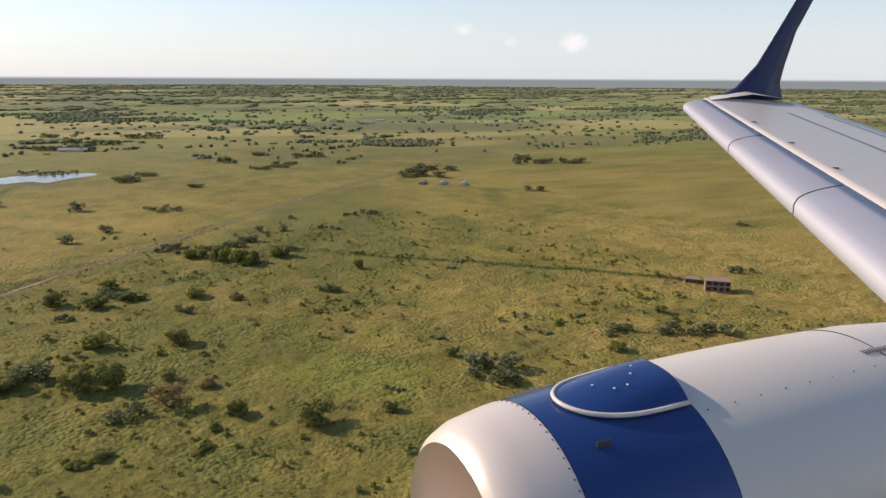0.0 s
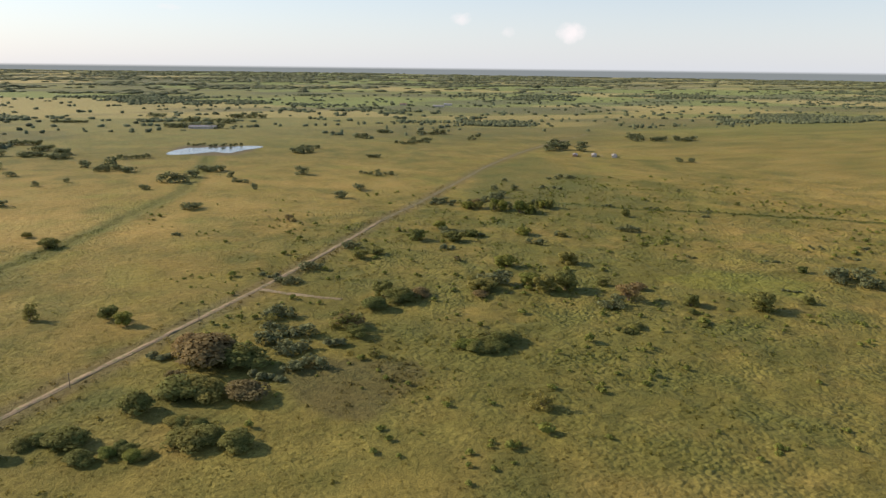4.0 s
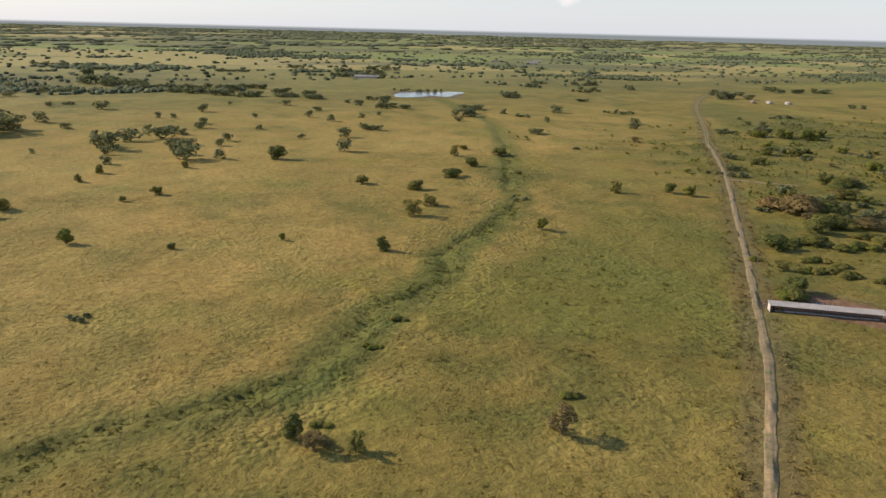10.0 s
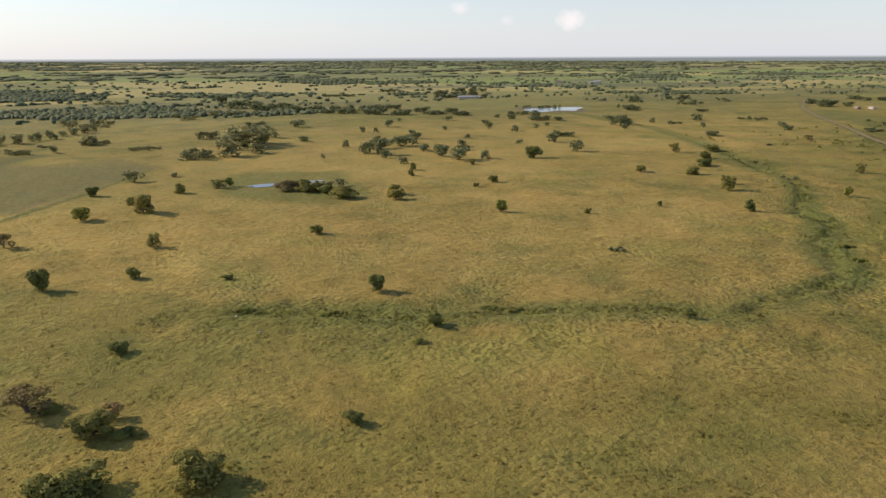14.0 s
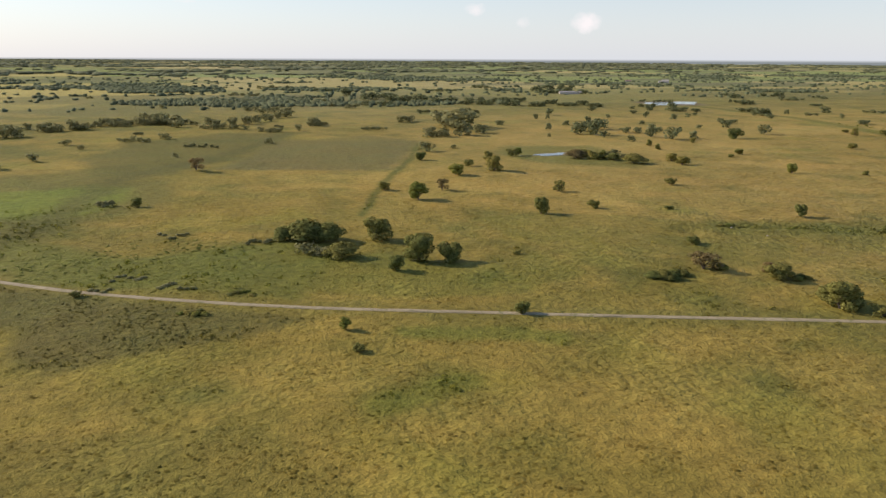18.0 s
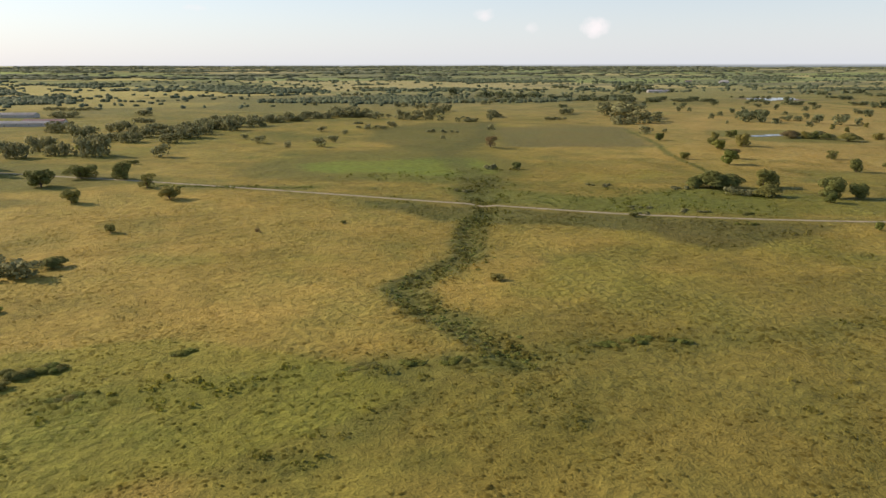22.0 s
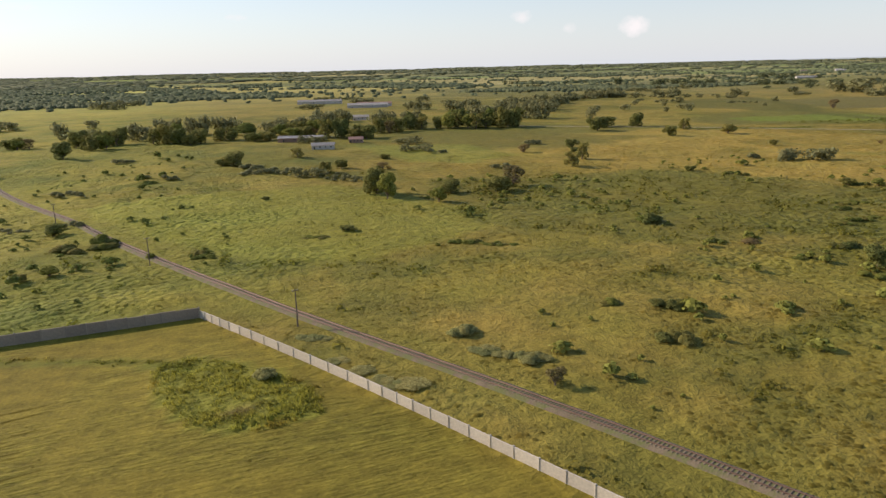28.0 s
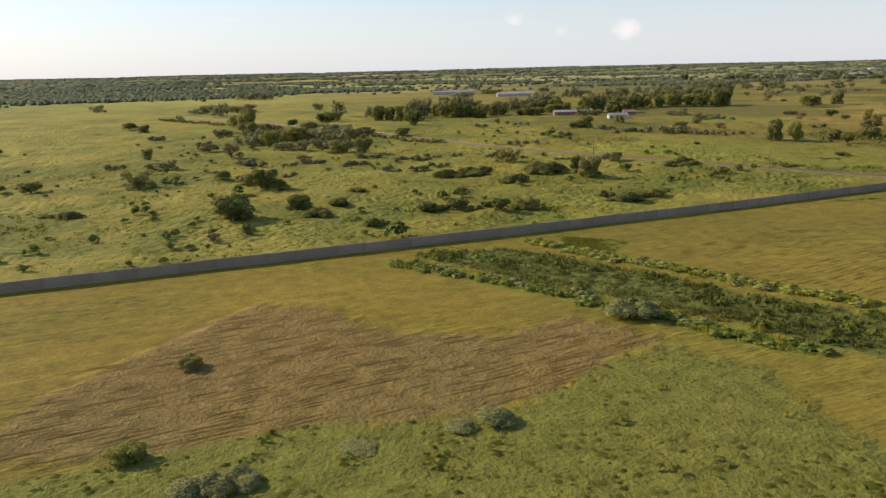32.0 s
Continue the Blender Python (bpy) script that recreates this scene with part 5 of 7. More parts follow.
grove("tree", "among weeds beyond the concrete wall", [
    (-1158.3, 223.9, 2.8, 4.5), (-1160.7, 273.5, 6.1, 6.2), (-1162, 323, 6.1, 7.2), (-1164.5, 126.2, 1.7, 3.5), (-1165.2, 149, 2.1, 3.3), (-1172.3, 139.2, 2.4, 5.4),
    (-1172.3, 228, 2.5, 6.8), (-1174.2, 147.9, 3.4, 5.2), (-1176.8, 178.4, 5.2, 5.7), (-1176.6, 249, 4.6, 6.2), (-1182.5, 289.1, 2.4, 5.5), (-1186.4, 130.5, 2.3, 2.0),
    (-1187.3, 143.6, 5.3, 7.1), (-1192.5, 125.1, 1.6, 2.4), (-1196.6, 199, 1.8, 5.8), (-1198.3, 230.9, 3.4, 8.2), (-1203, 373, 3.6, 4.7), (-1201.9, 257.9, 4.0, 3.0),
    (-1204.6, 194.7, 5.2, 8.3), (-1211.4, 238.5, 2.5, 6.7), (-1217, 162.1, 2.1, 4.5), (-1221, 165.3, 1.2, 4.6), (-1229.5, 204.5, 3.5, 4.7),
])
grove("tree", "on mown grass inside the wall", [
    (-1015.4, 69, 2.1, 2.4), (-1018.2, 87.3, 1.5, 3.6), (-1199.4, 46.8, 1.6, 3.7), (-1199.2, 69.6, 1.3, 2.2),
    (-1204.4, 53.3, 1.2, 2.4),
])
grove("tree", "standing in rough green scrub", [
    (351.8, 316.5, 3.2, 7.5), (193, 370.4, 2.5, 2.6), (190.5, 206.6, 2.8, 4.4), (188.8, 317.5, 2.7, 3.5), (149.5, 181.1, 3.1, 5.6), (106.8, 318.5, 4.6, 4.8),
    (104.5, 183.2, 5.5, 12.0), (100.5, 176, 5.0, 10.7), (98.5, 199.4, 2.7, 3.7), (95.1, 415.4, 4.4, 5.2), (83.7, 287, 4.0, 7.8), (82.1, 418.5, 4.4, 4.6),
    (65.4, 170.9, 2.7, 4.1), (45.4, 172, 6.1, 7.8), (45.8, 290.2, 2.4, 4.2), (31.8, 301.4, 3.8, 6.8), (27.5, 186.3, 4.5, 5.5), (25.8, 282.1, 3.2, 6.4),
    (18.7, 247.4, 5.4, 7.4), (13.6, 216.9, 3.5, 5.0), (11.5, 199.5, 6.5, 10.1), (6.8, 307.6, 3.4, 6.1), (1.5, 195.5, 4.3, 8.5), (-0.1, 329.1, 4.6, 5.9),
])
grove("tree", "standing in rough green scrub", [
    (-2.4, 217.9, 7.2, 8.0), (-5.2, 303.6, 5.3, 8.8), (-5.3, 254.6, 5.2, 7.4), (-10.4, 218.9, 7.0, 7.0), (-10.5, 173.1, 1.8, 7.7), (-10.4, 229.1, 4.4, 6.9),
    (-20.1, 310.8, 5.5, 6.2), (-20.3, 268.9, 1.8, 3.1), (-30.4, 229.2, 5.0, 9.5), (-47.2, 291.5, 3.0, 5.2), (-55.2, 288.4, 3.4, 5.6),
])
grove("bush", "on dry pasture by the ditch", [
    (-300.7, 112.2, 1.6, 3.8), (-315.5, 160.4, 1.6, 4.9), (-326.5, 148.1, 1.2, 4.4), (-330.5, 152.2, 1.2, 4.5), (-333.5, 143, 1.9, 7.6), (-346.6, 121.5, 1.0, 3.3),
    (-387.6, 132.9, 1.0, 6.1), (-391.6, 128.8, 2.4, 4.8), (-401.6, 129.8, 0.6, 5.7), (-411.6, 135, 0.8, 7.1), (-418.5, 142.2, 0.8, 7.3), (-429.7, 336.4, 4.5, 17.7),
    (-430.8, 313.8, 6.1, 10.6), (-433.8, 327.2, 4.5, 7.2), (-439.7, 333.4, 5.3, 12.0), (-439.7, 345.7, 5.0, 8.9), (-440.5, 157.6, 0.6, 7.4), (-444.4, 160.7, 0.7, 5.0),
    (-447.7, 340.6, 6.0, 9.8),
])
grove("bush", "far out on the grass plain", [
    (432.7, 651.2, 6.8, 80.7), (425.8, 694, 6.0, 26.2), (295.7, 643.1, 7.6, 41.1), (264.6, 606.5, 8.8, 37.8), (252, 763.2, 4.1, 11.3), (216.2, 809.6, 7.2, 33.0),
    (176, 741.5, 4.6, 25.4), (170.4, 845.9, 5.2, 21.1), (159.2, 446.7, 4.0, 11.0), (144, 714.2, 4.3, 20.7), (65.8, 1151.1, 9.5, 49.9), (41.1, 706, 4.9, 19.4),
    (38.5, 517.8, 3.2, 24.5), (23, 673.4, 5.9, 23.8), (-1.4, 1059.7, 10.2, 72.6), (-31.7, 992.3, 8.7, 72.8), (-39.6, 762.2, 3.2, 53.9), (-118.8, 681, 4.9, 27.6),
    (-146, 604.3, 5.8, 13.2), (-172.6, 1121.1, 5.4, 46.5), (-176.6, 699.1, 5.2, 22.8), (-191.3, 768.3, 6.3, 22.3), (-197.4, 722.1, 5.2, 28.9), (-209, 820.1, 6.4, 35.1),
])
grove("bush", "far out on the grass plain", [
    (-229.3, 733.9, 6.4, 28.8), (-251.2, 756.9, 7.6, 29.2), (-252.9, 815.7, 8.0, 51.0), (-279, 784.1, 8.8, 35.5), (-303.7, 826.9, 10.4, 36.8), (-330.4, 874.1, 10.7, 44.4),
    (-354, 911.4, 12.4, 39.1), (-363.1, 1023.8, 14.4, 14.6), (-386.5, 805, 6.5, 22.9), (-410.9, 1277.9, 7.2, 52.5), (-469.1, 476, 7.1, 25.3),
    (-489.6, 538.7, 2.6, 10.8), (-493.9, 1081.2, 5.1, 43.1), (-520.1, 728.9, 4.3, 23.9), (-527.2, 581.9, 5.2, 13.7), (-568.2, 547.9, 4.7, 16.7), (-596.7, 581.7, 4.9, 32.3),
    (-625.6, 468.8, 2.7, 19.2), (-626.4, 631.1, 6.0, 18.2), (-636.4, 635.2, 8.7, 16.3), (-646.3, 639.3, 7.0, 18.2), (-660.4, 512.3, 3.5, 20.3), (-663.5, 630.5, 5.7, 22.1),
    (-692.7, 613.9, 5.6, 16.9),
])
grove("bush", "far out on the grass plain", [
    (-710.9, 597.5, 6.8, 20.2), (-731.3, 561.9, 9.3, 18.7), (-741.1, 600.5, 6.4, 16.9), (-748.4, 568.6, 10.8, 18.7), (-753.6, 532.7, 10.0, 15.9), (-763.6, 555.3, 8.9, 21.5),
    (-774.9, 508.7, 8.1, 14.0), (-788.1, 489.3, 10.1, 23.2), (-798.4, 460.8, 7.8, 13.3), (-819.5, 470.1, 7.1, 15.4), (-833.5, 482.7, 5.8, 18.8), (-861, 438.4, 8.7, 16.2),
    (-864.3, 714.4, 5.4, 29.3), (-863.9, 825, 4.1, 53.1), (-930.5, 636, 5.4, 24.9), (-947.8, 453.5, 10.2, 18.8), (-961.8, 434.1, 10.3, 17.7),
    (-1018, 423, 10.0, 18.2), (-1047, 424, 11.6, 17.8), (-1096, 796, 8.4, 32.6), (-1141, 527, 6.7, 23.1), (-1155, 562, 5.8, 26.9),
    (-1168, 539, 4.9, 14.7),
])
grove("bush", "on open yellow pasture", [
    (-480.4, 173.1, 1.1, 4.8), (-497.3, 182.4, 0.7, 7.3), (-537.5, 145.6, 1.8, 3.1), (-620.1, 215.3, 6.9, 9.1), (-622.2, 195.6, 5.3, 7.7), (-626, 218.5, 7.7, 12.2),
    (-632, 220.6, 5.0, 6.1),
])
grove("bush", "standing near the long dirt track", [
    (-61.4, 230.3, 6.0, 10.9), (-72.4, 226.2, 4.8, 8.8), (-78.2, 281.4, 3.5, 9.8), (-85.4, 214, 4.5, 8.2), (-91.2, 266.1, 3.7, 9.2), (-95.2, 277.3, 2.0, 7.0),
    (-103.4, 227.3, 4.7, 9.9), (-104.4, 208.9, 3.9, 13.4), (-106.5, 188.5, 3.5, 10.3), (-106.4, 200.8, 3.7, 10.8), (-117.5, 185.5, 2.7, 8.1),
    (-121.4, 195.7, 6.9, 12.0), (-124.5, 175.3, 5.2, 9.5), (-129.4, 199.8, 9.6, 15.4), (-130.6, 151.8, 4.4, 7.0), (-132.4, 212.1, 6.0, 9.0), (-135.5, 181.4, 7.0, 14.2),
    (-138.5, 165.1, 3.2, 9.2), (-138.6, 156.9, 5.5, 11.2), (-148.5, 177.4, 6.4, 7.6), (-151.6, 158, 2.9, 10.4), (-160.5, 159, 3.0, 5.4), (-162.5, 167.2, 4.6, 8.4),
])
grove("bush", "standing near the long dirt track", [
    (-168.5, 171.3, 3.0, 10.6), (-177.6, 146.8, 2.1, 4.9), (-179.6, 132.5, 1.8, 6.6), (-180.6, 152.9, 2.2, 9.7), (-184.6, 144.8, 2.2, 7.0), (-190.6, 146.8, 1.8, 9.3),
    (-196.5, 162.2, 1.7, 3.8), (-220.2, 261.4, 1.8, 6.5),
])
grove("bush", "near the reed-lined brook", [
    (-639, 220.7, 1.5, 9.0), (-652.2, 174.2, 0.8, 8.3), (-660.9, 237.5, 1.0, 9.2), (-663.2, 165, 1.0, 7.7), (-665.1, 185.8, 0.9, 8.5), (-675, 197.4, 0.9, 8.8),
    (-681.1, 188.1, 0.9, 5.5), (-713.8, 246.1, 1.3, 6.7), (-735.9, 195.1, 2.4, 5.9), (-743, 185.8, 2.5, 7.1), (-744.5, 100.3, 0.9, 4.2), (-749.5, 103.4, 0.8, 6.5),
    (-751.1, 168.1, 2.7, 6.2), (-756.5, 104.5, 0.7, 5.7), (-756.1, 158.8, 1.7, 7.1), (-760.1, 158.8, 1.5, 5.8), (-764.5, 104.6, 0.9, 4.0), (-768.1, 153.7, 1.7, 8.0),
    (-769.5, 103.6, 1.1, 4.7), (-769.2, 147.4, 2.3, 7.5), (-770.3, 134.9, 1.8, 5.8), (-772.2, 142.2, 2.3, 6.1), (-772.3, 125.5, 1.6, 5.4), (-773.4, 114, 1.8, 5.0),
])
grove("bush", "near the reed-lined brook", [
    (-774.5, 101.5, 1.0, 4.5), (-774.5, 104.7, 2.0, 6.1), (-775.3, 133.9, 2.1, 5.7), (-776.2, 138.1, 1.7, 4.9), (-782.4, 106.8, 0.8, 5.2), (-788.4, 109, 0.6, 4.5),
    (-795.4, 111.1, 0.4, 5.9), (-820.2, 128.2, 0.8, 5.0), (-836.3, 117.9, 0.5, 5.3), (-837.9, 408.1, 12.0, 20.5), (-839.2, 130.5, 1.4, 5.9), (-840.9, 427.5, 6.3, 11.9),
    (-843.2, 129.5, 1.5, 5.7), (-842.6, 195, 3.2, 5.6), (-849.2, 123.3, 0.6, 5.4),
])
grove("bush", "in thick green scrub", [
    (-850.7, 189.9, 5.1, 12.0), (-853, 417.6, 7.7, 14.4), (-853.2, 128.6, 0.8, 5.5), (-857.6, 194.3, 4.0, 8.1), (-859.3, 113.9, 1.2, 5.6), (-861.5, 203.9, 2.1, 4.2),
    (-862.2, 122.4, 1.2, 5.0), (-871.2, 412.1, 9.6, 16.7), (-875.3, 108.9, 1.1, 4.3), (-876.1, 126.8, 2.0, 5.3), (-879.5, 358.7, 11.5, 17.8), (-879, 147, 1.1, 5.9),
    (-880, 137.5, 1.4, 4.5), (-882.5, 372.6, 9.6, 14.9), (-891.1, 126, 1.1, 6.0), (-893.6, 177, 1.2, 8.1), (-896.6, 384.5, 10.8, 15.2), (-897.7, 359.2, 9.0, 17.5),
    (-902.1, 119.8, 0.7, 5.6), (-904, 129.4, 0.7, 9.9), (-909.7, 367.9, 9.1, 17.7), (-911.1, 124.2, 1.1, 6.6), (-913.2, 114.6, 0.6, 5.2), (-913.7, 416.1, 8.8, 16.2),
])
grove("bush", "in thick green scrub", [
    (-914.5, 77.5, 1.7, 3.1), (-916.5, 77.6, 1.8, 3.6), (-919.1, 114.7, 1.0, 5.9), (-920.5, 75.5, 2.1, 4.0), (-924.5, 74.5, 2.0, 3.9), (-925.1, 112.7, 0.6, 5.0),
    (-926.8, 372.6, 9.6, 17.6), (-928.5, 74.5, 1.9, 4.4), (-931.7, 415.7, 9.5, 17.4), (-932.5, 75.6, 1.9, 4.3), (-934.4, 76.7, 2.0, 3.3), (-936.4, 76.7, 1.9, 4.3),
    (-940.2, 99.1, 1.6, 6.1), (-943.3, 90.6, 0.6, 2.4), (-943.8, 365.2, 8.7, 17.0), (-945.4, 81.1, 1.2, 4.9), (-951.4, 83.3, 1.2, 4.9), (-952.1, 108.9, 1.0, 2.9),
    (-952.9, 307.9, 4.2, 12.5), (-953.2, 96.1, 0.7, 3.2), (-953, 272, 2.4, 8.7), (-959.2, 279.2, 3.3, 11.0), (-963.9, 341.8, 7.4, 16.1), (-973.9, 419.7, 8.7, 16.9),
])
grove("bush", "in thick green scrub", [
    (-974.9, 351.6, 10.8, 18.5), (-976.9, 392.6, 9.1, 20.1), (-985.9, 413.4, 7.8, 19.2), (-988, 364.3, 6.6, 20.4), (-989, 327.2, 3.9, 12.8), (-994, 383.2, 7.7, 14.1),
    (-995, 405.1, 6.6, 15.9), (-993.8, 129.9, 0.6, 7.6), (-993.9, 223.3, 1.7, 10.4), (-998.8, 133.2, 1.0, 6.5),
])
grove("bush", "among weeds beyond the concrete wall", [
    (-999.8, 228.4, 1.6, 11.9), (-1001.9, 238, 1.9, 9.0), (-1008, 359, 5.4, 17.0), (-1010, 395, 7.8, 11.5), (-1008.9, 238.2, 3.6, 8.9),
    (-1016, 248.1, 2.2, 11.0), (-1022, 371, 7.2, 14.4), (-1022.2, 254.1, 2.6, 12.5), (-1023.6, 264.5, 2.5, 7.7), (-1024.5, 153, 0.5, 7.0),
    (-1033, 414, 11.4, 17.6), (-1039, 364, 8.1, 16.7), (-1046, 394, 8.7, 14.9), (-1050, 372, 10.0, 18.2), (-1060, 397, 9.6, 16.5),
    (-1064.3, 162.3, 1.7, 5.5), (-1072, 380, 9.1, 15.6), (-1073, 188.5, 2.0, 6.3), (-1078, 359, 8.7, 15.9), (-1083, 404, 8.0, 14.7),
    (-1084, 382, 8.5, 15.5), (-1084.9, 188.8, 1.0, 8.7), (-1112, 388, 5.8, 15.3), (-1114.6, 124.1, 0.8, 5.5),
])
grove("bush", "among weeds beyond the concrete wall", [
    (-1121.8, 294.6, 3.9, 10.5), (-1121.5, 215, 1.5, 9.2), (-1123, 175.6, 2.2, 7.5), (-1128.4, 215.2, 1.8, 9.0), (-1130.7, 292.2, 5.0, 12.2),
    (-1133, 277.8, 5.3, 12.9), (-1134.9, 302.4, 5.3, 13.9), (-1138.5, 288.3, 5.0, 11.9), (-1137.3, 225.9, 2.6, 7.8), (-1149.8, 294.6, 5.3, 12.1),
    (-1155.9, 256.3, 4.3, 11.6), (-1160.7, 293, 4.8, 11.8), (-1167.3, 283, 4.0, 9.4),
])
grove("bush", "on mown grass inside the wall", [
    (-1014.3, 75.4, 1.3, 3.8), (-1015.3, 77.6, 0.9, 5.2), (-1018.3, 80.8, 0.6, 4.1), (-1029.3, 74.5, 0.4, 3.0), (-1030.3, 75.6, 0.5, 3.5), (-1032.3, 77.7, 0.4, 3.6),
    (-1033.3, 81, 0.5, 2.6), (-1035.2, 85.3, 0.4, 3.3), (-1036.1, 93.9, 0.5, 4.3),
])
grove("bush", "on mown grass inside the wall", [
    (-1177.4, 47.7, 1.2, 2.7),
    (-1180.4, 47.8, 0.7, 2.2), (-1188.4, 47.9, 0.3, 2.5), (-1197.4, 46.8, 1.2, 3.4),
])
grove("bush", "standing in rough green scrub", [
    (264.6, 240.1, 3.0, 13.1), (192.5, 180.1, 4.1, 11.9), (178.5, 186.2, 4.3, 13.8), (160.5, 194.4, 3.6, 11.9), (159.6, 214.7, 1.9, 3.9), (146.8, 299.2, 2.1, 4.3),
    (138.6, 224.9, 1.7, 6.3), (137.5, 204.5, 1.7, 4.8), (100.6, 215.7, 1.4, 4.7), (78.9, 355.3, 6.4, 12.5), (75.6, 236.1, 1.6, 3.6), (71.5, 183.2, 1.2, 4.9),
    (71.1, 395.1, 5.0, 10.1), (63, 383.9, 4.2, 11.8), (60.9, 347.2, 7.8, 15.0), (51, 359.5, 7.4, 12.2), (46.8, 293.2, 2.4, 5.0), (41, 371.8, 5.6, 15.5),
    (34.1, 392.2, 4.0, 12.9), (23.5, 207.7, 2.7, 4.6), (21.5, 179.1, 1.8, 3.5), (15.4, 167.9, 1.4, 3.0), (7.9, 310.7, 3.1, 10.4), (-0.1, 315.8, 3.6, 11.7),
])
grove("bush", "standing in rough green scrub", [
    (-5.5, 175.1, 2.1, 6.5), (-15.2, 290.3, 3.0, 6.6), (-24.4, 233.2, 5.5, 12.9), (-34.4, 223.1, 2.8, 5.2), (-51.5, 180.3, 5.9, 12.7), (-53.4, 232.3, 4.1, 7.4),
    (-53.1, 308.8, 3.5, 8.2), (-58.5, 179.3, 3.9, 13.4),
])

grove("bush", "among weeds beyond the concrete wall", [
    (-1184.1, 199.6, 2.6, 4.4), (-1179.3, 188.1, 3.2, 5.0), (-1173.5, 176.6, 3.0, 4.6), (-1173.5, 150.7, 2.4, 3.8), (-1171.6, 141.1, 1.8, 5.0), (-1164.9, 150.7, 1.6, 4.2), (-1163.0, 127.7, 1.3, 3.6),
    (-1182.2, 266.8, 3.4, 6.2), (-1174.5, 232.2, 2.6, 5.4), (-1163.0, 220.7, 1.8, 4.8), (-1172.6, 322.4, 4.2, 8.0), (-1162.0, 302.3, 4.0, 8.2), (-1149.6, 347.4, 4.4, 8.4), (-1143.8, 259.1, 4.2, 8.0),
    (-1133.2, 334.9, 4.6, 8.6), (-1127.5, 316.7, 4.2, 8.0), (-1117.9, 295.6, 3.4, 7.0), (-1125.6, 195.8, 1.7, 5.6), (-1121.7, 181.4, 2.0, 5.2), (-1117.9, 179.5, 1.9, 4.6), (-1102.5, 169.9, 2.0, 5.2),
])
grove("bush", "among weeds beyond the concrete wall", [
    (-1119.8, 158.4, 2.0, 4.2), (-1134.2, 127.7, 1.5, 3.8), (-1147.6, 136.3, 1.5, 4.4), (-1141.9, 132.5, 1.2, 3.6), (-1187.9, 147.8, 3.6, 5.4), (-1210.0, 401.1, 4.5, 7.0), (-1137.1, 151.6, 1.2, 3.4),
    (-1140.0, 192.9, 2.0, 5.0), (-1133.2, 189.1, 1.8, 5.2), (-1166.8, 198.7, 1.6, 4.0), (-1143.8, 212.1, 2.0, 6.0), (-1155.3, 219.8, 2.2, 5.2), (-1198.5, 316.7, 3.0, 6.0), (-1157.2, 163.2, 1.4, 4.2),
])
grove("bush", "in woods beyond dry pasture", [
    (-811, 503, 8.5, 17.0), (-796, 496, 7.5, 15.0), (-802, 524, 8.5, 18.0), (-823, 545, 9.0, 20.0), (-778, 532, 8.0, 16.0), (-764, 548, 8.5, 16.0), (-845, 522, 8.5, 20.0), (-860, 560, 9.0, 22.0),
])
grove("bush", "on mown grass inside the wall", [(-1043.6, 83.8, 1.3, 2.4), (-1154.4, 64.2, 2.4, 3.6), (-1152.6, 62.6, 2.4, 3.0)])
grove("bush", "along the green hedge of the plain", [
    (29.1, 388.0, 3.0, 12.0), (50.7, 387.0, 3.4, 13.0), (63.4, 361.5, 3.4, 12.0), (85.0, 371.3, 3.2, 12.0), (120.4, 412.5, 2.6, 12.0), (145.9, 446.9, 2.6, 11.0), (116.5, 345.8, 1.6, 8.0), (136.1, 332.0, 1.5, 8.0), (155.8, 308.4, 1.4, 8.0),
])
# the long row of trees beyond the wet meadow
row = random.Random(31)
for x, y in along([(-790, 545), (-748, 618), (-705, 610), (-668, 645), (-622, 640), (-596, 604), (-556, 640), (-520, 690)], 6.0):
    if row.random() < 0.8:
        tall = row.uniform(3.5, 8.0)
        PLANTS.append(("tree", x + row.uniform(-4, 4), y + row.uniform(-6, 6), tall, tall * row.uniform(0.9, 1.4), "in a long row beyond the wet meadow"))
set_out()

# ---- poles ----


def utility_pole(x, y, h, turn, text):
    root = tagged(new("utility_pole"), text, "utility pole", "poles along the track")
    part("pole", tube([(0, 0, -0.3), (0.02, 0, h * 0.5), (0.0, 0, h)], [0.11, 0.09, 0.07], 8), POLE_WOOD, root)
    part("crossarm", box((0.9, 0.07, 0.08), (0, 0.07, h - 0.25), 0.008), POLE_WOOD, root)
    for dx in (-0.38, 0.0, 0.38):
        part("insulator", tube([(dx, 0.07, h - 0.21), (dx, 0.07, h - 0.13), (dx, 0.07, h - 0.05)], [0.03, 0.045, 0.02], 6), PLASTER, root, "pale ceramic insulator")
    root.matrix_basis = pose(x, y, base(x, y), 0, 0, turn)


for x, y in ((-200, 158.1), (-162.4, 197.8), (-126.8, 235.5), (-93.2, 269.1), (-233.6, 126.5)):
    utility_pole(x, y, 3.9, -45, "slim wooden utility pole beside the dirt track")
for x, y in ((-1037.1, 99.3), (-1055.6, 142.7), (-1075.9, 191.8)):
    utility_pole(x, y, 5.2, 20, "dark wooden pole beside the railway")

# ---- buildings ----


def corrugated(L, W, rise, wave=0.45, deep=0.07):
    """One slope of ribbed sheet, from the eave up."""
    n = round(L / wave) * 2
    bm = bmesh.new()
    rows = []
    for y, z in ((0, 0), (W, rise)):
        rows.append([bm.verts.new((-L / 2 + L * i / n, y, z + (deep if i % 2 else 0))) for i in range(n + 1)])
    for i in range(n):
        bm.faces.new((rows[0][i], rows[0][i + 1], rows[1][i + 1], rows[1][i]))
    got = bmesh.ops.extrude_face_region(bm, geom=bm.faces[:])
    bmesh.ops.translate(bm, verts=[v for v in got["geom"] if isinstance(v, bmesh.types.BMVert)], vec=(0, 0, -0.03))
    return bm


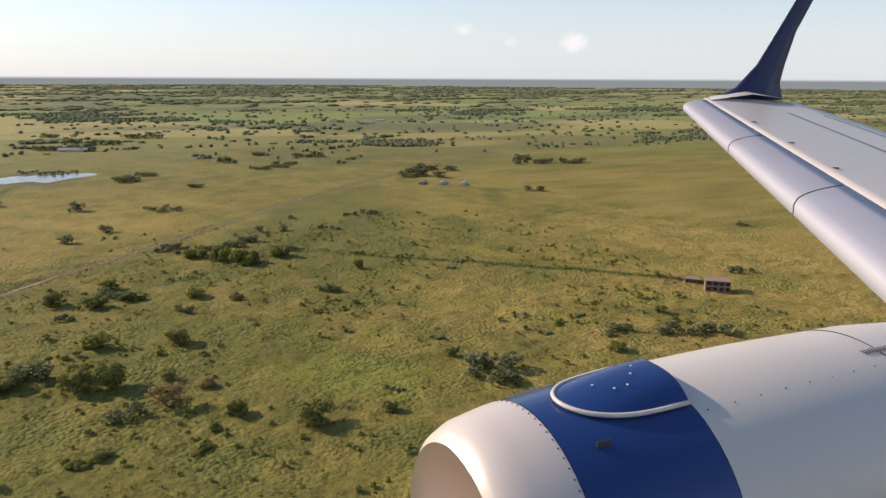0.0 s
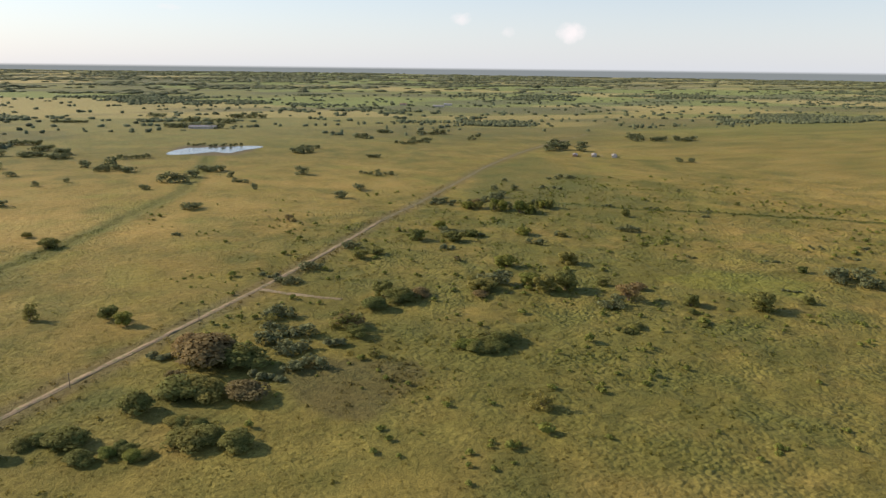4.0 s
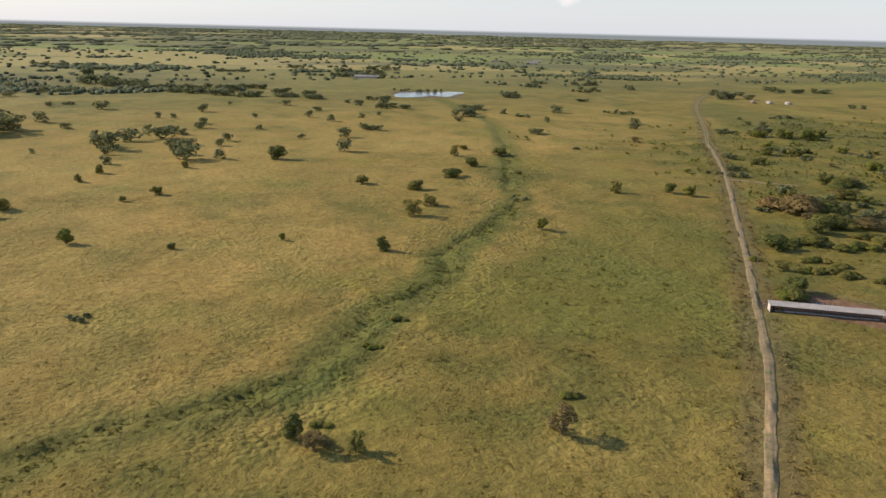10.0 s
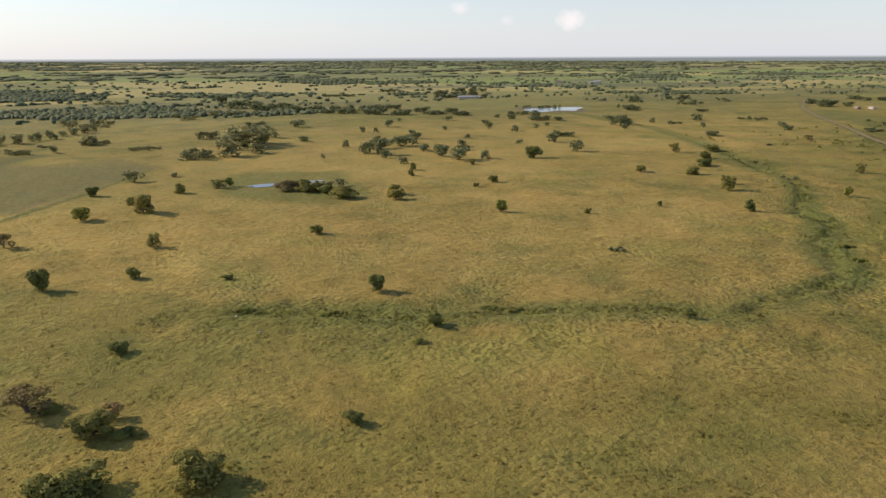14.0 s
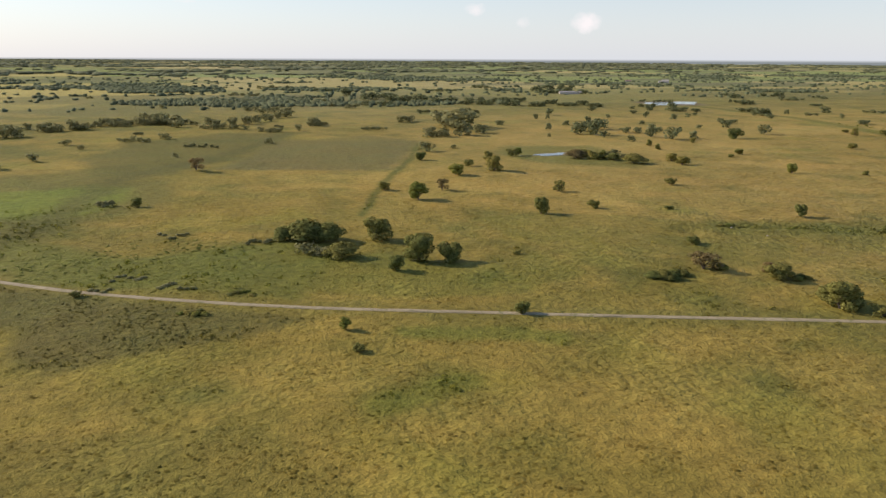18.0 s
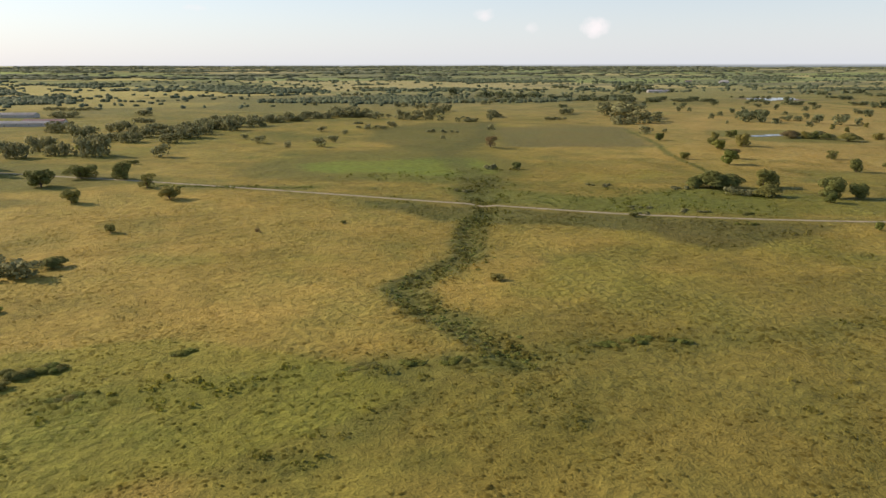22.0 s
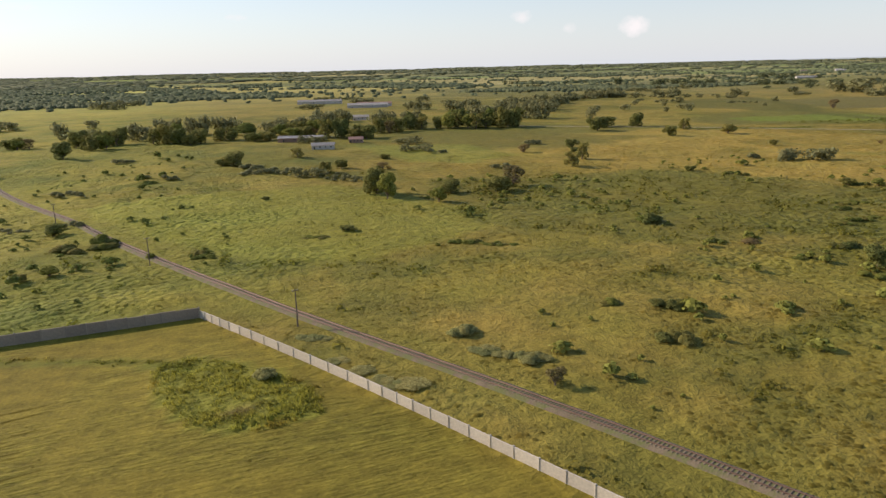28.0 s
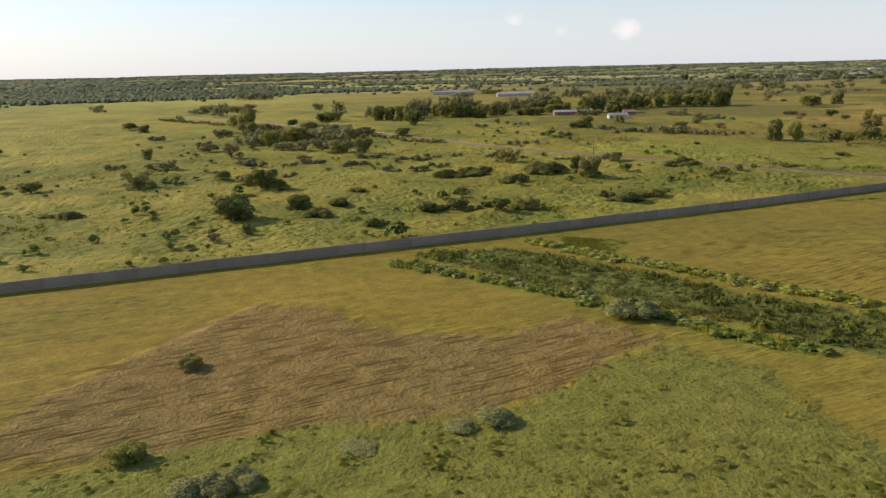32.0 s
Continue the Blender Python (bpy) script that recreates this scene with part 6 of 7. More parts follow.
def building(name, x, y, turn, L, W, H, rise, text, wall_mat, roof_mat, doors=1, windows=3, over=0.3):
    """A plain gabled building with walls, two roof slopes, doors and windows."""
    root = tagged(new(name), text, "building")
    for sx, sy, ax, ay in ((L, 0.15, 0, -W / 2 + 0.075), (L, 0.15, 0, W / 2 - 0.075), (0.15, W - 0.3, -L / 2 + 0.075, 0), (0.15, W - 0.3, L / 2 - 0.075, 0)):
        part("wall", box((sx, sy, H + 0.3), (ax, ay, H / 2 - 0.15)), wall_mat, root)
    for e in (-1, 1):
        bm = bmesh.new()
        a, b = e * (L / 2), e * (L / 2 - 0.15)
        v = [bm.verts.new(q) for q in ((a, -W / 2, H), (a, W / 2, H), (a, 0, H + rise), (b, -W / 2, H), (b, W / 2, H), (b, 0, H + rise))]
        for f in ((0, 1, 2), (5, 4, 3), (0, 3, 4, 1), (1, 4, 5, 2), (2, 5, 3, 0)):
            bm.faces.new([v[i] for i in f])
        bmesh.ops.recalc_face_normals(bm, faces=bm.faces[:])
        part("gable", bm, wall_mat, root)
    for e in (0, 180):
        slope = part("roof", corrugated(L + 2 * over, W / 2 + over, rise * (1 + 2 * over / W)), roof_mat, root)
        slope.matrix_basis = pose(0, 0, 0, 0, 0, e) @ Matrix.Translation((0, -W / 2 - over, H - rise * 2 * over / W + 0.03))
    for side in (-1, 1):
        n = windows + doors
        for i in range(n):
            px = (i + 0.5) / n * L - L / 2
            tall = i < doors
            # a solid dark panel on the wall stands for the unlit opening
            w = part("door" if tall else "window", box((0.55 if tall else 0.6, 0.06, 1.15 if tall else 0.5), (px, side * (W / 2 + 0.015), 0.58 if tall else H * 0.58)), DARK, root, "dark open doorway" if tall else "dark unglazed window")
            part("frame", box((0.72, 0.05, 0.06), (px, side * (W / 2 + 0.045), 1.2 if tall else H * 0.58 + 0.29)), POST_GREY, w)
    root.matrix_basis = pose(x, y, base(x, y) - 0.02, 0, 0, turn)
    return root


# the long cattle shed beside the track, a single pitch on posts
shed = tagged(new("cattle_shed"), "long open shed with ribbed pale metal roof", "shed")
roof_len, roof_deep = 27.0, 3.1
part("roof", corrugated(roof_len, roof_deep, 0.35, 0.62, 0.10), ZINC, shed, "pale weathered ribbed metal roof").location = (0, -roof_deep / 2, 1.75)
for i in range(10):
    for yy, hh in ((-roof_deep / 2 + 0.25, 1.76), (roof_deep / 2 - 0.25, 2.04)):
        part("post", box((0.12, 0.12, hh + 0.2), (-roof_len / 2 + 0.4 + i * (roof_len - 0.8) / 9, yy, hh / 2 - 0.1)), POLE_WOOD, shed)
part("back_wall", box((roof_len - 0.6, 0.12, 1.1), (0, roof_deep / 2 - 0.25, 0.5)), BRICKWALL, shed, "low bare-block wall")
part("end_wall", box((0.14, roof_deep - 0.4, 1.7), (-roof_len / 2 + 0.25, 0, 0.8)), PLASTER, shed, "whitewashed end wall")
part("trough", box((roof_len - 3, 0.5, 0.35), (0, -0.4, 0.17), 0.03), POST_GREY, shed)
shed.matrix_basis = pose(-217.3, 121.6, base(-217.3, 121.6), 0, 0, -38)
fence = tagged(new("yard_fence"), "rough post-and-rail fence round the trodden yard", "fence")
ring = [(-227.1, 133.1), (-215.6, 136.6), (-205.6, 133.6), (-199.2, 120.3)]
fp = along(ring, 2.4)
for a, b in zip(fp, fp[1:]):
    part("post", box((0.10, 0.10, 1.0), (a[0], a[1], base(*a) + 0.4)), POLE_WOOD, fence)
    for zz in (0.4, 0.75):
        part("rail", tube([(a[0], a[1], base(*a) + zz), (b[0], b[1], base(*b) + zz)], [0.04, 0.04], 5), POLE_WOOD, fence)
rubble_rnd = random.Random(3)
for i in range(16):
    bm = bmesh.new()
    bmesh.ops.create_icosphere(bm, subdivisions=1, radius=rubble_rnd.uniform(0.15, 0.4))
    for v in bm.verts:
        v.co *= rubble_rnd.uniform(0.7, 1.25)
        v.co.z *= 0.6
    o = part("rubble_block", bm, PLASTER)
    x, y = -213.6 + rubble_rnd.uniform(-4, 4), 127.4 + rubble_rnd.uniform(-1.6, 1.6)
    o.location = (x, y, base(x, y) + 0.08)
    tagged(o, "pale broken rubble block on trodden earth", "rubble", "rubble in the yard")


def bare_house(x, y, turn, L, W, H, floors, text):
    """An unfinished block building: slabs, columns and bare-block infill with openings."""
    root = tagged(new("unfinished_house"), text, "house")
    for k in range(floors + 1):
        part("slab", box((L + 0.3, W + 0.3, 0.18), (0, 0, k * H + 0.05), 0.02), BRICKWALL, root)
    for k in range(floors):
        for i in range(5):
            for j in (-1, 1):
                part("column", box((0.22, 0.22, H - 0.18), (-L / 2 + 0.15 + i * (L - 0.3) / 4, j * (W / 2 - 0.1), k * H + H / 2 + 0.05)), BRICKWALL, root)
        for i in range(4):
            for j in (-1, 1):
                cx = -L / 2 + (i + 0.5) * L / 4
                part("infill", box((L / 4 - 0.3, 0.12, 0.55), (cx, j * (W / 2 - 0.1), k * H + 0.42)), BRICKWALL, root)
                part("infill", box((0.45, 0.12, H - 0.75), (cx - L / 8 + 0.4, j * (W / 2 - 0.1), k * H + 0.7 + (H - 0.75) / 2)), BRICKWALL, root)
        for j in (-1, 1):
            part("end_wall", box((0.12, W - 0.5, H - 0.2), (j * (L / 2 - 0.1), 0, k * H + H / 2 + 0.05)), BRICKWALL, root)
        part("partition", box((L - 1, 0.12, H - 0.2), (0, 0, k * H + H / 2 + 0.05)), BRICKWALL, root)
    root.matrix_basis = pose(x, y, base(x, y) - 0.05, 0, 0, turn)


bare_house(232.6, 219.8, -42, 10.0, 7.5, 2.4, 2, "unfinished two-storey block house in the field")
bare_house(233.6, 235.1, -42, 6.5, 5.0, 2.2, 1, "small unfinished block house beside the larger one")
building("farm_shed", 263.4, 554.6, 52, 15, 4.2, 1.6, 0.8, "long low farm shed with pale metal roof", PLASTER, ZINC)
building("farm_shed", 277.4, 543.4, 52, 13, 4.2, 1.6, 0.8, "long low farm shed with pale metal roof", PLASTER, ZINC)
building("farm_shed", 247.5, 561.7, 52, 12, 4.0, 1.6, 0.8, "low grey-roofed farm shed beside trees", BRICKWALL, ROOF_GREY)
building("barn", -20.7, 977.7, -22, 34, 9, 2.6, 1.6, "long grey-roofed barn beyond the pond", PLASTER, ROOF_GREY)
building("barn", -885, 618.4, -20, 34, 8, 2.4, 1.4, "long barn with pale roof among trees", PLASTER, ZINC)
building("barn", -873.7, 638.5, -20, 30, 7, 2.4, 1.4, "long barn with reddish roof among trees", PLASTER, ROOF_RED)
building("house", -989.9, 304.4, -18, 9, 4, 1.7, 0.9, "low white house with grey roof among bushes", PLASTER, ROOF_GREY)
building("house", -971.9, 320.6, -18, 6, 4, 1.6, 0.9, "small brown house among bushes", BRICKWALL, ROOF_RED)
building("barn", -904.3, 722.7, -22, 42, 9, 2.6, 1.5, "long pale barn far across the fields", PLASTER, ZINC)
building("shed", -992, 342.2, -20, 20, 5, 1.8, 0.8, "grey-roofed shed beside dense trees", BRICKWALL, ROOF_GREY)
building("house", -636.1, 666, -25, 12, 6, 2.0, 1.2, "low brown house beyond the ploughed field", BRICKWALL, ROOF_RED)
building("house", -929.7, 472.1, -20, 10, 6, 2.0, 1.2, "small house with pale roof among trees", PLASTER, ZINC)
building("farmhouse", 483.5, 1353.3, -30, 22, 8, 2.6, 1.5, "white farmhouse far out on the plain", PLASTER, ZINC)
building("farmhouse", 523.6, 1394, -30, 16, 8, 2.6, 1.5, "white farmhouse far out on the plain", PLASTER, ZINC)
building("farmhouse", 433.8, 1415.4, -30, 14, 7, 2.6, 1.5, "white farmhouse far out on the plain", PLASTER, ROOF_RED)

# ---- far woods ----
wr = np.random.default_rng(5)


def far_woods(name, x, y, h, w, text, mat):
    """Many lumpy crowns standing close together, as one belt of woodland."""
    n = len(x)
    ring = np.array([(math.cos(a), math.sin(a)) for a in np.arange(6) * math.pi / 3])
    shell = [np.column_stack([ring * 0.42, np.full(6, 0.05)]), np.column_stack([ring * 0.52, np.full(6, 0.5)]), np.column_stack([ring * 0.40, np.full(6, 0.88)]), np.array([[0, 0, 1.0]])]
    unit = np.concatenate(shell)
    co = unit[None] * np.stack([w, w, h], 1)[:, None] * wr.uniform(0.7, 1.25, (n, len(unit), 1))
    co += np.stack([x, y, height(x, y) - 0.2], 1)[:, None]
    tri = []
    for r in (0, 6):
        for s in range(6):
            a, b = r + s, r + (s + 1) % 6
            tri += [(a, b, b + 6), (a, b + 6, a + 6)]
    tri += [(12 + s, 12 + (s + 1) % 6, 18) for s in range(6)]
    k = np.arange(n)[:, None, None] * len(unit) + np.array(tri)[None]
    me = quads(name, co.reshape(-1, 3), k.reshape(-1, 3), mat, True)
    # soft shading, as of many leaves turned every way
    soft = np.tile(unit * np.array([0.9, 0.9, 0.0]) + np.array([0, 0, 0.8]), (n, 1))
    soft /= np.linalg.norm(soft, axis=1)[:, None]
    me.normals_split_custom_set_from_vertices(soft.tolist())
    tagged(new(name, me), text, "woods", kind="stuff")


def belts(count, y0, y1, wide, tall, share, text):
    """Long belts of woodland lying across the plain between open fields."""
    cy = wr.uniform(y0, y1, count)
    cx = -1500 - 0.15 * cy + wr.uniform(0, 1, count) * (1900 + 1.65 * cy)
    size = 150 + 0.06 * cy
    belt = fbm(cx / 1.7, cy * 1.1, 170, 4, 51) + 0.22 * fbm(cx, cy, 45, 2, 52)
    west = (cx < -850 - (cy - 900) * 0.25) & (cy > 950)
    dense = belt + share * np.clip((cy - 1500) / 2500, 0, 1) + 0.5 * west
    hedge = (np.abs(fbm(cx, cy * 2, 300, 2, 53)) < 0.012) & (cy < 1900)
    keep = (wr.uniform(0, 1, count) < np.clip((dense - 0.27) * 9, 0, 1) * 0.92 + hedge * 0.4 + 0.012) & (pond_depth(cx, cy) < 0.01)
    keep &= ~((np.abs(cx + 60) < 160) & (np.abs(cy - 780) < 160)) & ~((cx < -600) & (cy < 800))
    cx, cy = cx[keep], cy[keep]
    n = len(cx)
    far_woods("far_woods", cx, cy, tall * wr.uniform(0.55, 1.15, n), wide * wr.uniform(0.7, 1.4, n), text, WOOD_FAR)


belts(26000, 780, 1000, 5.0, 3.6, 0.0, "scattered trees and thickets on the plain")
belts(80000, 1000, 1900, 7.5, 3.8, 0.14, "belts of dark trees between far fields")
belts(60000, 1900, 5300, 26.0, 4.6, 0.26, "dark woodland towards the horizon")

# ---- a palm in the weeds beyond the wall ----
palm = tagged(new("palm"), "small ragged palm standing in weeds", "palm tree")
part("trunk", tube([(0, 0, -0.2), (0.1, 0, 1.3), (0.05, 0, 2.7)], [0.16, 0.12, 0.10], 8), BARK, palm)
prnd = random.Random(2)
for k in range(13):
    bm = bmesh.new()
    a, lift, reach = k * 2.4, prnd.uniform(0.1, 0.9), prnd.uniform(1.1, 1.5)
    rib_ = [Vector((reach * u * math.cos(a), reach * u * math.sin(a), 2.7 + lift * u - 1.35 * u * u)) for u in (0, 0.2, 0.4, 0.6, 0.8, 1.0)]
    across = Vector((-math.sin(a), math.cos(a), 0))
    left = [bm.verts.new(q + across * w + Vector((0, 0, -w * 0.5))) for q, w in zip(rib_, (0.03, 0.18, 0.26, 0.25, 0.17, 0.02))]
    mid_ = [bm.verts.new(q) for q in rib_]
    right = [bm.verts.new(q - across * w + Vector((0, 0, -w * 0.5))) for q, w in zip(rib_, (0.03, 0.18, 0.26, 0.25, 0.17, 0.02))]
    for j in range(5):
        bm.faces.new((left[j], left[j + 1], mid_[j + 1], mid_[j]))
        bm.faces.new((mid_[j], mid_[j + 1], right[j + 1], right[j]))
    part("frond", bm, LEAF[0], palm)
palm.location = (-1202.5, 224, base(-1202.5, 224))

# ---- grass tufts and weeds ----
tr = np.random.default_rng(9)


def tufts(count, x0, x1, y0, y1, text):
    x, y = tr.uniform(x0, x1, count), y0 + (y1 - y0) * tr.uniform(0, 1, count) ** 1.35
    bare = np.maximum.reduce([near(x, y, TRACK, 1.5, 0.8), near(x, y, LANE, 1.2, 0.6), near(x, y, RAIL, 1.5, 0.5), near(x, y, WALL_LONG, 0.2, 0.3), near(x, y, WALL_SHORT, 0.2, 0.3), pond_depth(x, y), 0.8 * within(x, y, YARD), 0.5 * within(x, y, PLOUGHED)])
    mown = within(x, y, COMPOUND)
    rank = within(x, y, REED_BED) | within(x, y, TUFT_ISLE) | within(x, y, LUSH_STRIP)
    patchy = np.clip(fbm(x, y, 9, 3, 61) * 1.6 + 0.55, 0.08, 1) * np.where(mown & ~rank, 0.22, 1)
    ok = (bare < 0.3) & (tr.uniform(0, 1, count) < patchy)
    x, y, mown, rank = x[ok], y[ok], mown[ok], rank[ok]
    n = len(x)
    wet = np.maximum.reduce([near(x, y, DITCH, 1.0, 2.5), near(x, y, BROOK, 2.0, 2.5), near(x, y, BROOK_ARM, 1.5, 2.5), near(x, y, SCRUB_LINE, 2, 2)])
    reed = within(x, y, REEDS_A) | within(x, y, REEDS_B)
    s = tr.uniform(0.2, 0.65, n) * (1 + 0.5 * wet) * np.where(mown & ~rank, 0.5, 1) * np.where(rank, 1.0, 1)
    h = s * tr.uniform(0.15, 0.42, n) * np.where(reed | (rank & ~within(x, y, LUSH_STRIP)), 1.5, 1)
    a = tr.uniform(0, 6.28, n)
    co = np.empty((n, 5, 3))
    z = height(x, y)
    for k in range(4):
        rr = s * tr.uniform(0.6, 1.2, n)
        co[:, k] = np.stack([x + rr * np.cos(a + k * 1.5708), y + rr * np.sin(a + k * 1.5708), z - 0.06], 1)
    co[:, 4] = np.stack([x + s * tr.uniform(-0.35, 0.35, n), y + s * tr.uniform(-0.35, 0.35, n), z + h], 1)
    k = np.arange(n)[:, None, None] * 5 + np.array([(0, 1, 4), (1, 2, 4), (2, 3, 4), (3, 0, 4)])[None]
    me = quads("grass_tufts", co.reshape(-1, 3), k.reshape(-1, 3), TUFT, True)
    tinted(me, np.repeat(x, 5), np.repeat(y, 5), np.repeat(tr.uniform(0.9, 1.2, n), 5))
    tagged(new("grass_tufts", me), text, "grass", kind="stuff")


tufts(56000, -60, 290, 60, 400, "rough green and yellow grass tufts in scrub")
tufts(56000, -300, -60, 60, 380, "green grass tufts along the dirt track")
tufts(56000, -560, -300, 55, 330, "dry yellow grass tufts on the pasture")
tufts(56000, -800, -560, 50, 300, "yellow grass tufts round lane and brook")
tufts(56000, -1010, -800, 35, 260, "green and yellow grass tufts in scrub")
tufts(42000, -1300, -1010, 25, 240, "grass tufts and weeds round the concrete wall")


def weeds(count, x0, x1, y0, y1, text):
    """Leafy waist-high weeds, thick along ditches and in the green hollows."""
    x, y = tr.uniform(x0, x1, count), y0 + (y1 - y0) * tr.uniform(0, 1, count) ** 1.3
    clumpy = np.clip(fbm(x, y, 7, 3, 72) * 2.2 + 0.25, 0, 1)
    lines = np.maximum.reduce([0.4 * clumpy * near(x, y, DITCH, 1.2, 2.5), 0.3 * clumpy * near(x, y, SIDE_DITCH, 0.6, 2), 0.6 * (0.4 + 0.6 * clumpy) * near(x, y, BROOK, 2.5, 2.5), 0.4 * clumpy * near(x, y, BROOK_ARM, 1.2, 2.5), 0.6 * clumpy * near(x, y, SCRUB_LINE, 2, 3), 0.5 * clumpy * near(x, y, HEDGE_STRIP, 5, 6), 0.7 * near(x, y, OLD_LINE, 1, 1.5), 0.35 * near(x, y, TRACK, 4, 2) * (near(x, y, TRACK, 2.0, 0.5) < 0.5), 0.9 * clumpy * within(x, y, REED_BED), 0.15 * clumpy * within(x, y, TUFT_ISLE), 0.02 * within(x, y, LUSH_STRIP)])
    green = np.clip(1.5 - tone(x, y)[:, 0] / 0.125, 0, 1) * (~within(x, y, COMPOUND)) * (~(within(x, y, LUSH_STRIP) | within(x, y, REEDS_A) | within(x, y, PLOUGHED) | within(x, y, YARD) | within(x, y, FALLOW_A)))
    ok = (tr.uniform(0, 1, count) < np.maximum(lines, green * np.clip(fbm(x, y, 12, 2, 71) + 0.25, 0, 0.6))) & (near(x, y, RAIL, 1.5, 0.5) < 0.3) & (near(x, y, LANE, 1.3, 0.5) < 0.3) & (near(x, y, TRACK, 1.8, 0.5) < 0.3) & (near(x, y, WALL_LONG, 0.4, 0.4) < 0.3) & (near(x, y, WALL_SHORT, 0.4, 0.4) < 0.3) & (pond_depth(x, y) < 0.1)
    x, y = x[ok], y[ok]
    n, m = len(x), 9
    s = tr.uniform(0.35, 0.95, n)
    d = tr.normal(size=(n, m, 3))
    d /= np.linalg.norm(d, axis=2)[:, :, None]
    d[:, :, 2] = np.abs(d[:, :, 2])
    p = np.stack([x, y, height(x, y)], 1)[:, None] + d * s[:, None, None] * np.array([1, 1, 0.8])
    t = np.cross(d, tr.normal(size=d.shape))
    t /= np.linalg.norm(t, axis=2)[:, :, None]
    b = np.cross(d, t)
    q = (s[:, None] * tr.uniform(0.3, 0.55, (n, m)))[:, :, None]
    co = np.stack([p - t * q, p - b * q * 0.6 + d * q * 0.3, p + t * q, p + b * q * 0.6 + d * q * 0.3], 2).reshape(-1, 3)
    k = np.arange(n * m)[:, None] * 4
    me = quads("weeds", co, np.concatenate([k + np.array([(0, 1, 3)]), k + np.array([(1, 2, 3)])]), TUFT)
    gain = np.repeat(tr.uniform(0.85, 1.4, n * m), 4)
    tinted(me, np.repeat(x, m * 4), np.repeat(y, m * 4), gain)
    tagged(new("weeds", me), text, "weeds", kind="stuff")


weeds(46000, -90, 290, 60, 450, "rank green weeds in rough scrub")
weeds(31200, -330, -60, 60, 420, "rank green weeds along track and ditch")
weeds(26400, -660, -330, 55, 300, "green weeds along the winding ditch")
weeds(31200, -860, -660, 50, 300, "dense dark weeds along the brook")
weeds(46000, -1030, -860, 35, 260, "rank green weeds in thick scrub")
weeds(43200, -1300, -1030, 20, 240, "lush green weeds round the concrete wall")


def reeds(name, ring, count, tall, text, pale=1.2):
    """Upright blades in clumps over one bed."""
    a = np.array(ring)
    x, y = tr.uniform(*np.sort(a[:, 0])[[0, -1]], count), tr.uniform(*np.sort(a[:, 1])[[0, -1]], count)
    ok = within(x + 0.8 * fbm(x, y, 3, 2, 91), y + 0.8 * fbm(x, y, 3, 2, 92), ring) & (tr.uniform(0, 1, count) < np.clip(0.75 + fbm(x, y, 5, 2, 93), 0.25, 1))
    x, y = x[ok], y[ok]
    n, m = len(x), 10
    h = tall * tr.uniform(0.55, 1.15, (n, m)) * (1 + 0.35 * fbm(x, y, 6, 2, 94))[:, None]
    g = tr.uniform(0, 6.28, (n, m))
    foot = np.stack([x[:, None] + tr.uniform(-0.4, 0.4, (n, m)), y[:, None] + tr.uniform(-0.4, 0.4, (n, m)), np.repeat(height(x, y)[:, None] - 0.05, m, 1)], 2)
    wide = 0.045 + 0.02 * tall
    side_ = np.stack([np.cos(g), np.sin(g), 0 * g], 2) * wide
    tip = foot + np.stack([-np.sin(g) * h * 0.9, np.cos(g) * h * 0.9, h], 2)
    waist = foot * 0.45 + tip * 0.55 + np.stack([0 * g, 0 * g, h * 0.25], 2)
    co = np.stack([foot - side_ * 0.6, foot + side_ * 0.6, waist + side_, waist - side_, tip], 2).reshape(-1, 3)
    k = np.arange(n * m)[:, None] * 5
    me = quads(name, co, np.concatenate([k + np.array([f]) for f in ((0, 1, 2), (0, 2, 3), (3, 2, 4))]), TUFT)
    # soft shading, as of many blades leaning every way
    lean = np.stack([-np.sin(g), np.cos(g), 0 * g + 2.2], 2).reshape(-1, 3)
    lean /= np.linalg.norm(lean, axis=1)[:, None]
    me.normals_split_custom_set_from_vertices(np.repeat(lean, 5, axis=0).tolist())
    tinted(me, np.repeat(x, m * 5), np.repeat(y, m * 5), np.repeat(pale * tr.uniform(0.8, 1.2, n * m), 5))
    tagged(new(name, me), text, name, kind="stuff")


reeds("reeds", REED_BED, 7000, 0.4, "dark green reeds and herbs in a dense bed", 1.2)
reeds("grass", TUFT_ISLE, 1100, 0.3, "rank green grass island on mown ground", 1.4)
reeds("grass", UNCUT + [(x + 0.4, y + 1.1) for x, y in UNCUT[::-1]], 900, 0.25, "uncut strip of green grass", 1.3)
for row in (REED_ROW_A, REED_ROW_B):
    reeds("reeds", row + [(x + 2.6, y + 1.4) for x, y in row[::-1]], 5200, 0.42, "row of rank pale grass on mown ground", 1.6)
    p = along(row, 0.5)
    p = p[tr.integers(len(p), size=150)] + np.array((1.3, 0.7)) + tr.normal(scale=0.75, size=(150, 2))
    for lo, hi, mat, text in ((0, 125, HERB, "low vivid green herbs in a row"), (125, 150, LEAF[4], "pale silvery herbs in a row")):
        stand("herbs", [("shrub", float(a), float(b), float(tr.uniform(0.4, 0.85)), float(tr.uniform(1.2, 2.6))) for a, b in p[lo:hi]], text, mat, lo + 3)
reeds("grass", BED_CORNER, 1500, 0.22, "uncut patch of green grass", 1.1)


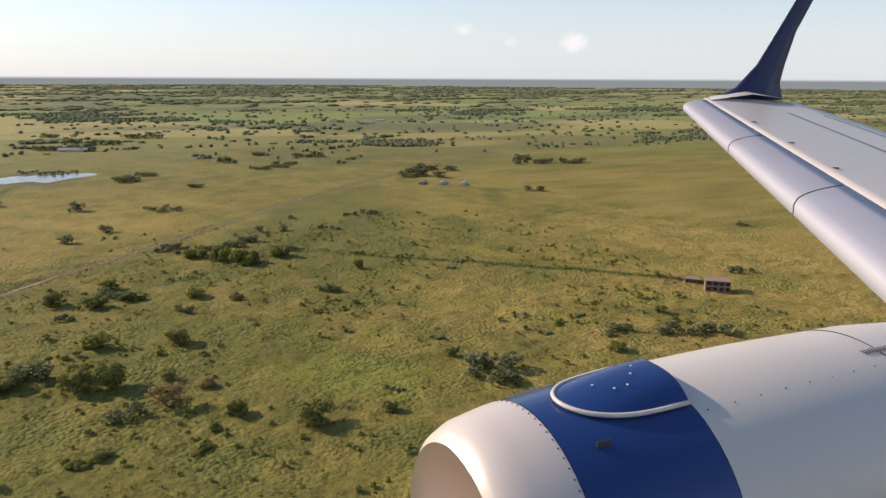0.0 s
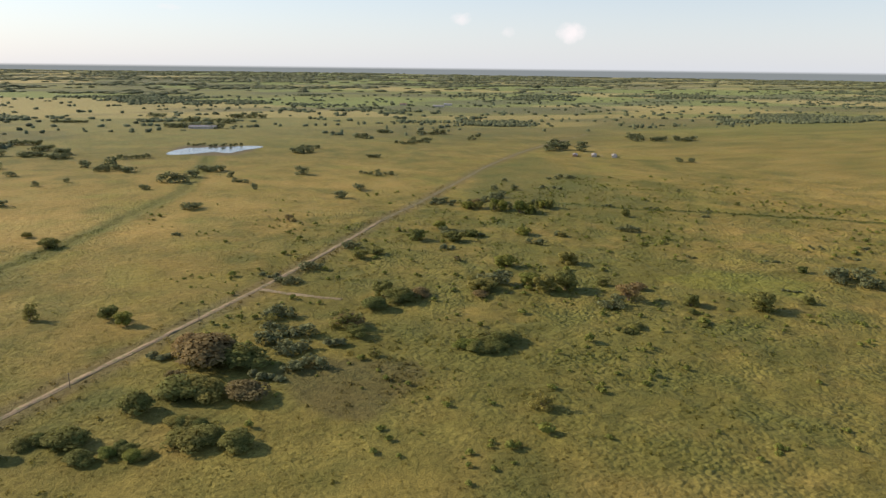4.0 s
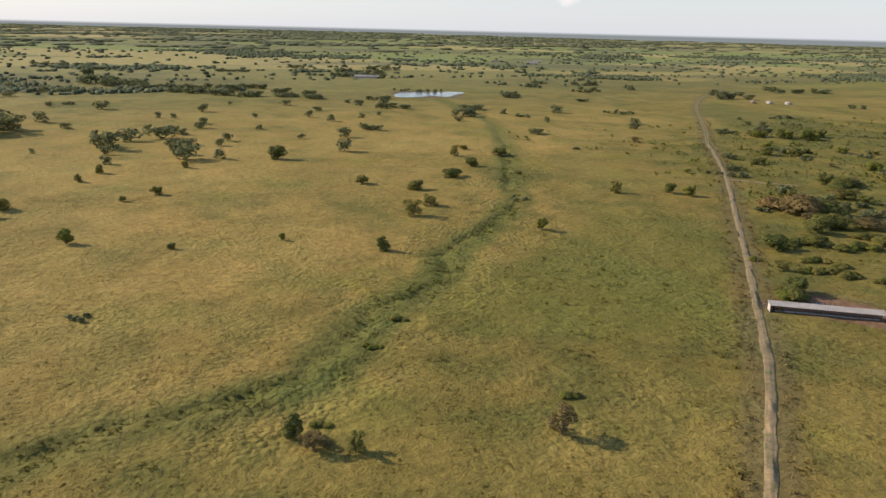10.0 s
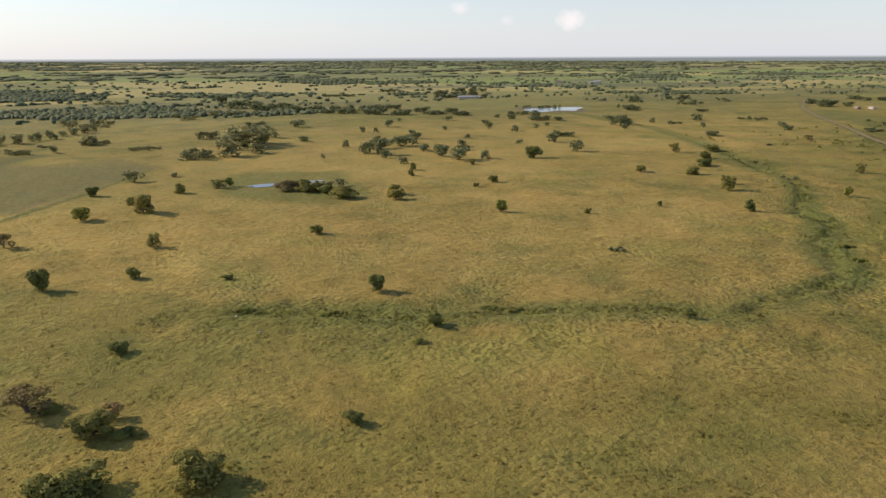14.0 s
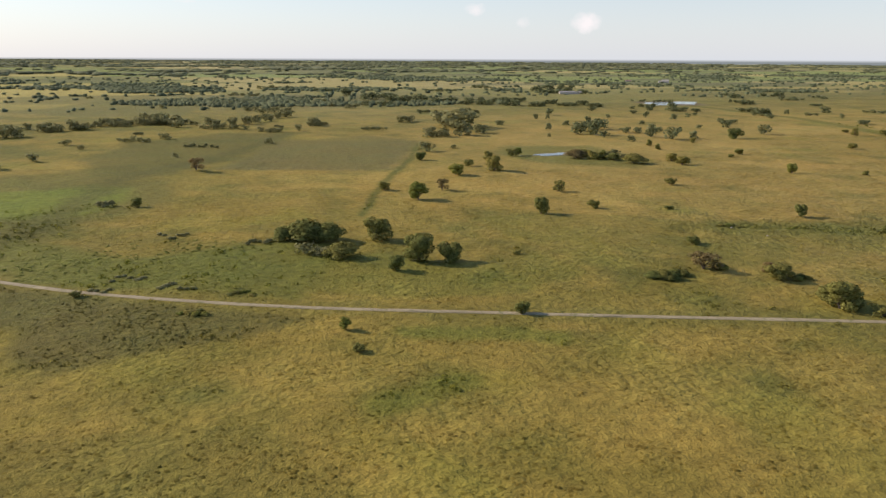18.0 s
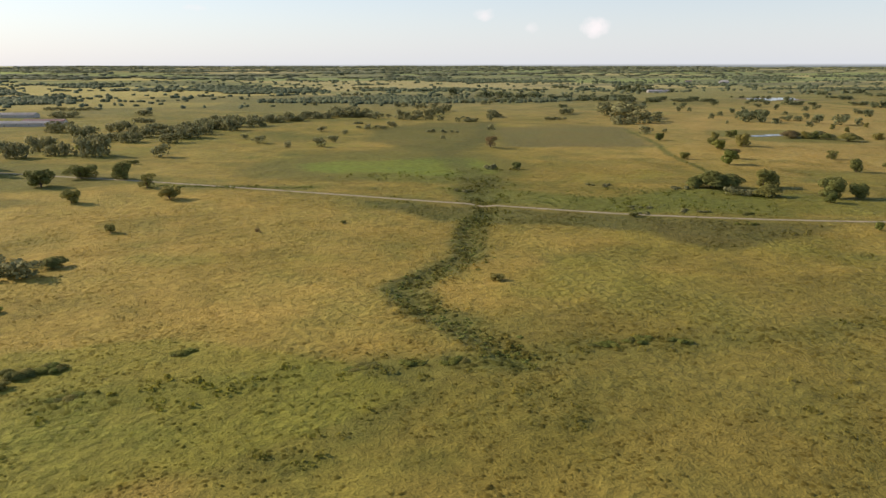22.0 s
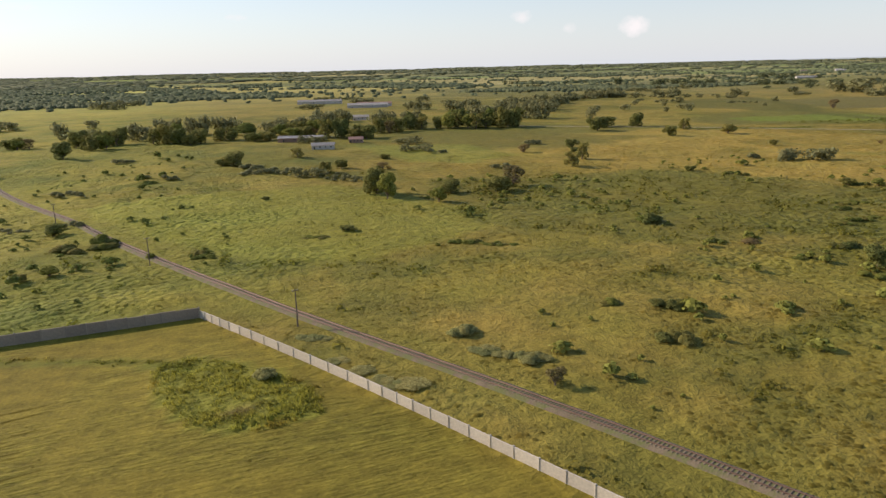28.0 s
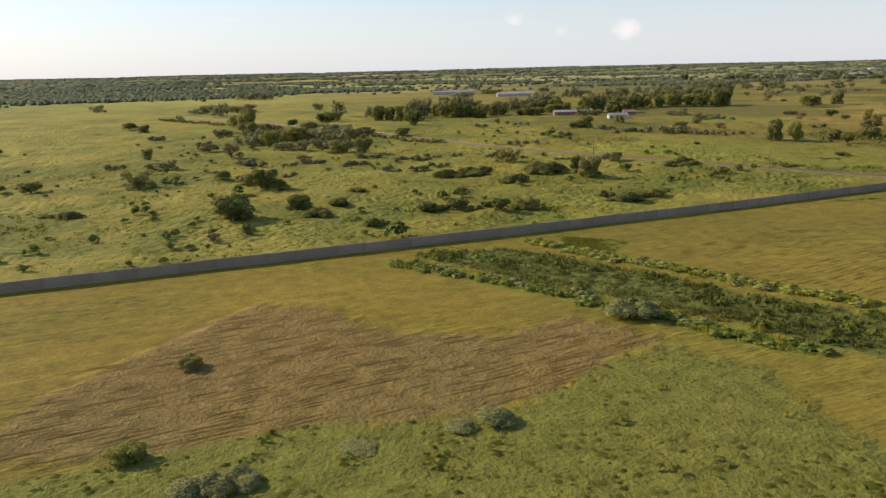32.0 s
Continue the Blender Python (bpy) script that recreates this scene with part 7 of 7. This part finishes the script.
def swaths(rows, step, laid, text):
    """Low broken ridges of cut grass, side by side in slightly bowed lines."""
    cos, faces, at = [], [], 0
    for k in range(rows):
        u = -8.0
        while u < 190:
            run, gap = tr.uniform(1.8, 7.5), tr.gamma(1.5, 1.3)
            a = np.arange(u, u + run, 0.45)
            u += run + gap
            wob = 0.25 * fbm(a, np.full(len(a), k * 7.0), 4, 2, 95)
            off = k * step + wob + 0.0004 * (a - 90) ** 2
            x, y = SWATH_FROM[0] + a * SWATH_WAY[0] - off * SWATH_WAY[1], SWATH_FROM[1] + a * SWATH_WAY[1] + off * SWATH_WAY[0]
            mid = len(x) // 2
            if len(a) < 4 or not laid(float(x[mid]), float(y[mid])):
                continue
            half = tr.uniform(0.16, 0.30) * (0.6 + 0.4 * np.sin(np.linspace(0.1, 3.04, len(a)))) * tr.uniform(0.7, 1.3, len(a))
            tall = tr.uniform(0.03, 0.085) * np.sin(np.linspace(0.15, 2.99, len(a))) * tr.uniform(0.5, 1.3, len(a))
            side = np.stack([0 * half - SWATH_WAY[1], 0 * half + SWATH_WAY[0]], 1) * half[:, None]
            c, z = np.stack([x, y], 1), height(x, y)
            co = np.stack([np.column_stack([c - side, z - 0.03]), np.column_stack([c, z + tall]), np.column_stack([c + side, z - 0.03])], 1)
            cos.append(co.reshape(-1, 3))
            j = np.arange(len(a) - 1)[:, None] * 3 + at
            faces += [j + np.array([[0, 3, 4, 1]]), j + np.array([[1, 4, 5, 2]])]
            at += len(a) * 3
    co = np.concatenate(cos)
    me = quads("grass_swaths", co, np.concatenate(faces), TUFT, True)
    tinted(me, co[:, 0], co[:, 1])
    tagged(new("grass_swaths", me), text, "cut grass", kind="stuff")


def on_field(px, py):
    """The mown field between the reed rows and the short wall."""
    q = np.array([px]), np.array([py])
    clear = not any(within(*q, ring)[0] for ring in (REED_BED, LUSH_STRIP, TUFT_ISLE, BED_CORNER)) and away(*q, WALL_SHORT)[0] > 6 and away(*q, REED_ROW_A)[0] > 5
    return clear and -1134 < px < -1066 and py < 88 and fbm(q[0], q[1], 22, 2, 96)[0] > -0.02


swaths(76, 0.95, on_field, "low ridges of cut grass on the mown field")
swaths(90, 0.6, lambda px, py: within(np.array([px]), np.array([py]), MOWN_DRY)[0] and tr.uniform() < 0.8, "rows of dry brown cut straw")
for x, y in ((-500.7, 178.8), (-497.6, 167.5)):
    bm = bmesh.new()
    bmesh.ops.create_icosphere(bm, subdivisions=2, radius=0.3)
    for v in bm.verts:
        v.co *= tr.uniform(0.8, 1.2)
        v.co.z *= 0.6
    o = part("stone", bm, PLASTER)
    o.location = (x, y, base(x, y) + 0.1)
    tagged(o, "pale stone lying in the grass", "stone", "pale stones by the ditch")

# ---- the aircraft's wing and engine, as they stand at the start ----
EYE = Vector((0.0, 0.0, 86.96))
AIR_WHITE = material("aircraft_white", (0.64, 0.575, 0.50), 0.35, 0.8, 0.05)
AIR_GREY = material("slat_grey", (0.43, 0.42, 0.46), 0.5, 0.8, 0.08, 0.0, 0.0)
AIR_NAVY = material("winglet_navy", (0.020, 0.020, 0.070), 0.6, 1.0, 0.1)
AIR_BLUE = material("cowl_blue", (0.014, 0.044, 0.16), 0.25, 1.0, 0.1)
AIR_METAL = material("bare_lip_metal", (0.70, 0.60, 0.52), 0.40, 1.0, 0.06, 0.0, 0.25)
AIR_DARK = material("seam_dark", (0.05, 0.05, 0.055), 0.6, 2.0, 0.1)


def skin(name, rows, mat, parent, label="", smooth=True, close=False):
    """A surface through rows of points."""
    a = np.array(rows, float)
    n, m = a.shape[:2]
    i = np.arange(n - 1)[:, None] * m
    j = np.arange(m if close else m - 1)[None]
    k = (j + 1) % m
    f = np.stack([i + j, i + k, i + m + k, i + m + j], -1).reshape(-1, 4)
    return piece(name, quads(name, a.reshape(-1, 3), f, mat, smooth), parent, label)


aircraft = tagged(new("airliner"), "white airliner wing with navy winglet and blue engine", "airliner")
aircraft.location = EYE
wing = piece("wing", None, aircraft, "white wing with grey slats")


def rib(y, u):
    """A point on the chord line at that span, u from leading edge 0 to trailing edge 1."""
    lead = 6.12 - 0.49 * (6.4 - y)
    return lead + u * (8.2 + 0.03 * (6.6 - y) - lead), -0.37 + 0.24 * (y - 6.4)


def upper(u):
    return 0.10 * (math.sqrt(max(u, 0)) - u) * 1.9


def wing_strip(name, y0, y1, us, mat, label="", n=6, under=True):
    rows = []
    for y in np.linspace(y0, y1, n):
        lead, _ = rib(y, 0)
        chord = rib(y, 1)[0] - lead
        ring = [(rib(y, u)[0], y, rib(y, u)[1] + upper(u) * chord * 0.8) for u in us]
        if under:
            ring += [(rib(y, u)[0], y, rib(y, u)[1] - (0.03 + upper(u) * 0.3) * chord * 0.8) for u in us[::-1]]
        rows.append(ring)
    return skin(name, rows, mat, wing, label, close=under)


LEAD = [0, 0.01, 0.03, 0.07, 0.12, 0.17]
MAIN = [0.174, 0.22, 0.3, 0.4, 0.5, 0.62, 0.75, 0.88, 1.0]
for y0, y1 in ((0.9, 3.95), (3.965, 5.28), (5.295, 6.66)):
    wing_strip("slat", y0, y1, LEAD, AIR_GREY, "pale grey leading-edge slat")
wing_strip("wing_box", 0.9, 6.72, MAIN, AIR_WHITE, "glossy white upper skin", 10)
for y0, y1, u in ((1.2, 6.1, 0.60), (1.2, 6.1, 0.86)):
    rows = [[(rib(y, u + d)[0], y, rib(y, u)[1] + upper(u) * (rib(y, 1)[0] - rib(y, 0)[0]) * 0.8 + 0.006) for d in (-0.004, 0.004)] for y in np.linspace(y0, y1, 6)]
    skin("seam", rows, AIR_DARK, wing)
for y in (2.9, 3.6, 4.3, 5.0, 5.7):
    x, z = rib(y, 0.23)
    c = rib(y, 1)[0] - rib(y, 0)[0]
    part("vent", box((0.035, 0.05, 0.008), (x, y, z + upper(0.23) * c * 0.8 + 0.006), 0.003), AIR_DARK, wing)
lead_edge = ((6.62, 6.66, -0.26), (7.30, 6.90, -0.10), (7.80, 7.06, 0.18), (8.28, 7.22, 0.60), (8.80, 7.40, 1.06))
trail_edge = ((8.03, 6.80, -0.26), (8.16, 6.98, -0.05), (8.36, 7.10, 0.20), (8.68, 7.25, 0.62), (9.14, 7.40, 1.08))
rows = []
for a, b in zip(lead_edge, trail_edge):
    a, b = Vector(a), Vector(b)
    c = (b - a).length
    side_ = Vector((0, 1, -0.3)).normalized()
    ring = [a.lerp(b, u) + side_ * w * c * 0.03 for u, w in ((0, 0), (0.08, 0.6), (0.3, 1), (0.65, 0.7), (1, 0.05), (0.65, -0.7), (0.3, -1), (0.08, -0.6))]
    rows.append([tuple(v) for v in ring])
skin("winglet", rows, AIR_NAVY, wing, "dark navy upswept winglet", close=True)
skin("winglet_fairing", [[(6.42, 6.60, -0.33), (6.62, 6.60, -0.24), (7.3, 6.62, -0.18), (8.1, 6.62, -0.26)], [(6.60, 6.78, -0.30), (6.78, 6.78, -0.20), (7.35, 6.78, -0.15), (8.15, 6.80, -0.25)]], AIR_WHITE, wing)

nacelle = piece("engine", None, aircraft, "blue and white jet engine with metal intake lip")
nacelle.matrix_basis = Matrix.Translation((0.845, 1.7, -1.368)) @ pose(0, 0, 0, 0, 0.75, -0.46)


def girth(x):
    return float(np.interp(x / 0.818, (0.0, 0.03, 0.10, 0.25, 0.5, 0.9, 1.4, 2.2, 3.0, 4.0), (0.80, 0.87, 0.94, 1.0, 1.05, 1.10, 1.13, 1.12, 1.0, 0.75))) * 0.41


def revolve(stations, n=72):
    return [[(x, r * math.cos(6.2832 * k / n), r * math.sin(6.2832 * k / n)) for k in range(n)] for x, r in stations]


skin("intake_duct", revolve([(0.75, 0.31), (0.5, 0.30), (0.3, 0.295), (0.12, 0.30), (0.04, 0.312), (0.008, 0.322), (0.0, 0.328)]), AIR_METAL, nacelle, "pale metal intake duct", close=True)
skin("lip", revolve([(0.0, 0.328)] + [(x, girth(x)) for x in (0.006, 0.015, 0.025, 0.05, 0.082, 0.12, 0.16, 0.2, 0.24)]), AIR_METAL, nacelle, "bare metal intake lip", close=True)
skin("fan_cowl", revolve([(x, girth(x)) for x in (0.243, 0.3, 0.4, 0.5, 0.6, 0.71)]), AIR_BLUE, nacelle, "glossy blue fan cowl", close=True)
skin("rear_cowl", revolve([(x, girth(x)) for x in (0.713, 0.85, 1.0, 1.2, 1.5, 1.8, 2.1, 2.5, 2.9, 3.27)]), AIR_WHITE, nacelle, "white rear cowl", close=True)
part("fan_face", tube([(0.70, 0, 0), (0.72, 0, 0)], [0.31, 0.31], 48), AIR_DARK, nacelle, "dark fan behind the intake")
part("spinner", tube([(0.45, 0, 0), (0.55, 0, 0), (0.70, 0, 0)], [0.01, 0.06, 0.11], 24), AIR_GREY, nacelle)


def on_cowl(x, deg, lift=0.0):
    r = girth(x) + lift
    return (x, r * math.cos(radians(deg)), r * math.sin(radians(deg)))


FAIR_MID, FAIR_HALF = 92.0, 19.0
# raised fairing on the cowl's shoulder with a white rim
rim, top = [], []
for k in range(33):
    g = math.pi * k / 32
    x, deg = 0.70 - 0.37 * math.sin(g) ** 0.6, FAIR_MID + FAIR_HALF * math.cos(g)
    rim.append(on_cowl(x, deg, 0.012))
    top.append((x, deg))
part("rim", tube(rim, [0.0075] * 33, 6), AIR_WHITE, nacelle, "white rim of the fairing", True)
rows = []
for s_ in np.linspace(0, 1, 9):
    rows.append([on_cowl(0.70 + (x - 0.70) * s_, FAIR_MID + (deg - FAIR_MID) * (0.25 + 0.75 * s_), 0.010 + 0.035 * (1 - s_ * s_)) for x, deg in top])
skin("fairing", rows, AIR_BLUE, nacelle, "blue raised fairing")
for k in range(44):
    part("rivet", box((0.004, 0.004, 0.004), on_cowl(0.232, 60 + k * 4.5, 0.0)), AIR_DARK, nacelle)
for k in range(14):
    part("rivet", box((0.004, 0.004, 0.003), on_cowl(0.75 + 0.11 * k, FAIR_MID + FAIR_HALF + 4 - k * 0.3, 0.0)), AIR_DARK, nacelle)
# louvred outlet, drain mast and panel joints on the cowls
for k in range(9):
    part("louvre", box((0.006, 0.03, 0.004), on_cowl(1.55 + 0.018 * k, FAIR_MID + 12, 0.001)), AIR_DARK, nacelle)
part("blade_mast", box((0.05, 0.006, 0.02), on_cowl(0.36, 118, 0.008), 0.002), AIR_DARK, nacelle, "small dark blade on the cowl")
for x in (1.62, 2.2):
    part("seam", tube([on_cowl(x, 40 + 4 * k, 0.001) for k in range(30)], [0.0025] * 30, 4), AIR_DARK, nacelle)
for k in range(6):
    part("fastener", box((0.006, 0.006, 0.003), on_cowl(0.45 + 0.045 * k, FAIR_MID + 7 * math.sin(k), 0.047 - 0.004 * abs(k - 3))), AIR_WHITE, nacelle)
